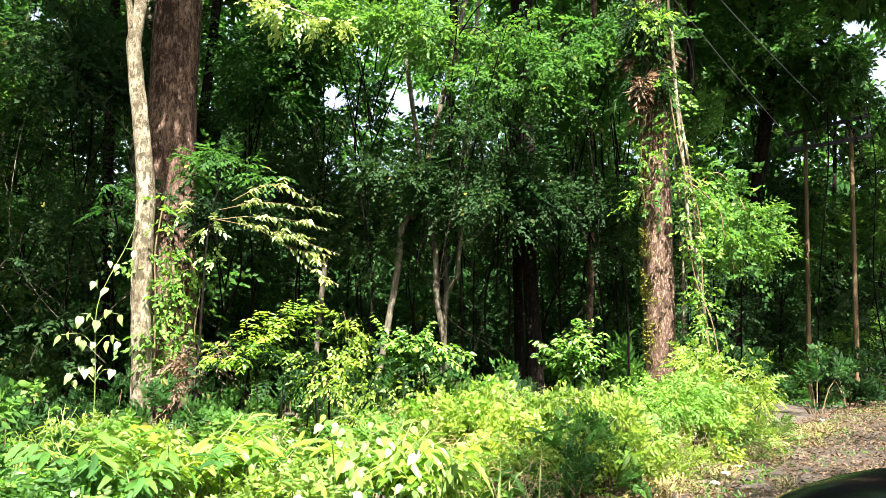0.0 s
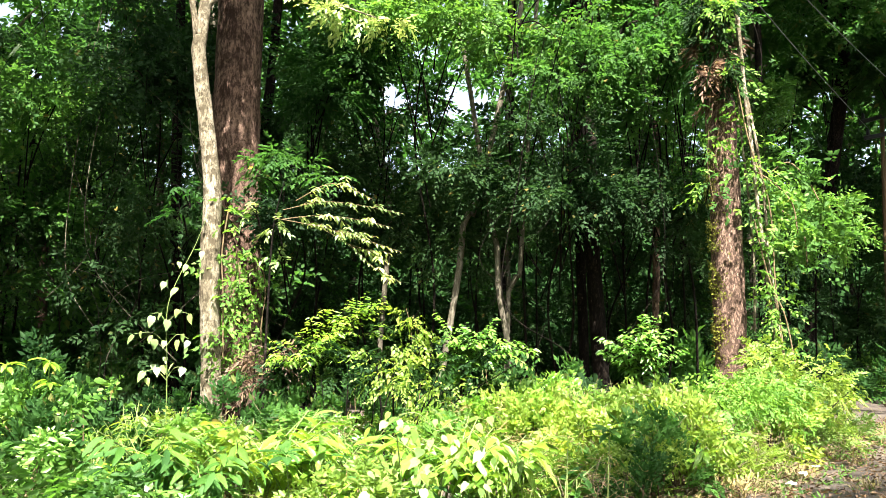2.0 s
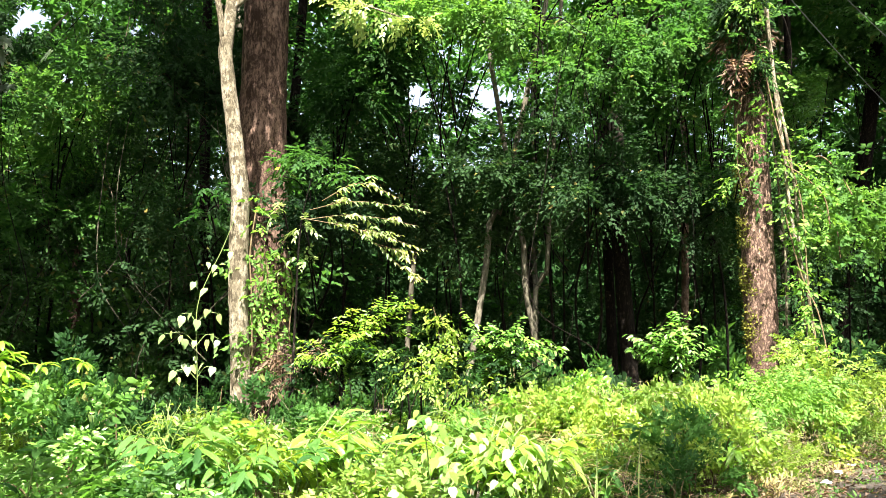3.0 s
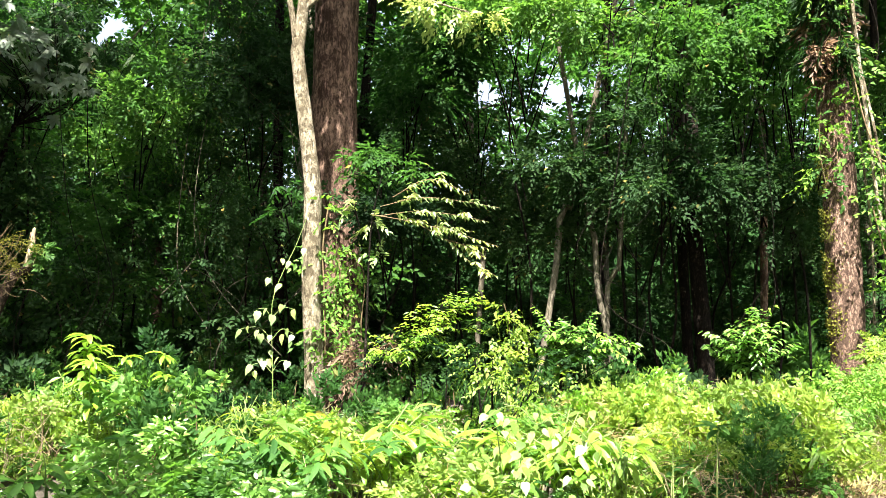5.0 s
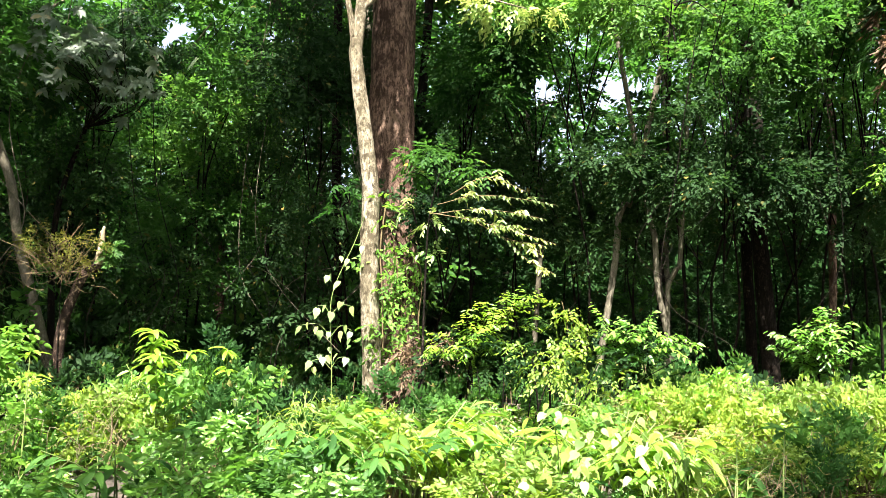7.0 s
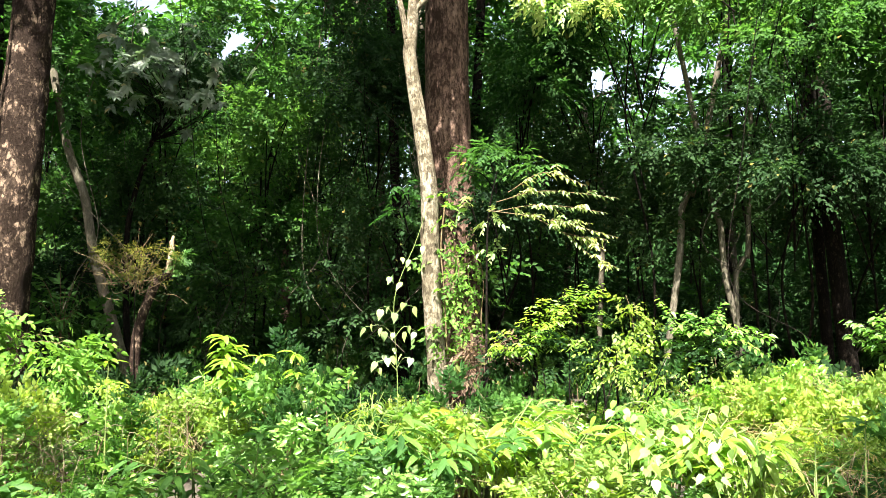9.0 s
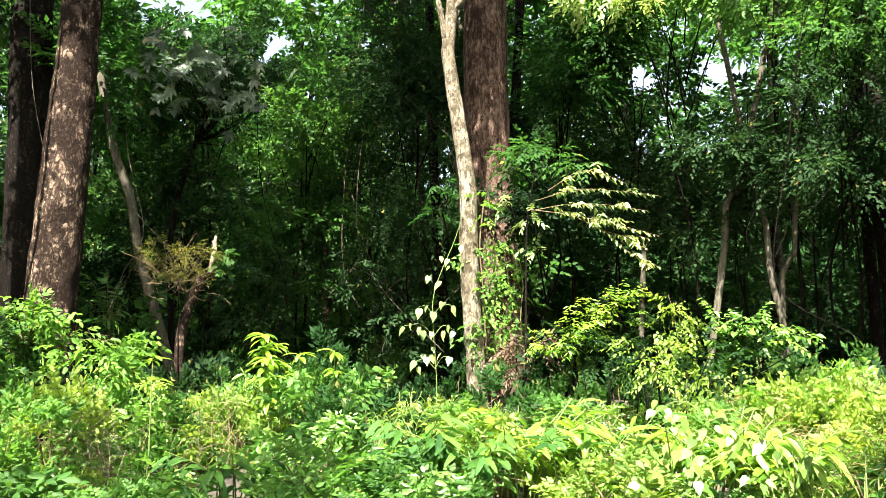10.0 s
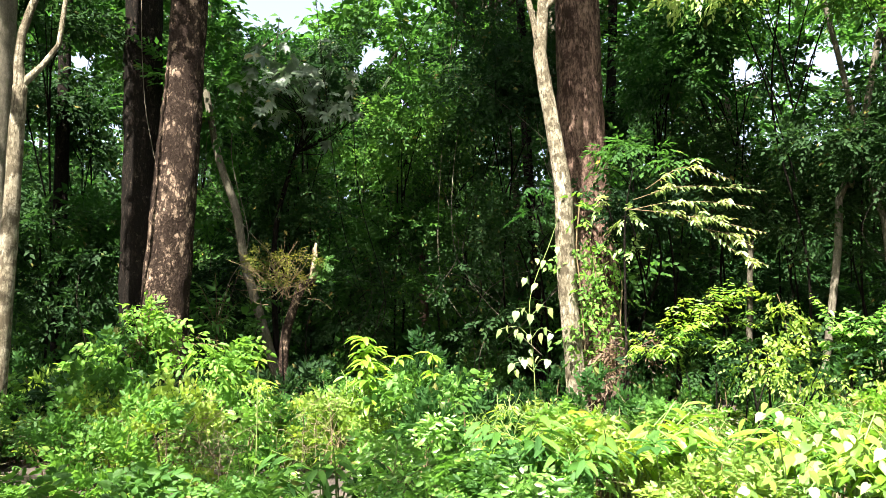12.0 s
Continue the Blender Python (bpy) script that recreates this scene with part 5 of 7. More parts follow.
def shrub_model(name, label, material, seed, leaf=0.09, twigs=300, n=12, length=0.32, ratio=0.5, wide=0.62, flat=0.42, droop=0.25, shape=kites, straw=0, category="shrub"):
    """A bushy plant one metre high, on its own stems."""
    g = np.random.default_rng(seed)
    t = thing(name, (0, 0, 0), label, category, "roadside shrubs")
    d = ball(g, twigs, 0.55)
    d[:, 2] = np.abs(d[:, 2])
    k = max(7, twigs // 14)
    seeds = ball(g, k, 0.6) * g.uniform(0.5, 1.3, (k, 1))
    seeds[:, 2] = np.abs(seeds[:, 2])
    d = seeds[g.integers(0, k, twigs)] * 0.82 + d * 0.22
    p = d * np.array([wide, wide, 0.86])
    o = unit(d * np.array([1, 1, 0.6]) + [0, 0, 0.25])
    part_mesh("foliage", gather("foliage", [sprays(p, o, g, n, length, leaf, ratio, flat, droop, shape)], material), t)
    stems = []
    for s in seeds[:10]:
        q = Vector(s * np.array([wide, wide, 0.8]))
        stems.append(([Vector((q.x * 0.15, q.y * 0.15, -0.05)), q * 0.55 + Vector((0, 0, 0.08)), q], (0.012, 0.009, 0.004), 6, 5, 0.0, 0, 0))
    tagged(part_mesh("woody_base", tubes_mesh("woody_base", stems, M_TWIG), t), kind="stuff")
    if straw:
        tagged(part_mesh("straw_tangle", dry_mesh(g, straw, wide), t, "dry straw-coloured stems"), kind="stuff")
    return t


def dry_mesh(g, n, wide):
    p = np.stack([g.normal(0, wide * 0.5, n), g.normal(0, wide * 0.5, n), g.uniform(0.1, 0.85, n)], 1)
    al = unit(np.stack([g.normal(0, 1, n), g.normal(0, 1, n), g.normal(0.1, 0.6, n)], 1))
    L = g.uniform(0.05, 0.2, n)
    v, f = kites(p, al, unit(g.normal(0, 1, (n, 3))), L, np.full(n, 0.007), 0.9)
    return mesh_from("straw_tangle", v, f, M_STRAW)


def ginger_model(seed, stalks=7, leaf=0.36, label="tall herb with long drooping lime-green leaves", tone=(M_LIME, M_LIME, M_SUNNY), bow=0.5):
    """Arching stalks with long leaves in two rows that droop to both sides."""
    g = np.random.default_rng(seed)
    t = thing("ginger_plant", (0, 0, 0), label, "plant", "long-leaved herbs")
    leaf_me = {}
    for k in range(9):
        v, f = blades(np.zeros((1, 3)), np.array([[0, 1.0, 0.1]]), np.array([[0, 0, 1.0]]), np.array([leaf * g.uniform(0.75, 1.2)]), np.array([leaf * g.uniform(0.17, 0.24)]), g.uniform(0.3, 1.4))
        leaf_me[k] = mesh_from("leaf", v, f, tone[k % 3], True)
    for s in range(stalks):
        a = g.uniform(0, 6.28)
        r = g.uniform(0.25, 0.65) * bow * 2
        foot = Vector((g.normal(0, 0.12), g.normal(0, 0.12), -0.05))
        top = foot + Vector((r * math.cos(a), r * math.sin(a), g.uniform(0.7, 0.95)))
        mid = foot.lerp(top, 0.5) + Vector((-0.2 * r * math.cos(a), -0.2 * r * math.sin(a), 0.16))
        path, _ = smooth_path([foot, mid, top], (1, 1, 1), 14)
        stalk = part_mesh("stalk", tubes_mesh("stalk", [([foot, mid, top], (0.011, 0.008, 0.004), 8, 5, 0.0, 0, 0)], M_STEM), t)
        for j in range(7):
            q = Vector(path[min(13, 6 + j)])
            turn = a - math.pi / 2 + (1.0 if j % 2 else -1.0) * (1 - j / 8) + g.normal(0, 0.2)
            lf = new("leaf", leaf_me[int(g.integers(0, 9))])
            lf.parent = stalk
            lf.matrix_basis = Matrix.Translation(q) @ Euler((g.uniform(-0.6, 0.5), g.uniform(-0.6, 0.6), turn)).to_matrix().to_4x4()
    return t


def fern_model(seed, fronds=9):
    g = np.random.default_rng(seed)
    t = thing("fern", (0, 0, 0), "green fern with feathered arching fronds", "fern", "ferns")
    for k in range(fronds):
        a = 6.28 * k / fronds + g.uniform(-0.2, 0.2)
        o = np.array([[math.cos(a), math.sin(a), 0.7]])
        part_mesh("frond", gather("frond", [sprays(np.zeros((1, 3)), o, g, 44, 0.75, 0.13, 0.2, 0.9, 0.6)], M_FRESH), t)
    return t


def put(model, at, size, turn, squash=1.0):
    z = float(ground_height(np.array(at[0]), np.array(at[1])))
    return copy_thing(model, Matrix.Translation((at[0], at[1], z)) @ Matrix.Rotation(turn, 4, "Z") @ Matrix.Diagonal((size * squash, size * squash, size, 1)))


SHRUBS = [
    shrub_model("shrub", "leafy shrub with sunlit yellow-green leaves", M_SUNNY, 501, 0.074, 230, 8, 0.27, 0.55, shape=ovates, droop=0.35, straw=20),
    shrub_model("shrub", "bright lime-green shrub in full sun", M_LIME, 502, 0.082, 190, 8, 0.3, 0.52, shape=ovates, droop=0.4, straw=12),
    shrub_model("shrub", "fresh green shrub with small leaves", M_FRESH, 503, 0.07, 240, 9, 0.26, 0.55, shape=ovates, droop=0.3, straw=16),
    shrub_model("shrub", "shrub tangled with dry straw-coloured stems", M_SUNNY, 504, 0.06, 250, 8, 0.25, 0.58, shape=ovates, straw=220),
    shrub_model("shrub", "broad-leaved shrub with large sunlit leaves", M_LIME, 505, 0.125, 75, 7, 0.34, 0.42, shape=blades, flat=0.4, droop=0.45),
    shrub_model("shrub", "broad-leaved shrub with fresh green leaves", M_FRESH, 506, 0.12, 80, 7, 0.34, 0.46, shape=blades, flat=0.4, droop=0.4),
    shrub_model("shrub", "vine-covered shrub with glossy pointed leaves", M_GLARE, 507, 0.085, 170, 7, 0.32, 0.5, shape=ovates, flat=0.4, droop=0.5),
]
# shrubs for shaded ground, their leaves darkened to carry the shade
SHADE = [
    shrub_model("shade_shrub", "green shrub with the wood's shade in its leaf colour", M_SHADED, 511, 0.2, 60, 7, 0.5, 0.5),
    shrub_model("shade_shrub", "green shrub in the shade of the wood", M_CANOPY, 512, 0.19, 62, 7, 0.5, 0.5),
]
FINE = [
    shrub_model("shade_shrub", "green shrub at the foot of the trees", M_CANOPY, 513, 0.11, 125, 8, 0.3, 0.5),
    shrub_model("shade_shrub", "green shrub coloured for shade at the foot of the trees", M_SHADED, 514, 0.12, 115, 8, 0.3, 0.5),
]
SHRUBS += [
    shrub_model("shrub", "vine-draped shrub with pale heart-shaped leaves", M_PALE, 508, 0.085, 90, 6, 0.28, 0.75, shape=hearts, flat=0.15, droop=0.8),
    shrub_model("shrub", "shrub with broad blue-green leaves", M_TEAL, 509, 0.085, 150, 8, 0.3, 0.5, shape=ovates, flat=0.5, droop=0.45),
    shrub_model("shrub", "small-leaved dark green shrub", M_FRESH, 510, 0.066, 190, 8, 0.24, 0.55, shape=ovates, straw=60),
]
GINGER = [ginger_model(521), ginger_model(522, 6), ginger_model(524, 6, 0.34, "tall herb with broad blue-green leaves", (M_TEAL, M_TEAL, M_FRESH), 0.6)]
TUFT = ginger_model(523, 14, 0.2, "tall herb with drooping pale green leaf tufts", (M_LIME, M_SUNNY, M_SUNNY), 0.25)
FERN = fern_model(531)


def edge_of_lane(x, y):
    """How far a place lies inside the thicket, from the lane's edge."""
    return (y - 8.9) * 0.586 - (x - 2.6) * 0.81


g = np.random.default_rng(61)
spots = []
for dist in np.arange(4.6, 11.8, 0.84):
    for az in np.arange(-66, 24, math.degrees(0.86 / dist)):
        a, d = az + g.uniform(-2.4, 2.4), dist + g.uniform(-0.3, 0.3)
        q = polar(a, d)
        if edge_of_lane(q.x, q.y) > 0.35:
            spots.append((a, d, q))
# how high the thicket stands against the wood behind it: bearing, elevation
SKYLINE_AZ = (-66, -59, -56, -52, -49, -44.7, -42, -39.6, -36, -31.4, -27.4, -24, -21, -18, -14.5, -5.8, -3.4, 3, 9, 12, 14.7, 18.5, 22)
SKYLINE_EL = (-1.6, -1.6, -1.0, -0.4, -1.0, -2.0, -3.7, -3.6, -2.2, -2.2, -2.9, -3.4, -4.5, -3.9, -3.2, -3.1, -2.2, -1.3, -1.2, -1.5, -2.2, -1.6, -2.4)
for a, d, q in spots:
    if 5.3 < d < 9.6 and g.uniform() < 0.26:
        continue
    h = np.interp(d, [4.5, 6, 8, 10, 12], [0.6, 0.72, 0.88, 0.98, 1.0]) * g.choice([0.3, 0.55, 0.85, 1.1, 1.28])
    skyline = np.interp(a, SKYLINE_AZ, SKYLINE_EL)
    if d > 8.3:
        h = high(skyline, d) * g.choice([0.78, 0.92, 1.0])
    h = min(h, high(skyline, d))
    if a < -30 and d < 8:
        kinds = [2, 8, 9, 2, 6, 5]
    elif a < -14:
        kinds = [9, 0, 6, 5, 2, 0]
    elif a > -3:
        kinds = [0, 3, 6, 9, 1, 3]
    else:
        kinds = [1, 1, 0, 6, 2, 3]
    if -10 < a < -0.5 and d < 6.6:
        kinds = [7, 4, 1, 6, 2, 0]
    put(SHRUBS[kinds[int(g.integers(0, 6))]], q, h, g.uniform(0, 6.28), 1.05 / max(h, 0.7) * 0.95)

for a, d, h in ((-4.4, 9.4, 1.08), (-2.6, 9.6, 1.12), (-1.2, 9.3, 1.16), (0.4, 9.7, 1.2), (1.8, 9.2, 1.2), (3.2, 9.8, 1.26), (4.6, 9.4, 1.24), (6.0, 9.8, 1.28), (7.4, 9.5, 1.26), (8.8, 10.0, 1.28), (10.2, 9.7, 1.22), (11.6, 10.1, 1.2), (13.0, 10.4, 1.16), (2.6, 8.3, 1.0), (5.4, 8.6, 1.05), (8.0, 8.8, 1.02), (-3.4, 10.4, 1.3), (-0.6, 10.5, 1.3), (2.4, 10.6, 1.34), (5.2, 10.6, 1.36), (7.0, 10.7, 1.34), (12.4, 10.9, 1.28)):
    put(SHRUBS[int(g.choice([0, 3, 1, 3, 6]))], polar(a, d), h * g.uniform(0.85, 1.1), g.uniform(0, 6.28), 0.85)

# the long-leaved herbs in front, where the sun falls
for a, d, h, k in ((-18.6, 7.4, 0.86, 0), (-17.0, 7.0, 0.9, 1), (-15.2, 7.2, 0.95, 0), (-13.4, 6.9, 0.8, 1), (-9.5, 6.9, 0.78, 2), (-7.0, 7.2, 0.84, 0), (-4.6, 7.0, 0.9, 1), (-3.0, 6.8, 0.95, 0), (-1.4, 6.6, 0.86, 1), (0.4, 6.9, 0.8, 0),
                   (-22.5, 6.9, 0.72, 2), (-20.6, 6.6, 0.7, 2), (-10.6, 6.2, 0.6, 0), (-6.2, 6.0, 0.62, 2), (-12.0, 5.7, 0.5, 1), (13.4, 8.6, 0.72, 1), (-43.5, 6.0, 0.6, 2), (-38.0, 6.4, 0.68, 2), (-34.5, 6.0, 0.6, 2), (-29.0, 6.2, 0.6, 2), (-47.0, 6.5, 0.6, 2), (-25.2, 6.9, 0.82, 2), (-24.0, 6.7, 0.7, 0), (4.6, 7.0, 0.62, 2)):
    put(GINGER[k], polar(a, d), h * 1.1, g.uniform(0, 6.28), 1.0)
for a, d, h in ((-35.6, 9.0, 1.2), (-34.2, 8.8, 1.0), (-37.0, 9.2, 1.0), (-25.6, 8.6, 0.95), (-27.0, 8.2, 0.8), (0.6, 6.6, 0.72), (-12.5, 7.4, 0.9)):
    put(TUFT, polar(a, d), h, g.uniform(0, 6.28), 0.8)
for a, d, h in ((15.4, 10.2, 0.8), (18.2, 11.4, 0.9), (20.6, 12.8, 0.9), (22.4, 14.0, 0.8), (13.2, 9.4, 0.8), (9.0, 8.2, 0.8), (5.0, 7.6, 0.8), (16.6, 9.7, 0.55), (19.6, 11.6, 0.6)):
    put(SHRUBS[3], polar(a, d), h, g.uniform(0, 6.28), 1.0)
for a, d, h in ((-38.5, 5.7, 0.66), (-31.0, 5.4, 0.64), (-40.5, 6.0, 0.62), (-27.0, 5.7, 0.62), (-33.0, 5.5, 0.6), (-45.0, 5.8, 0.6), (-50.0, 6.0, 0.6)):
    put(FERN, polar(a, d), h, g.uniform(0, 6.28), 1.0)

# undergrowth in the shade, which its leaf colours partly carry
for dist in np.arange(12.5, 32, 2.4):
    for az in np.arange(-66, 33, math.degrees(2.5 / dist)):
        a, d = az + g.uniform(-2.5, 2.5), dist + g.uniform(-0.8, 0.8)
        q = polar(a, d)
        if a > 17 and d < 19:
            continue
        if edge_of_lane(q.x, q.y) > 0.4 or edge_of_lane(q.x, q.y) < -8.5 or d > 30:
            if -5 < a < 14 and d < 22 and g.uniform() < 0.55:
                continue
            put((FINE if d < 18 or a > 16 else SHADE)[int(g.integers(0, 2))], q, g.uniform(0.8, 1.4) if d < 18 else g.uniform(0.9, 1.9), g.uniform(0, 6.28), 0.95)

# rows of shade-coloured shrubs behind the sunlit thicket
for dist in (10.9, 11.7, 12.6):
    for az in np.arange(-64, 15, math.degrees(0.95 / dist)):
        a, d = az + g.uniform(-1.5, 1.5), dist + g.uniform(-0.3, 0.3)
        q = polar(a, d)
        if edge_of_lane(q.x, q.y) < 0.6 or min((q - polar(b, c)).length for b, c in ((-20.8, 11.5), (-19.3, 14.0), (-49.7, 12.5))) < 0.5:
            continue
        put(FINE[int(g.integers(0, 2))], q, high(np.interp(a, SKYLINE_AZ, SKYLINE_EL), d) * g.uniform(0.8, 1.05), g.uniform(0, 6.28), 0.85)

# darker shrubs stand in for shaded zones within the sunlit thicket
for a, d, h in ((8.6, 8.0, 0.78), (10.6, 8.3, 0.8), (11.8, 8.7, 0.72), (9.4, 7.3, 0.6), (-28.5, 8.6, 0.9), (-31.5, 8.0, 0.85), (-41.5, 8.8, 0.8), (-20.0, 9.6, 0.95)):
    put(FINE[0], polar(a, d), h, g.uniform(0, 6.28), 0.9)

def grass_model(seed, material, label, blades_in=46, tall=0.42):
    g = np.random.default_rng(seed)
    t = thing("grass_tuft", (0, 0, 0), label, "grass", "grass tufts at the lane")
    n = blades_in
    a = g.uniform(0, 6.28, n)
    p = np.stack([g.normal(0, 0.06, n), g.normal(0, 0.06, n), np.full(n, -0.02)], 1)
    lean = g.uniform(0.15, 0.8, n)
    al = unit(np.stack([np.cos(a) * lean, np.sin(a) * lean, np.ones(n)], 1))
    L = tall * g.uniform(0.5, 1.2, n)
    part_mesh("tuft", gather("tuft", [blades(p, al, unit(np.stack([np.cos(a), np.sin(a), np.full(n, 0.4)], 1)), L, np.full(n, 0.014), 0.9)], material), t)
    return t


GRASS = [grass_model(541, M_STRAW, "tuft of dry straw-coloured grass at the lane", 52, 0.5), grass_model(542, M_SUNNY, "tuft of sunlit green grass at the lane"), grass_model(543, M_FRESH, "low tuft of green grass at the lane", 40, 0.26)]
for k in range(130):
    along, off = g.uniform(-2.5, 8.5), 0.15 - abs(g.normal(0, 0.3))
    at = Vector((2.6 + 0.586 * along - 0.81 * off, 8.9 + 0.81 * along + 0.586 * off, 0))
    put(GRASS[int(g.choice([0, 0, 1, 2, 2]))], at, g.uniform(0.5, 1.15), g.uniform(0, 6.28), 1.0)

for m in GRASS + SHRUBS + SHADE + FINE + GINGER + [TUFT, FERN]:
    for o in (*m.children_recursive, m):
        bpy.data.objects.remove(o)


def bush(name, label, blobs, material, seed, per, leaf, length=0.35, ratio=0.45, n=12, flat=0.8, droop=0.2, shape=kites, category="bush", perched=False):
    g = np.random.default_rng(seed)
    lo = Vector(blobs[0][0])
    t = thing(name, (lo.x, lo.y, 0), label, category)
    part_mesh("foliage", gather("foliage", crown_leaves(blobs, g, per, leaf, length, ratio, n, droop, flat, 0.2, shape), material), t)
    for c, r, s in blobs:
        c = Vector(c)
        f = Vector((lo.x + (c.x - lo.x) * 0.3, lo.y + (c.y - lo.y) * 0.3, -0.1)) if not perched else c + Vector((0.05, 0.3, -0.25))
        for k in range(2):
            e = c + Vector(g.normal(0, 0.5, 3) * np.array(r))
            part_mesh("stem", tubes_mesh("stem", [([f, f.lerp(e, 0.5) + Vector((0, 0, 0.12)), e], (0.012, 0.009, 0.004), 8, 5, 0.0, 0, 0)], M_BARK_DARK), t)
    return t


def shoot_plant(name, label, foot, shoots, material, seed, leaf, ratio=0.42, gap=0.05, droop=0.35, bare=0.3, side=0.9, twigs=0, shape=ovates, rise=0.2, wood=M_TWIG, category="bush", rooted=True):
    """Arching shoots from one foot, each with its leaves in two rows; twigs: side shoots on each."""
    g = np.random.default_rng(seed)
    t = thing(name, (foot[0], foot[1], 0), label, category)
    foot = Vector(foot)

    def leafy(pts, start, parent, r):
        n = max(6, int(sum((b - a).length for a, b in zip(pts, pts[1:])) * (1 - start) / gap))
        path, _ = smooth_path(pts, [1] * len(pts), 60)
        q = path[(np.linspace(start, 0.99, n) * 59).astype(int)] + g.normal(0, 0.008, (n, 3))
        run = unit(np.gradient(path, axis=0))[(np.linspace(start, 0.99, n) * 59).astype(int)]
        out = unit(np.cross(run, [0, 0, 1.0])) * np.where(np.arange(n) % 2, 1.0, -1.0)[:, None]
        al = unit(run * g.uniform(0.4, 0.8, (n, 1)) + out * side - np.array([0, 0, 1.0]) * droop * g.uniform(0.5, 1.5, (n, 1)) + g.normal(0, 0.15, (n, 3)))
        no = unit(np.array([0.0, -0.25, 1.0]) + g.normal(0, 0.25, (n, 3)))
        L = leaf * g.uniform(0.7, 1.2, n) * np.interp(np.linspace(0, 1, n), [0, 0.3, 0.8, 1], [0.8, 1, 1, 0.6])
        ob = part_mesh("shoot", tubes_mesh("shoot", [(pts, list(np.linspace(r, 0.003, len(pts))), 16, 5, 0.0, 0, 0)], wood), parent)
        lf = part_mesh("leaf_spray", gather("leaf_spray", [shape(q, al, no, L, L * ratio)], material), ob)
        tagged(lf, kind="stuff")

    for pts in shoots:
        a, b = Vector(pts[0]), Vector(pts[-1])
        if len(pts) == 2:
            pts = [a, a.lerp(b, 0.55) + Vector((0, 0, rise * (b - a).length)), b]
        base = foot.lerp(Vector((pts[0].x, pts[0].y, 0)), 0.4)
        leafy(([Vector((base.x, base.y, -0.05))] if rooted else []) + [Vector(p) for p in pts], bare, t, 0.012 if rooted else 0.007)
        path, _ = smooth_path([Vector(p) for p in pts], [1] * len(pts), 20)
        for k in range(twigs):
            s = Vector(path[int(g.uniform(3, 17))])
            d = (b - a).normalized()
            e = s + (d * g.uniform(0.2, 0.7) + d.cross(Vector((0, 0, 1))) * g.choice([-1, 1]) * g.uniform(0.4, 0.9) + Vector((0, 0, g.uniform(-0.3, 0.3)))) * g.uniform(0.2, 0.4)
            leafy([s, s.lerp(e, 0.5) + Vector((0, 0, 0.03)), e], 0.1, t, 0.005)
    return t


def ends(start, dist, tips, spread=0.3, seed=0):
    """Shoots from one place to several tips, (bearing, elevation) each, at about one distance."""
    g = np.random.default_rng(seed)
    return [[Vector(spot(*start, dist + g.uniform(-0.1, 0.1))), Vector(spot(a, e, dist - g.uniform(0, spread)))] for a, e in tips]


shoot_plant("feathery_bush", "bush with feathery yellow-green compound leaves", polar(-13.5, 10.7),
            ends((-13.8, -2.2), 10.6, ((-8.4, 2.4), (-9.3, 1.6), (-8.4, 0.1), (-10.0, -1.4), (-11.1, 2.5), (-12.9, 2.3), (-14.3, 1.7), (-16.6, -0.4), (-17.2, -1.8), (-15.5, -1.8), (-11.8, 1.0), (-10.6, 0.4), (-12.4, -0.6), (-15.2, 0.5), (-9.0, 2.0), (-12.0, 1.8)), 0.6, 1), M_LIME, 601, 0.092, 0.36, 0.03, 0.4, 0.5, 0.9, 9, wood=M_BARK_DARK)
# dark leaves stand in for the shade beneath the shoots
bush("inner_bush", "leafy bush behind the sunlit shoots, coloured for shade", [(spot(-11.5, -2.4, 10.3), (0.9, 0.4, 0.35), 1), (spot(-6.3, -1.9, 10.4), (0.8, 0.4, 0.4), 1), (spot(-15.5, -2.0, 10.6), (0.7, 0.4, 0.45), 1), (spot(-2.5, -2.6, 9.8), (0.9, 0.4, 0.3), 1)], M_SHADED, 611, 36, 0.09, 0.35, 0.5, 10)
shoot_plant("arching_bush", "bright green bush with arching leafy shoots", polar(-2.4, 10.1),
            ends((-3.2, -2.4), 10.0, ((-5.2, 1.9), (-3.0, 1.4), (-1.9, 0.6), (-0.5, 1.4), (0.1, 0.2), (1.6, -0.3), (2.7, -1.3), (-4.2, 0.4), (-1.2, -0.5), (0.8, -1.2), (-4.6, -0.9), (-2.6, -0.4), (2.0, -2.0)), 0.7, 2), M_GLARE, 602, 0.11, 0.44, 0.04, 0.4, 0.4, 0.85, 9, wood=M_BARK_DARK)
shoot_plant("broad_bush", "rounded bush with broad fresh green leaves", polar(9.5, 11.2),
            ends((9.5, -2.6), 11.1, ((9.6, 2.2), (10.7, 1.7), (12.0, 0.8), (8.8, 1.4), (7.9, 0.5), (6.5, 0.2), (11.2, -0.4), (8.2, -0.6), (12.1, -1.2), (6.9, -1.1), (9.3, 0.5), (10.3, 0.3), (9.0, -0.4), (10.4, 1.0), (11.0, -1.4), (8.0, -1.6)), 0.7, 3), M_GLARE, 603, 0.11, 0.42, 0.04, 0.45, 0.35, 0.8, 9, wood=M_BARK_DARK)
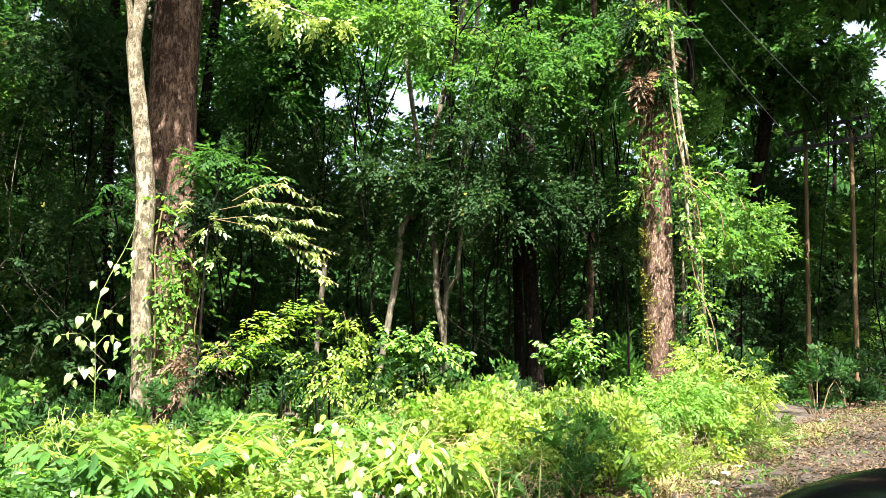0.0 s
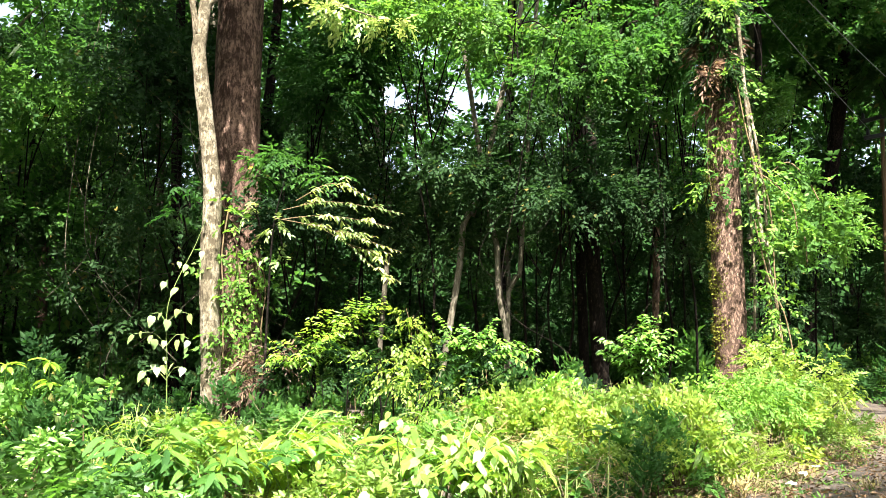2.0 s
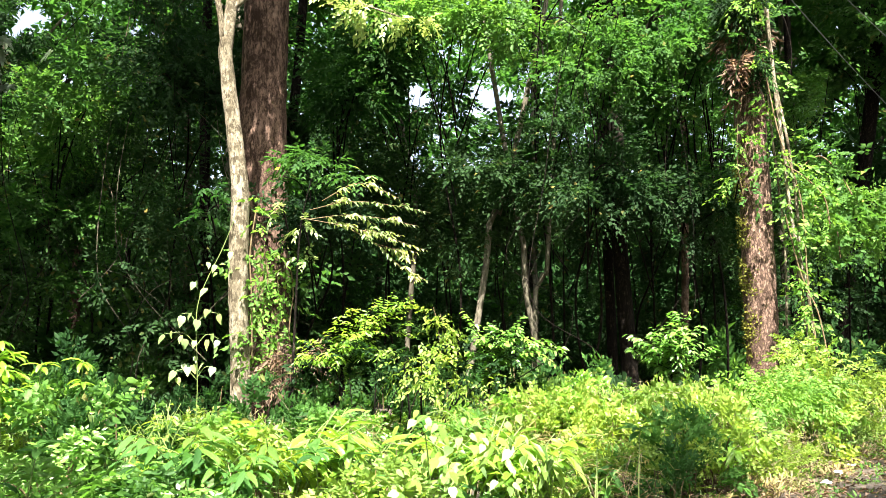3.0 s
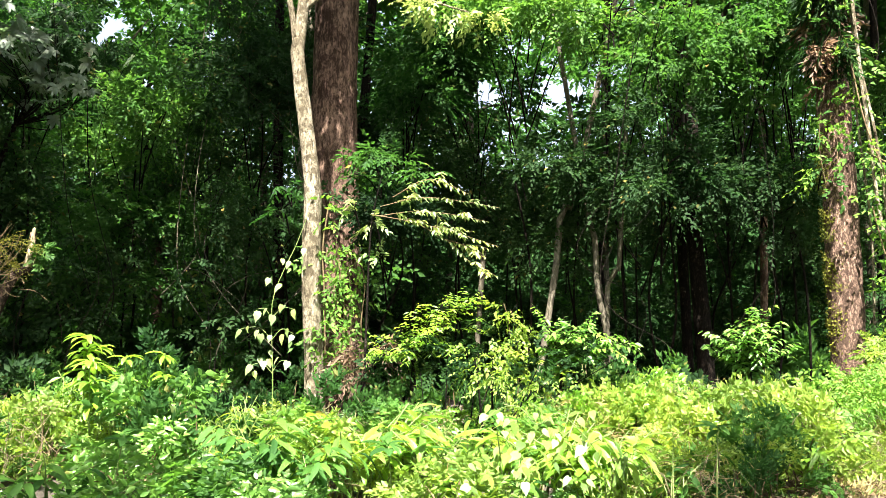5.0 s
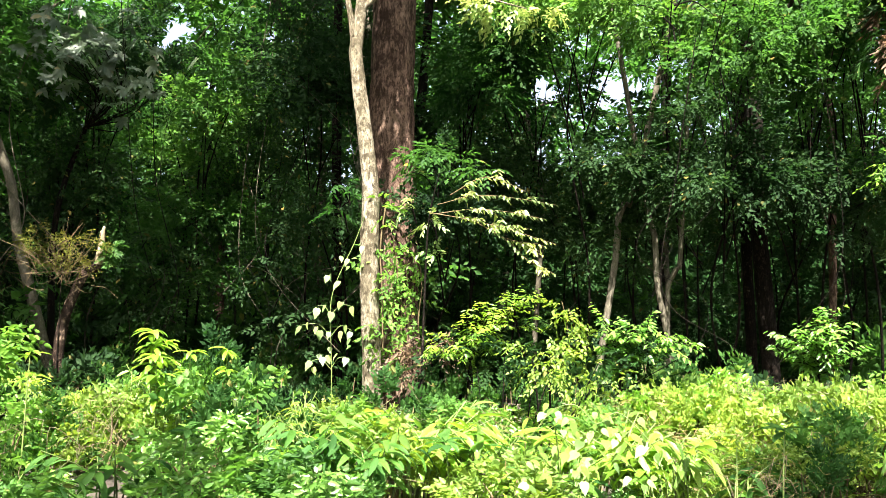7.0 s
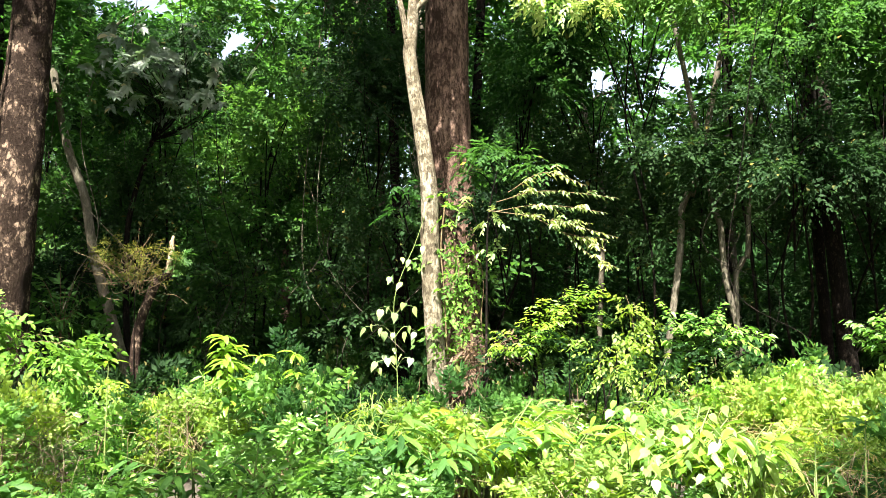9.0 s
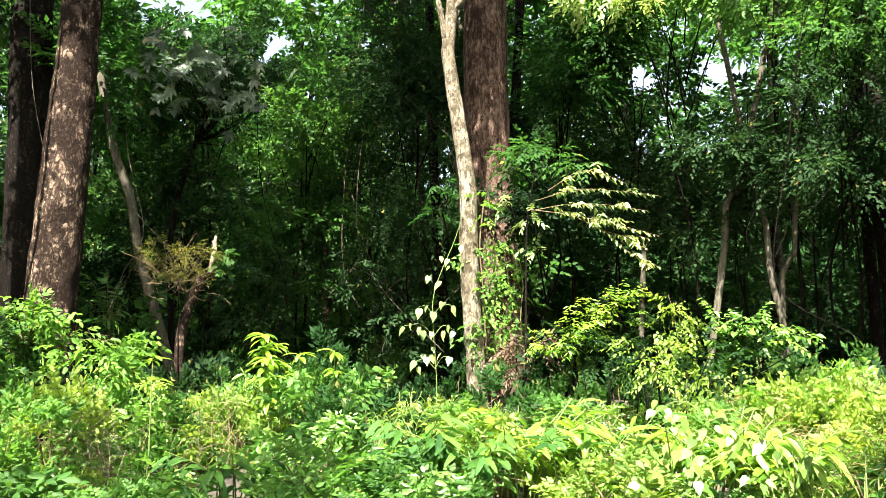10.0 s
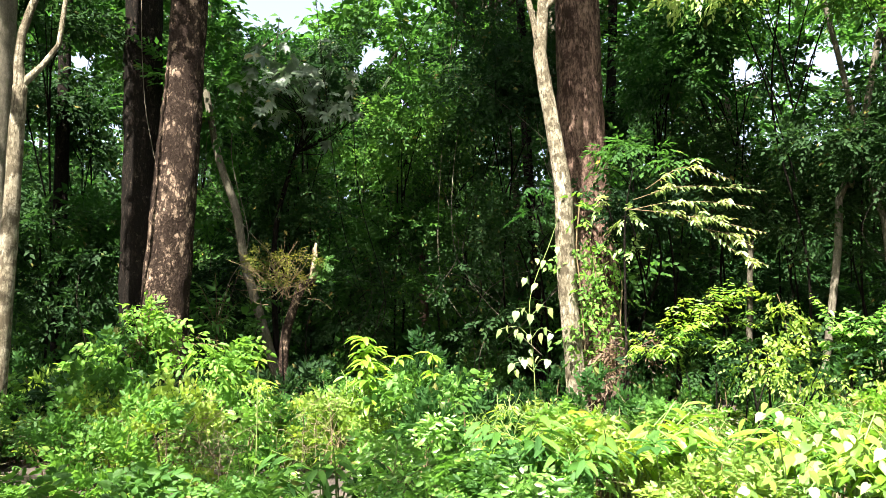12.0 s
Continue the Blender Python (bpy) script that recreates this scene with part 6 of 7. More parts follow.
def layered_sapling():
    """Thin branches that reach out flat from a stem beside the tall trunk, one above the other, their leaves hung in two rows."""
    d = 11.2
    shoots = [[Vector(spot(*q, d - 0.12 * k)) for k, q in enumerate(path)] for path in (
        ((-15.5, 9.9), (-13.2, 11.2), (-11.5, 10.9), (-9.9, 10.2)), ((-16.4, 9.2), (-13.5, 9.9), (-10.5, 9.7), (-7.6, 9.2)), ((-16.6, 8.5), (-13.8, 8.9), (-11.0, 8.7), (-8.5, 8.2)),
        ((-17.0, 8.6), (-13.8, 8.1), (-10.6, 7.3), (-7.7, 6.4)), ((-13.6, 8.0), (-11.3, 6.7), (-9.8, 5.3), (-7.7, 4.2)), ((-13.0, 7.9), (-11.4, 7.6), (-9.6, 7.5)), ((-11.6, 6.9), (-10.0, 6.4), (-8.6, 5.5)))]
    t = shoot_plant("layered_sapling", "sapling with flat layers of pale sunlit leaves", polar(-17.2, 11.6), shoots, M_PALE, 604, 0.11, 0.42, 0.05, 0.5, 0.22, 0.85, 6, rise=0.0, category="sapling", rooted=False)
    part_mesh("stem", tubes_mesh("stem", [(on([(-17.3, -6.0), (-17.2, 2.0), (-17.0, 8.0), (-16.2, 12.0)], 11.5), (0.022, 0.018, 0.012, 0.005), 24, 7, 0.03, 0, 0)], M_BARK_DARK), t)


layered_sapling()
bush("green_spray", "leafy green branch beside the tall trunk", [(spot(-17.2, 12.9, 12.0), (0.4, 0.4, 0.16), 1), (spot(-15.0, 12.3, 11.9), (0.45, 0.4, 0.18), 1), (spot(-13.4, 11.7, 11.9), (0.35, 0.3, 0.12), 0.6), (spot(-17.0, 11.2, 12.0), (0.35, 0.3, 0.15), 0.6)], M_CANOPY, 607, 26, 0.11, 0.4, 0.45, 9, 0.85, 0.35, ovates, perched=True)
# darker leaf colour keeps this spray dim, as in shade
bush("small_spray", "few leaves on thin twigs by a slender trunk, toned dim for shade", [(spot(-23.6, 10.4, 11.6), (0.28, 0.2, 0.06), 1), (spot(-22.5, 9.8, 11.6), (0.18, 0.2, 0.06), 0.6), (spot(-23.7, 8.4, 11.6), (0.12, 0.12, 0.1), 0.5)], M_CANOPY, 608, 8, 0.11, 0.32, 0.42, 8, 0.9, 0.4, ovates, perched=True)
bush("small_spray", "pale leaf pairs on a twig before the tall trunk", [(spot(-17.0, 8.0, 11.6), (0.2, 0.15, 0.08), 1), (spot(-16.7, 5.6, 11.6), (0.16, 0.14, 0.1), 0.8), (spot(-18.6, 9.2, 11.6), (0.16, 0.14, 0.1), 0.8)], M_PALE, 609, 6, 0.11, 0.25, 0.45, 7, 0.8, 0.4, ovates, perched=True)
shoot_plant("fan_leaf_shrub", "blue-green shrub with long drooping leaflets in shade", polar(-46.2, 13.6), ends((-46.2, -0.5), 13.6, ((-47.6, 3.6), (-46.4, 4.4), (-45.2, 3.8), (-44.6, 2.4), (-47.8, 2.0), (-46.0, 2.8), (-45.4, 1.2)), 0.6, 4), M_TEAL, 612, 0.2, 0.2, 0.05, 0.55, 0.35, 0.8, 1, shape=blades, category="shrub")
bush("foot_bush", "shrubs and climbers heaped at the foot of a tree", [(spot(-50.5, -0.3, 11.6), (0.5, 0.4, 0.5), 1), (spot(-52.0, -1.6, 11.0), (0.8, 0.6, 0.45), 1), (spot(-47.5, -1.8, 10.6), (0.9, 0.6, 0.45), 1)], M_FRESH, 605, 85, 0.105, 0.32, 0.6, 7, 0.4, 0.35, ovates)
shoot_plant("foot_shoots", "leafy shoots that climb at the foot of a broad tree", polar(-50.6, 11.6), ends((-50.8, -2.6), 11.7, ((-52.0, 1.8), (-51.2, 2.2), (-50.4, 2.9), (-49.4, 2.4), (-48.8, 1.0), (-49.6, 0.8), (-51.6, 0.6), (-52.8, 0.0), (-47.6, -0.6), (-46.0, -0.4), (-45.0, -1.2), (-53.6, -0.9)), 0.8, 5), M_FRESH, 616, 0.11, 0.55, 0.045, 0.4, 0.3, 0.8, 3)
# one thicket in two leaf colours: bright for sunlit top, darker for shaded foot
bush("lane_bush", "rounded lane thicket, its sunlit part in brighter leaves", [(spot(18.5, -1.8, 12.2), (0.8, 0.6, 0.5), 1), (spot(20.8, -2.2, 13.6), (0.7, 0.6, 0.5), 0.9)], M_SUNNY, 606, 260, 0.066, 0.26, 0.52, 9, 0.4, 0.35, ovates)
bush("lane_bush", "low part of the lane thicket, darker leaves for shade", [(spot(17.4, -3.8, 10.8), (0.7, 0.5, 0.45), 1), (spot(15.0, -4.2, 10.0), (0.7, 0.5, 0.42), 0.9), (spot(19.6, -4.2, 12.2), (0.5, 0.4, 0.3), 0.5)], M_FRESH, 617, 260, 0.064, 0.26, 0.5, 9, 0.4, 0.35, ovates)


# ---- climbers ----
def climber(name, label, paths, material, seed, every, leaf, spread, ratio=0.6, droop=0.5, vine=M_TWIG, thick=0.012):
    """Hanging or climbing stems, each leaf a part of its own where it is large."""
    g = np.random.default_rng(seed)
    t = thing(name, Vector(paths[0][-1]), label, "climber")
    pos = []
    for pts in paths:
        part_mesh("stem", tubes_mesh("stem", [(pts, [thick] * len(pts), 26, 5, 0.0, 0, 0)], vine), t)
        q, _ = smooth_path(pts, [1] * len(pts), int(every * len(pts)))
        q = q[g.uniform(0, 1, len(q)) < 0.35 + 0.65 * (np.sin(np.arange(len(q)) * 0.55 + g.uniform(0, 6)) > -0.2)]
        pos.append(q + g.normal(0, spread, (len(q), 3)))
    p = np.concatenate(pos)
    o = unit(np.stack([g.normal(0, 1, len(p)), g.normal(-0.5, 0.7, len(p)), g.normal(-0.1, 0.4, len(p))], 1))
    part_mesh("foliage", gather("foliage", [sprays(p, o, g, 7, 0.3, leaf, ratio, 0.5, droop)], material), t)
    return t


climber("hanging_vine", "leafy vine that hangs beside a rough trunk", [
    on([(16.4, 20.5), (16.8, 17.0), (17.3, 11.0), (17.9, 5.0), (18.4, -0.5)], 13.6), on([(16.2, 19.0), (17.0, 14.0), (18.2, 9.5), (18.4, 4.0), (18.8, -1.0)], 13.4),
    on([(17.0, 12.0), (18.4, 11.0), (19.6, 9.5), (19.9, 7.5)], 13.5), on([(17.2, 8.5), (18.0, 4.5), (18.9, 2.0), (19.4, -1.0)], 13.3)], M_FRESH, 701, 11, 0.1, 0.12)
climber("trunk_climber", "leafy climber on the trunk of a rough tree", [
    on([(14.6, 17.5), (14.4, 14.5), (14.3, 12.3), (14.6, 10.0)], 13.55), on([(15.5, 21.0), (15.6, 18.0), (15.4, 14.0), (15.3, 10.5)], 13.6)], M_CANOPY, 702, 4, 0.1, 0.07, thick=0.005)
climber("hanging_vine", "thin vine with pale small leaves hung over a bush", [on([(-7.3, 2.3), (-7.0, 1.2), (-6.8, -0.2), (-6.5, -2.2)], 10.3), on([(-6.8, 1.8), (-6.4, 0.4), (-6.2, -1.8)], 10.2)], M_SUNNY, 707, 9, 0.085, 0.08, thick=0.004)
# yellow-green moss and small creepers on the shaded edge of the rough trunk
g = np.random.default_rng(706)
n = 2600
el, turn = g.uniform(-1.6, 13, n), np.radians(g.normal(205, 22, n))
keep = np.sin(el * 1.9) + 0.7 * np.sin(el * 4.3 + turn * 3) > g.uniform(-1.3, 0.9, n)
el, turn = el[keep], turn[keep]
mid = np.array([spot(15.49 - 0.025 * (e + 1.3), e, 14.0) for e in el])
out = np.stack([np.cos(turn), np.sin(turn), np.zeros(len(el))], 1)
al = unit(g.normal(0, 1, mid.shape) + out * 0.8 - [0, 0, 0.4])
L = g.uniform(0.02, 0.06, len(el))
t = thing("trunk_moss", Vector(spot(15.2, 0.0, 13.8)), "yellow-green moss and creepers along a rough trunk", "moss", "", "stuff")
v, f = kites(mid + out * 0.27, al, unit(out + g.normal(0, 0.4, mid.shape)), L, L * 0.6, 0.3)
part_mesh("moss_cover", mesh_from("moss_cover", v, f, M_MOSS), t)
climber("trunk_climber", "fresh green climber between two trunks", [
    on([(-20.2, 9.0), (-20.5, 6.0), (-20.3, 3.0), (-20.1, -1.5)], 11.4), on([(-19.6, 6.5), (-19.2, 4.0), (-19.5, 1.0), (-19.0, -2.0)], 11.8)], M_FRESH, 703, 12, 0.1, 0.09)
climber("trunk_climber", "leafy climber that cloaks the foot of a tall trunk", [
    on([(-18.4, 8.0), (-18.6, 5.0), (-18.3, 2.0), (-18.4, -2.0)], 13.4), on([(-19.4, 5.5), (-19.6, 2.5), (-19.3, -2.0)], 13.4), on([(-17.9, 6.0), (-17.4, 3.5), (-17.6, 0.5), (-17.2, -2.5)], 13.2), on([(-18.9, 3.5), (-18.8, 0.5), (-18.9, -2.5)], 13.35)], M_FRESH, 705, 9, 0.1, 0.13)
bush("dry_bramble", "tangle of dry brown twigs and leaves at a trunk", [(spot(-18.6, -2.2, 11.8), (0.4, 0.3, 0.3), 1), (spot(-16.8, -1.2, 11.4), (0.4, 0.3, 0.35), 1)], M_LITTER, 614, 40, 0.1, 0.35, 0.3, 9, 0.3, 0.6)
climber("lane_vine", "vine with bright leaves over the lane thicket", [on([(18.2, 11.5), (19.5, 12.2), (20.6, 11.0), (21.3, 9.5)], 14.5), on([(17.6, 9.5), (19.0, 9.0), (20.2, 7.6), (20.4, 5.5)], 14.0)], M_CANOPY, 704, 20, 0.13, 0.22)

t = thing("yellow_leaf", Vector(spot(-19.0, 12.0, 13.2)), "single yellow leaf caught on a climber beside the trunk", "leaf")
v, f = blades(np.array([spot(-19.0, 12.0, 13.3)]), np.array([[1.0, -0.3, 0.1]]), np.array([[0, -0.7, 0.7]]), np.array([0.13]), np.array([0.07]), 0.2)
part_mesh("blade", mesh_from("blade", v, f, M_YELLOW), t)
part_mesh("stalk", tubes_mesh("stalk", [([spot(-19.0, 12.0, 13.3), spot(-19.6, 11.6, 13.55)], (0.004, 0.004), 4, 5, 0.0, 0, 0)], M_STEM), t)

# pale bare lianas down the rough trunk, ferns and a nest of old fronds in its fork
for k, path in enumerate(([(16.6, 22.0), (16.9, 17.0), (17.3, 12.5), (17.6, 8.0), (18.4, 3.0), (18.7, -1.0)], [(16.4, 24.0), (16.7, 19.0), (17.6, 13.0), (18.0, 8.0), (17.9, 4.0), (18.3, 0.0)], [(16.2, 21.0), (16.6, 14.0), (17.1, 7.0), (17.0, 1.0)])):
    tagged(new("liana", tubes_mesh("liana", [(on(path, 13.5 + 0.1 * k), [0.03 - 0.006 * k] * len(path), 40, 7, 0.08, 0, k)], M_BARK_PALE)), "pale woody liana beside the rough trunk", "liana", "lianas")
t = thing("tree_fern", polar(15.3, 13.6, high(19.8, 13.6)), "ferns rooted in the fork of a rough tree", "fern")
g = np.random.default_rng(91)
for az, el, da, de, ln in ((15.2, 20.6, 1.0, -0.6, 0.75), (15.3, 20.4, 0.6, -1.0, 0.7), (15.0, 20.4, -1.0, -0.5, 0.75), (14.9, 20.6, -0.8, 0.3, 0.6), (15.4, 20.9, 0.9, 0.4, 0.6), (15.1, 20.2, -0.5, -1.0, 0.6)):
    o = np.array([[da, -0.5, de]])
    part_mesh("frond", gather("frond", [sprays(np.array([spot(az, el, 13.6)]), o, g, 34, ln, 0.2, 0.16, 0.6, 0.45)], M_CANOPY), t)
bush("epiphyte", "dark clump of epiphytes on a rough trunk", [(spot(15.0, 21.5, 13.75), (0.32, 0.3, 0.45), 1), (spot(15.1, 18.5, 13.65), (0.28, 0.25, 0.5), 0.9), (spot(15.0, 22.6, 13.65), (0.4, 0.25, 0.4), 1), (spot(14.2, 23.0, 13.8), (0.5, 0.4, 0.4), 1)], M_SHADED, 613, 130, 0.13, 0.3, 0.3, 8, 0.3, 0.6, perched=True)
bush("old_frond_nest", "nest of dead brown fronds round a rough trunk", [(spot(15.05, 21.0, 13.75), (0.26, 0.26, 0.4), 1), (spot(15.1, 18.6, 13.75), (0.24, 0.24, 0.4), 0.9), (spot(14.9, 16.6, 13.75), (0.16, 0.2, 0.3), 0.5)], M_LITTER, 618, 60, 0.17, 0.3, 0.28, 8, 0.3, 0.8, perched=True)
bush("perched_plant", "pale green leafy plant perched high on a rough trunk", [(spot(14.6, 23.2, 13.4), (0.5, 0.3, 0.3), 1), (spot(15.8, 22.6, 13.4), (0.35, 0.3, 0.25), 0.7), (spot(14.0, 13.5, 13.5), (0.3, 0.25, 0.3), 0.5), (spot(14.2, 11.0, 13.5), (0.3, 0.25, 0.3), 0.4)], M_FRESH, 615, 24, 0.11, 0.35, 0.4, 8, 0.5, 0.5, perched=True)

# the thin climber with large pale leaves that stands free in the sun
t = thing("pale_climber", polar(-23.0, 10.0), "thin climber with large pale heart-shaped leaves", "climber")
stem = on([(-23.7, -6.5), (-23.7, -3.3), (-23.95, 0.85), (-23.8, 2.7), (-23.15, 4.5), (-22.4, 6.2), (-21.6, 8.5)], 10.0)
part_mesh("stem", tubes_mesh("stem", [(stem, [0.005] * 6 + [0.003], 40, 5, 0.0, 0, 0)], M_STEM), t)
for arm in (((-23.9, -0.5), (-24.8, 0.3), (-26.0, 0.2)), ((-23.9, -0.6), (-23.2, 0.2), (-22.4, -0.1)), ((-23.9, 0.9), (-24.4, 1.6), (-24.9, 1.6)), ((-23.9, 1.0), (-23.2, 1.7), (-22.5, 1.65)), ((-23.75, -2.9), (-24.5, -2.2), (-25.4, -2.4)), ((-23.75, -2.8), (-23.3, -2.1), (-22.8, -2.0))):
    part_mesh("side_stem", tubes_mesh("side_stem", [(on(arm, 10.0), (0.005, 0.004, 0.003), 12, 5, 0.0, 0, 0)], M_STEM), t)
g = np.random.default_rng(81)
v, f = hearts(np.zeros((1, 3)), np.array([[0, 1.0, 0.0]]), np.array([[0, 0, 1.0]]), np.array([0.14]), np.array([0.098]))
big_leaf = mesh_from("leaf", v, f, M_PALE, True)
for az, el in ((-21.9, 6.1), (-23.3, 5.1), (-22.9, 5.0), (-24.0, 3.9), (-23.3, 3.4), (-24.3, 3.7), (-24.9, 1.6), (-24.3, 1.7), (-23.9, 1.4), (-23.5, 1.7), (-23.1, 1.8), (-22.5, 1.7), (-26.0, 0.2), (-25.0, 0.1), (-24.6, -0.1), (-24.1, -0.2), (-23.3, 0.0),
               (-22.5, -0.1), (-22.6, -0.6), (-25.3, -2.4), (-24.9, -2.6), (-24.5, -2.1), (-24.0, -2.1), (-23.5, -2.0), (-22.9, -2.0), (-23.9, -1.3), (-25.4, 0.2), (-22.9, 0.1), (-24.7, -2.0)):
    lf = new("leaf", big_leaf)
    lf.parent = t
    lf.matrix_parent_inverse = Matrix.Translation(-t.location)
    s = g.uniform(0.65, 1.05)
    lf.matrix_basis = Matrix.Translation(spot(az + g.normal(0, 0.12), el + g.normal(0, 0.15), 10.0 + g.uniform(-0.15, 0.15))) @ Euler((g.uniform(-1.5, -0.8), g.uniform(-0.4, 0.4), math.pi + g.uniform(-0.8, 0.8))).to_matrix().to_4x4() @ Matrix.Diagonal((s, s, s, 1))


# the vine with heart-shaped leaves that drapes the front of the thicket, each leaf hung tip down
t = thing("heart_leaf_vine", polar(-5.0, 6.0), "vine with large pale heart-shaped leaves over the thicket", "climber")
part_mesh("stem", tubes_mesh("stem", [(on([(-9.6, -7.5), (-8.0, -5.6), (-6.4, -5.2), (-5.0, -6.4), (-3.6, -5.6), (-2.0, -6.8), (-0.6, -8.5)], 5.85), [0.003] * 7, 40, 5, 0.0, 0, 0)], M_STEM), t)
small_heart = mesh_from("leaf", v, f, M_SUNNY, True)
for k in range(96):
    a = g.uniform(-10.0, -0.6)
    e = -5.6 - 5.0 * g.uniform(0, 1) - 0.5 * math.sin(a * 1.7)
    lf = new("leaf", big_leaf if k % 3 == 0 else small_heart)
    lf.parent = t
    lf.matrix_parent_inverse = Matrix.Translation(-t.location)
    s = g.uniform(0.45, 0.85)
    lf.matrix_basis = Matrix.Translation(spot(a, e, 5.75 + 0.12 * (e + 8) + g.uniform(-0.15, 0.15))) @ Euler((g.uniform(-1.1, -0.2), g.uniform(-0.6, 0.6), math.pi + g.uniform(-1.3, 1.3))).to_matrix().to_4x4() @ Matrix.Diagonal((s, s, s, 1))

def dry_tangle(az, dist, size, seed):
    """A heap of dead stems, thin and bent, lying against the living shrubs."""
    g = np.random.default_rng(seed)
    c = polar(az, dist)
    t = thing("dry_tangle", c, "tangle of dead straw-brown stems in the thicket", "dead plant", "dry tangles")
    stems = []
    for k in range(22):
        p = c + Vector((g.normal(0, 0.2), g.normal(0, 0.12), g.uniform(0.05, 0.45))) * size
        q = p + Vector((g.normal(0, 0.25), g.normal(-0.05, 0.15), g.uniform(-0.1, 0.4))) * size
        e = q + Vector((g.normal(0, 0.18), g.normal(-0.1, 0.1), g.uniform(-0.35, 0.05))) * size
        e.z = max(e.z, 0.03)
        stems.append(([p, q, e], (0.003, 0.0025, 0.0015), 9, 4, 0.0, 0, 0))
    tagged(part_mesh("dead_growth", tubes_mesh("dead_growth", stems, M_DRY), t), kind="stuff")
    me = dry_mesh(g, 150, 0.5)
    for v in me.vertices:
        v.co = c + Vector((v.co.x * size, v.co.y * size * 0.6, v.co.z * size * 0.9))
    tagged(part_mesh("straw_tangle", me, t), kind="stuff")


for k, (a, d, s) in enumerate(((13.4, 8.7, 1.0), (6.6, 6.9, 0.7), (15.8, 9.8, 0.9), (17.2, 10.3, 0.8), (-46.0, 8.0, 1.0), (-39.0, 8.4, 1.0), (-20.0, 8.4, 1.0), (-48.6, 8.8, 1.1), (-12.0, 8.6, 0.9), (0.6, 7.6, 0.9))):
    dry_tangle(a, d, s, 650 + k)
bush("pale_bush", "bush with small pale sunlit leaves", [(spot(-8.6, -1.8, 9.8), (0.4, 0.3, 0.3), 1), (spot(-6.6, -2.4, 9.5), (0.45, 0.3, 0.28), 1), (spot(-4.6, -2.6, 9.3), (0.4, 0.3, 0.25), 0.8)], M_SUNNY, 641, 26, 0.06, 0.3, 0.6, 8, 0.6, 0.4, ovates)

def whorled_herb(az, dist, height, whorls, leaves, leaf, droop, material, label, name="whorled_herb", seed=0):
    """A single upright stalk with leaves in whorls, the topmost the fullest."""
    g = np.random.default_rng(seed)
    foot = polar(az, dist, -0.05)
    t = thing(name, foot, label, "plant", "upright herbs")
    top = foot + Vector((g.normal(0, 0.04), g.normal(0, 0.04), height))
    stalk = part_mesh("stalk", tubes_mesh("stalk", [([foot, foot.lerp(top, 0.5) + Vector((g.normal(0, 0.03), 0, 0)), top], (0.009, 0.007, 0.004), 10, 5, 0.0, 0, 0)], M_STEM), t)
    v, f = blades(np.zeros((1, 3)), np.array([[0, 1.0, 0.1]]), np.array([[0, 0, 1.0]]), np.array([leaf]), np.array([leaf * 0.3]), droop)
    me = mesh_from("leaf", v, f, material, True)
    for w in range(whorls):
        c = foot.lerp(top, 1 - 0.16 * w)
        for k in range(leaves):
            lf = new("leaf", me)
            lf.parent = stalk
            s = g.uniform(0.75, 1.15)
            lf.matrix_basis = Matrix.Translation(c + Vector((0, 0, g.uniform(-0.04, 0.02)))) @ Euler((g.uniform(-0.35, 0.45), g.uniform(-0.3, 0.3), 6.28 * k / leaves + g.normal(0, 0.2))).to_matrix().to_4x4() @ Matrix.Diagonal((s, s, s, 1))


TUFTED = "upright herb topped by drooping pale green leaves"
for k, (a, d, e, w, n, lf) in enumerate(((-35.4, 8.8, -0.5, 3, 10, 0.24), (-34.8, 8.9, -1.1, 3, 9, 0.22), (-36.1, 8.7, -1.4, 2, 9, 0.22), (-35.2, 8.3, -2.2, 3, 9, 0.22), (-33.4, 8.6, -1.9, 2, 8, 0.2), (-43.2, 8.4, -2.0, 2, 7, 0.2), (-31.0, 8.9, -1.6, 2, 8, 0.2))):
    whorled_herb(a, d, high(e, d) + 0.05, w, n, lf, 0.9, M_LIME, TUFTED, seed=660 + k)
for k, (a, d, e) in enumerate(((-28.7, 5.5, -9.6), (-15.6, 5.9, -8.0), (-33.5, 6.2, -7.0), (-7.5, 6.3, -6.2), (7.0, 7.0, -6.0))):
    whorled_herb(a, d, high(e, d) + 0.05, 1, 9, 0.21, 0.35, M_TEAL, "low herb with dark green fingered leaves", "palmate_herb", 670 + k)
bush("lane_end_bush", "green shrubs that close the shaded end of the lane", [(spot(24.2, -1.6, 28.5), (1.4, 0.9, 0.8), 1), (spot(26.6, -1.4, 29.0), (1.4, 0.9, 0.9), 1), (spot(29.0, -1.6, 29.0), (1.4, 0.9, 0.9), 1), (spot(31.5, -1.2, 29.0), (1.5, 0.9, 1.0), 1), (spot(27.6, 1.2, 30.5), (1.4, 0.9, 0.8), 0.8)],
     M_FRESH, 621, 130, 0.14, 0.5, 0.5, 9, 0.5)


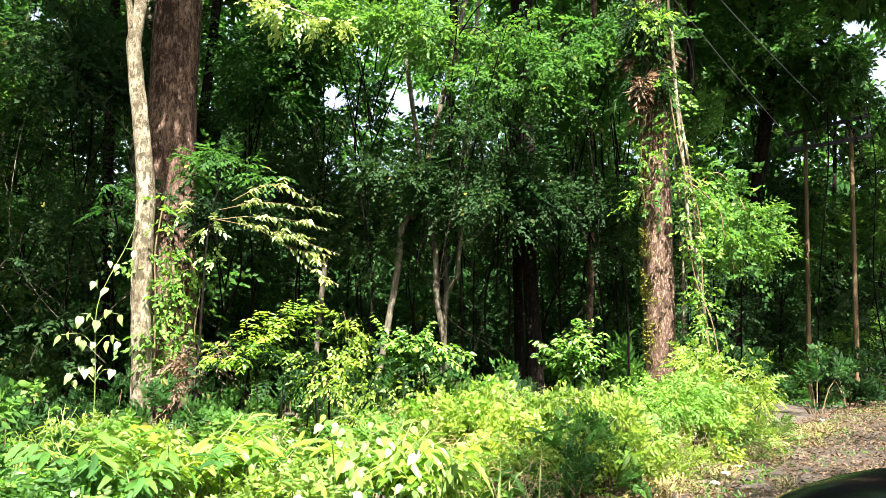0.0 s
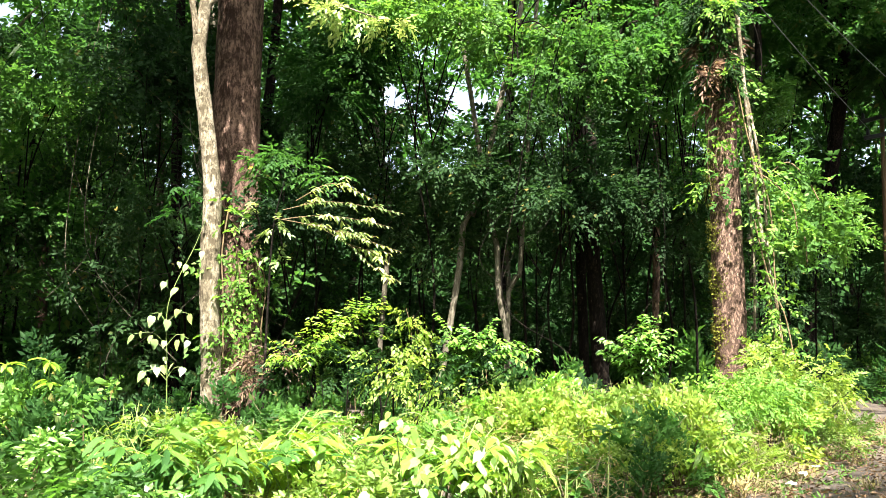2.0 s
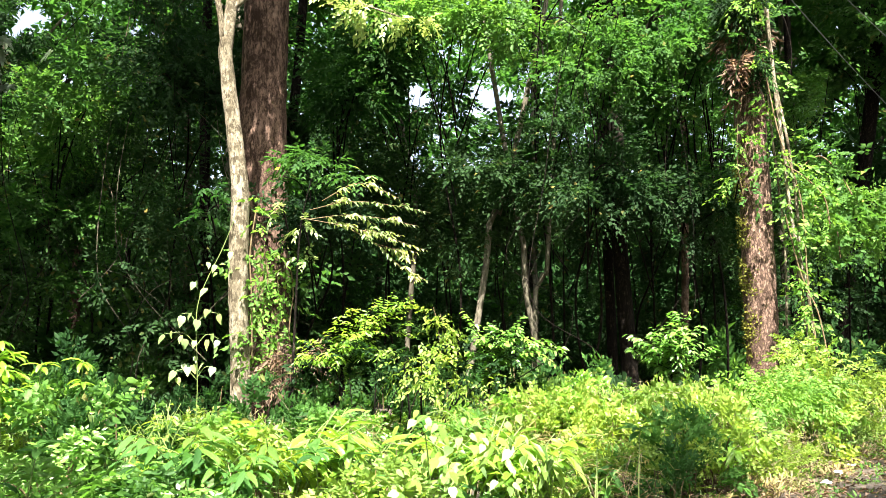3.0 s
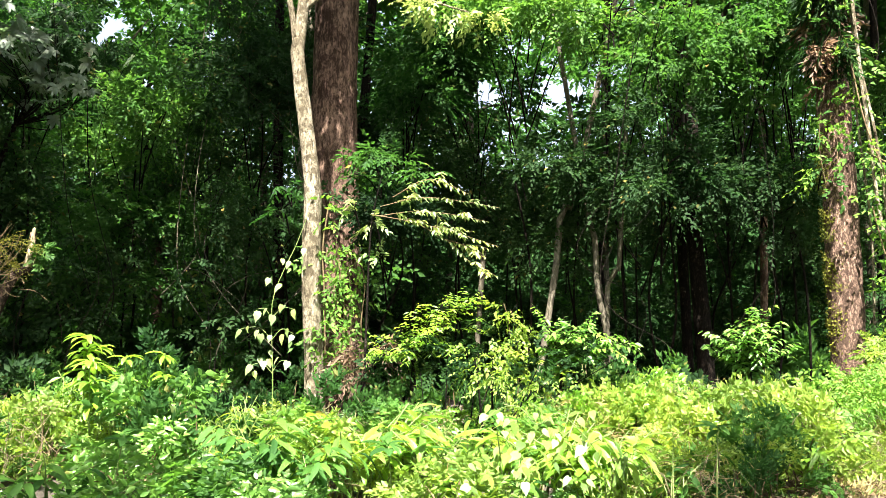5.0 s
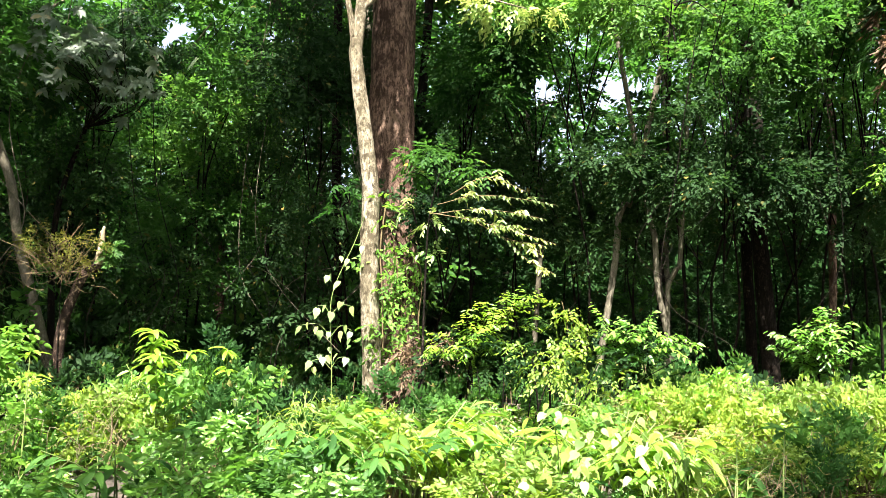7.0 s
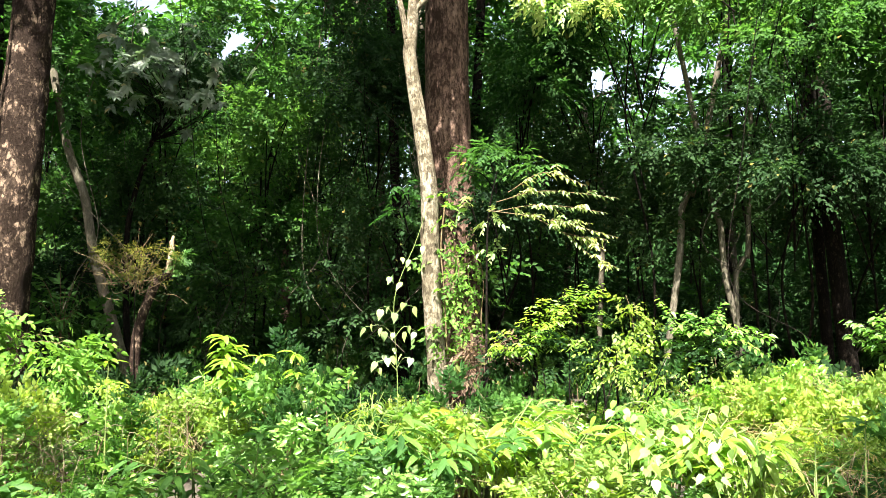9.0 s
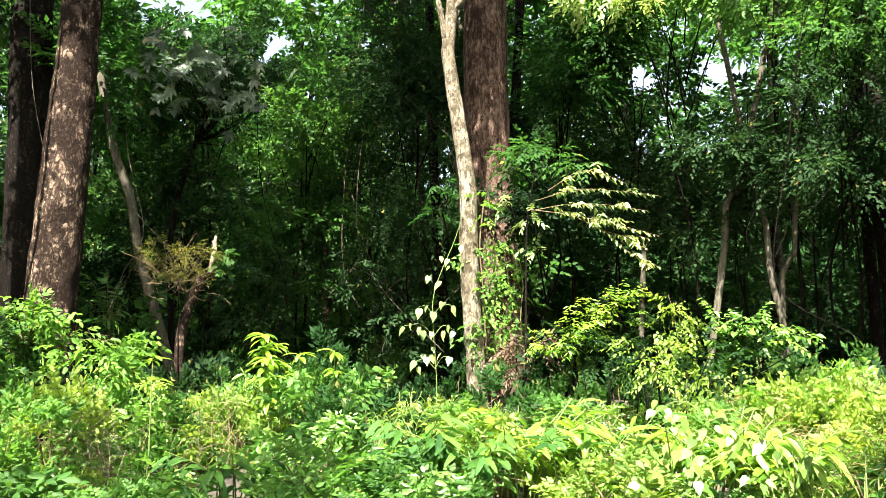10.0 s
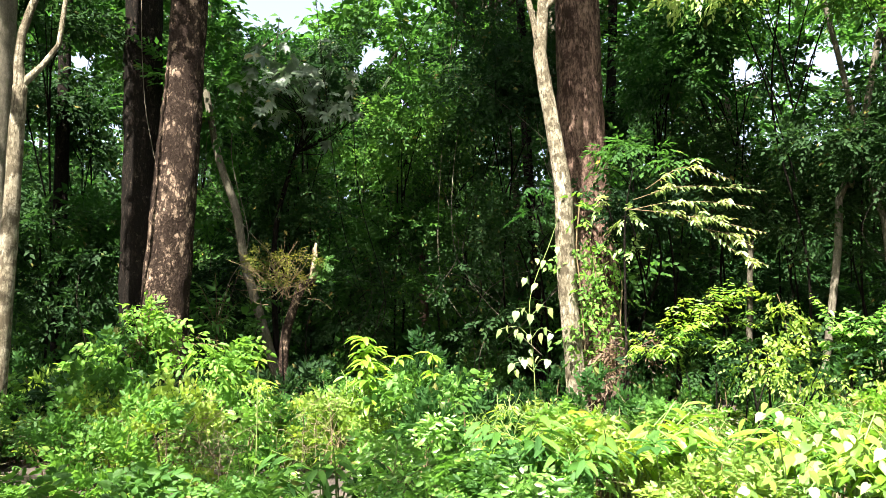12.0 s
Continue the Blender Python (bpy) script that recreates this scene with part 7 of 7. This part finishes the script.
# ---- poles, crossarms and wires ----
def utility_pole():
    d = 26.0
    t = thing("utility_pole_frame", polar(26.3, d), "two weathered wooden poles with dark iron crossarms", "utility pole")
    for a0, a1, top in ((24.89, 25.28, 15.4), (27.68, 28.04, 16.0)):
        part_mesh("pole", tubes_mesh("pole", [([polar(a0, d, -0.2), polar((a0 + a1) / 2, d, high(6, d)), polar(a1, d, high(top, d))], (0.074, 0.066, 0.058), 30, 12, 0.02, 0, 1)], M_POLE), t)
    for (a0, e0), (a1, e1) in (((24.16, 13.27), (29.28, 13.77)), ((23.9, 14.3), (29.2, 15.05))):
        p, q = polar(a0, d - 0.2, high(e0, d)), polar(a1, d - 0.2, high(e1, d))
        bm = bmesh.new()
        bmesh.ops.create_cube(bm, size=1)
        bmesh.ops.scale(bm, vec=((q - p).length, 0.09, 0.12), verts=bm.verts)
        bmesh.ops.bevel(bm, geom=bm.edges[:], offset=0.012, segments=1, affect="EDGES")
        bmesh.ops.transform(bm, matrix=Matrix.Translation((p + q) / 2) @ (q - p).to_track_quat("X", "Z").to_matrix().to_4x4(), verts=bm.verts)
        part("crossarm", bm, M_IRON, t)
        for s in (0.05, 0.3, 0.7, 0.95):
            c = p.lerp(q, s)
            bm = bmesh.new()
            bmesh.ops.create_cone(bm, cap_ends=True, segments=10, radius1=0.06, radius2=0.035, depth=0.2, matrix=Matrix.Translation(c + Vector((0, 0, 0.16))))
            part("insulator", bm, M_IRON, t)
    return t


utility_pole()
for a, e0, e1, d1 in ((24.4, 14.0, 22.5, 12.0), (27.0, 15.3, 23.0, 13.0)):
    p, q = polar(a, 25.8, high(e0, 25.8)), polar(a - 5.6, d1, high(e1, d1))
    far = p + (q - p) * 2.2
    tagged(new("power_wire", tubes_mesh("power_wire", [([p, p.lerp(far, 0.5) - Vector((0, 0, 0.25)), far], (0.008, 0.008, 0.008), 24, 5, 0.0, 0, 0)], M_WIRE)), "thin dark overhead power wire", "wire", "power wires")


# ---- the parked car from whose window the view is seen ----
def rounded_box(size, at, bevel, segments=3):
    bm = bmesh.new()
    bmesh.ops.create_cube(bm, size=1)
    bmesh.ops.scale(bm, vec=size, verts=bm.verts)
    bmesh.ops.bevel(bm, geom=bm.edges[:], offset=bevel, segments=segments, affect="EDGES", profile=0.5)
    bmesh.ops.translate(bm, vec=at, verts=bm.verts)
    return bm


def parked_car():
    """Nose to the right; its near side runs just behind the eye."""
    t = thing("parked_car", (0.3, -1.05, 0), "dark parked car at the roadside", "car")
    part("body", rounded_box((4.2, 1.66, 0.62), (0.45, -1.06, 0.72), 0.16), M_PAINT, t)
    part("bonnet", rounded_box((1.2, 1.5, 0.12), (1.85, -1.06, 1.04), 0.05), M_PAINT, t)
    part("roof", rounded_box((2.3, 1.25, 0.06), (-0.35, -1.1, 1.78), 0.025), M_PAINT, t)
    for x, y in ((0.72, -0.5), (0.72, -1.7), (-0.45, -0.45), (-0.45, -1.75), (-1.45, -0.5), (-1.45, -1.7)):
        lean = 0.28 if x > 0.5 else (-0.1 if x < -1 else 0.0)
        part_mesh("roof_pillar", tubes_mesh("roof_pillar", [([(x + lean, y, 1.0), (x, y, 1.76)], (0.035, 0.03), 4, 8, 0.0, 0, 0)], M_PAINT), t)
    for x in (-0.95, 1.75):
        for y in (-0.38, -1.74):
            wheel = bmesh.new()
            bmesh.ops.create_cone(wheel, cap_ends=True, segments=32, radius1=0.31, radius2=0.31, depth=0.19)
            bmesh.ops.bevel(wheel, geom=[e for e in wheel.edges if len(e.link_faces) == 2 and any(len(f.verts) > 4 for f in e.link_faces)], offset=0.04, segments=3, affect="EDGES")
            bmesh.ops.transform(wheel, matrix=Matrix.Translation((x, y, 0.32)) @ Matrix.Rotation(radians(90), 4, "X"), verts=wheel.verts)
            w = part("tyre", wheel, M_RUBBER, t)
            hub = bmesh.new()
            bmesh.ops.create_cone(hub, cap_ends=True, segments=24, radius1=0.19, radius2=0.17, depth=0.03, matrix=Matrix.Translation((x, y + (0.095 if y > -1 else -0.095), 0.32)) @ Matrix.Rotation(radians(90 if y < -1 else -90), 4, "X"))
            part("rim", hub, M_IRON, w)
    for y in (-0.5, -1.62):
        part("headlight", rounded_box((0.06, 0.3, 0.14), (2.54, y, 0.82), 0.02), M_WHITE, t, "pale headlight lens")
        part("tail_light", rounded_box((0.05, 0.24, 0.16), (-1.64, y, 0.85), 0.02), M_TAIL, t, "red tail light")
    for x in (2.56, -1.66):
        part("bumper", rounded_box((0.12, 1.5, 0.16), (x, -1.06, 0.5), 0.05), M_RUBBER, t)
    for x in (0.1, -0.95):
        part("door_handle", rounded_box((0.16, 0.03, 0.03), (x, -0.225, 0.9), 0.01), M_GLOSS, t)
    for x in (0.12, -0.9):
        part("seat_back", rounded_box((0.14, 0.46, 0.5), (x - 0.62, -1.5, 1.22), 0.05), M_RUBBER, t)
    # the wing mirror on the near side
    bm = bmesh.new()
    bmesh.ops.create_uvsphere(bm, u_segments=40, v_segments=24, radius=1)
    for v in bm.verts:
        v.co = Vector((v.co.x * 0.172, v.co.y * 0.09, v.co.z * 0.08))
    c = polar(36, 0.6, EYE - 0.148) - Vector((0, 0.42, 0))
    bmesh.ops.transform(bm, matrix=Matrix.Translation(c) @ Matrix.Rotation(radians(-36), 4, "Z"), verts=bm.verts)
    housing = part("mirror_housing", bm, M_GLOSS, t, "glossy black wing mirror housing")
    for f in housing.data.polygons:
        f.use_smooth = True
    part_mesh("mirror_arm", tubes_mesh("mirror_arm", [([(0.56, -0.28, 0.97), (0.5, -0.14, 1.12), (0.37, 0.04, EYE - 0.2)], (0.045, 0.035, 0.04), 10, 10, 0.0, 0, 0)], M_GLOSS), t)

    t.location.y += 0.42  # the eye is at the open side window


parked_car()
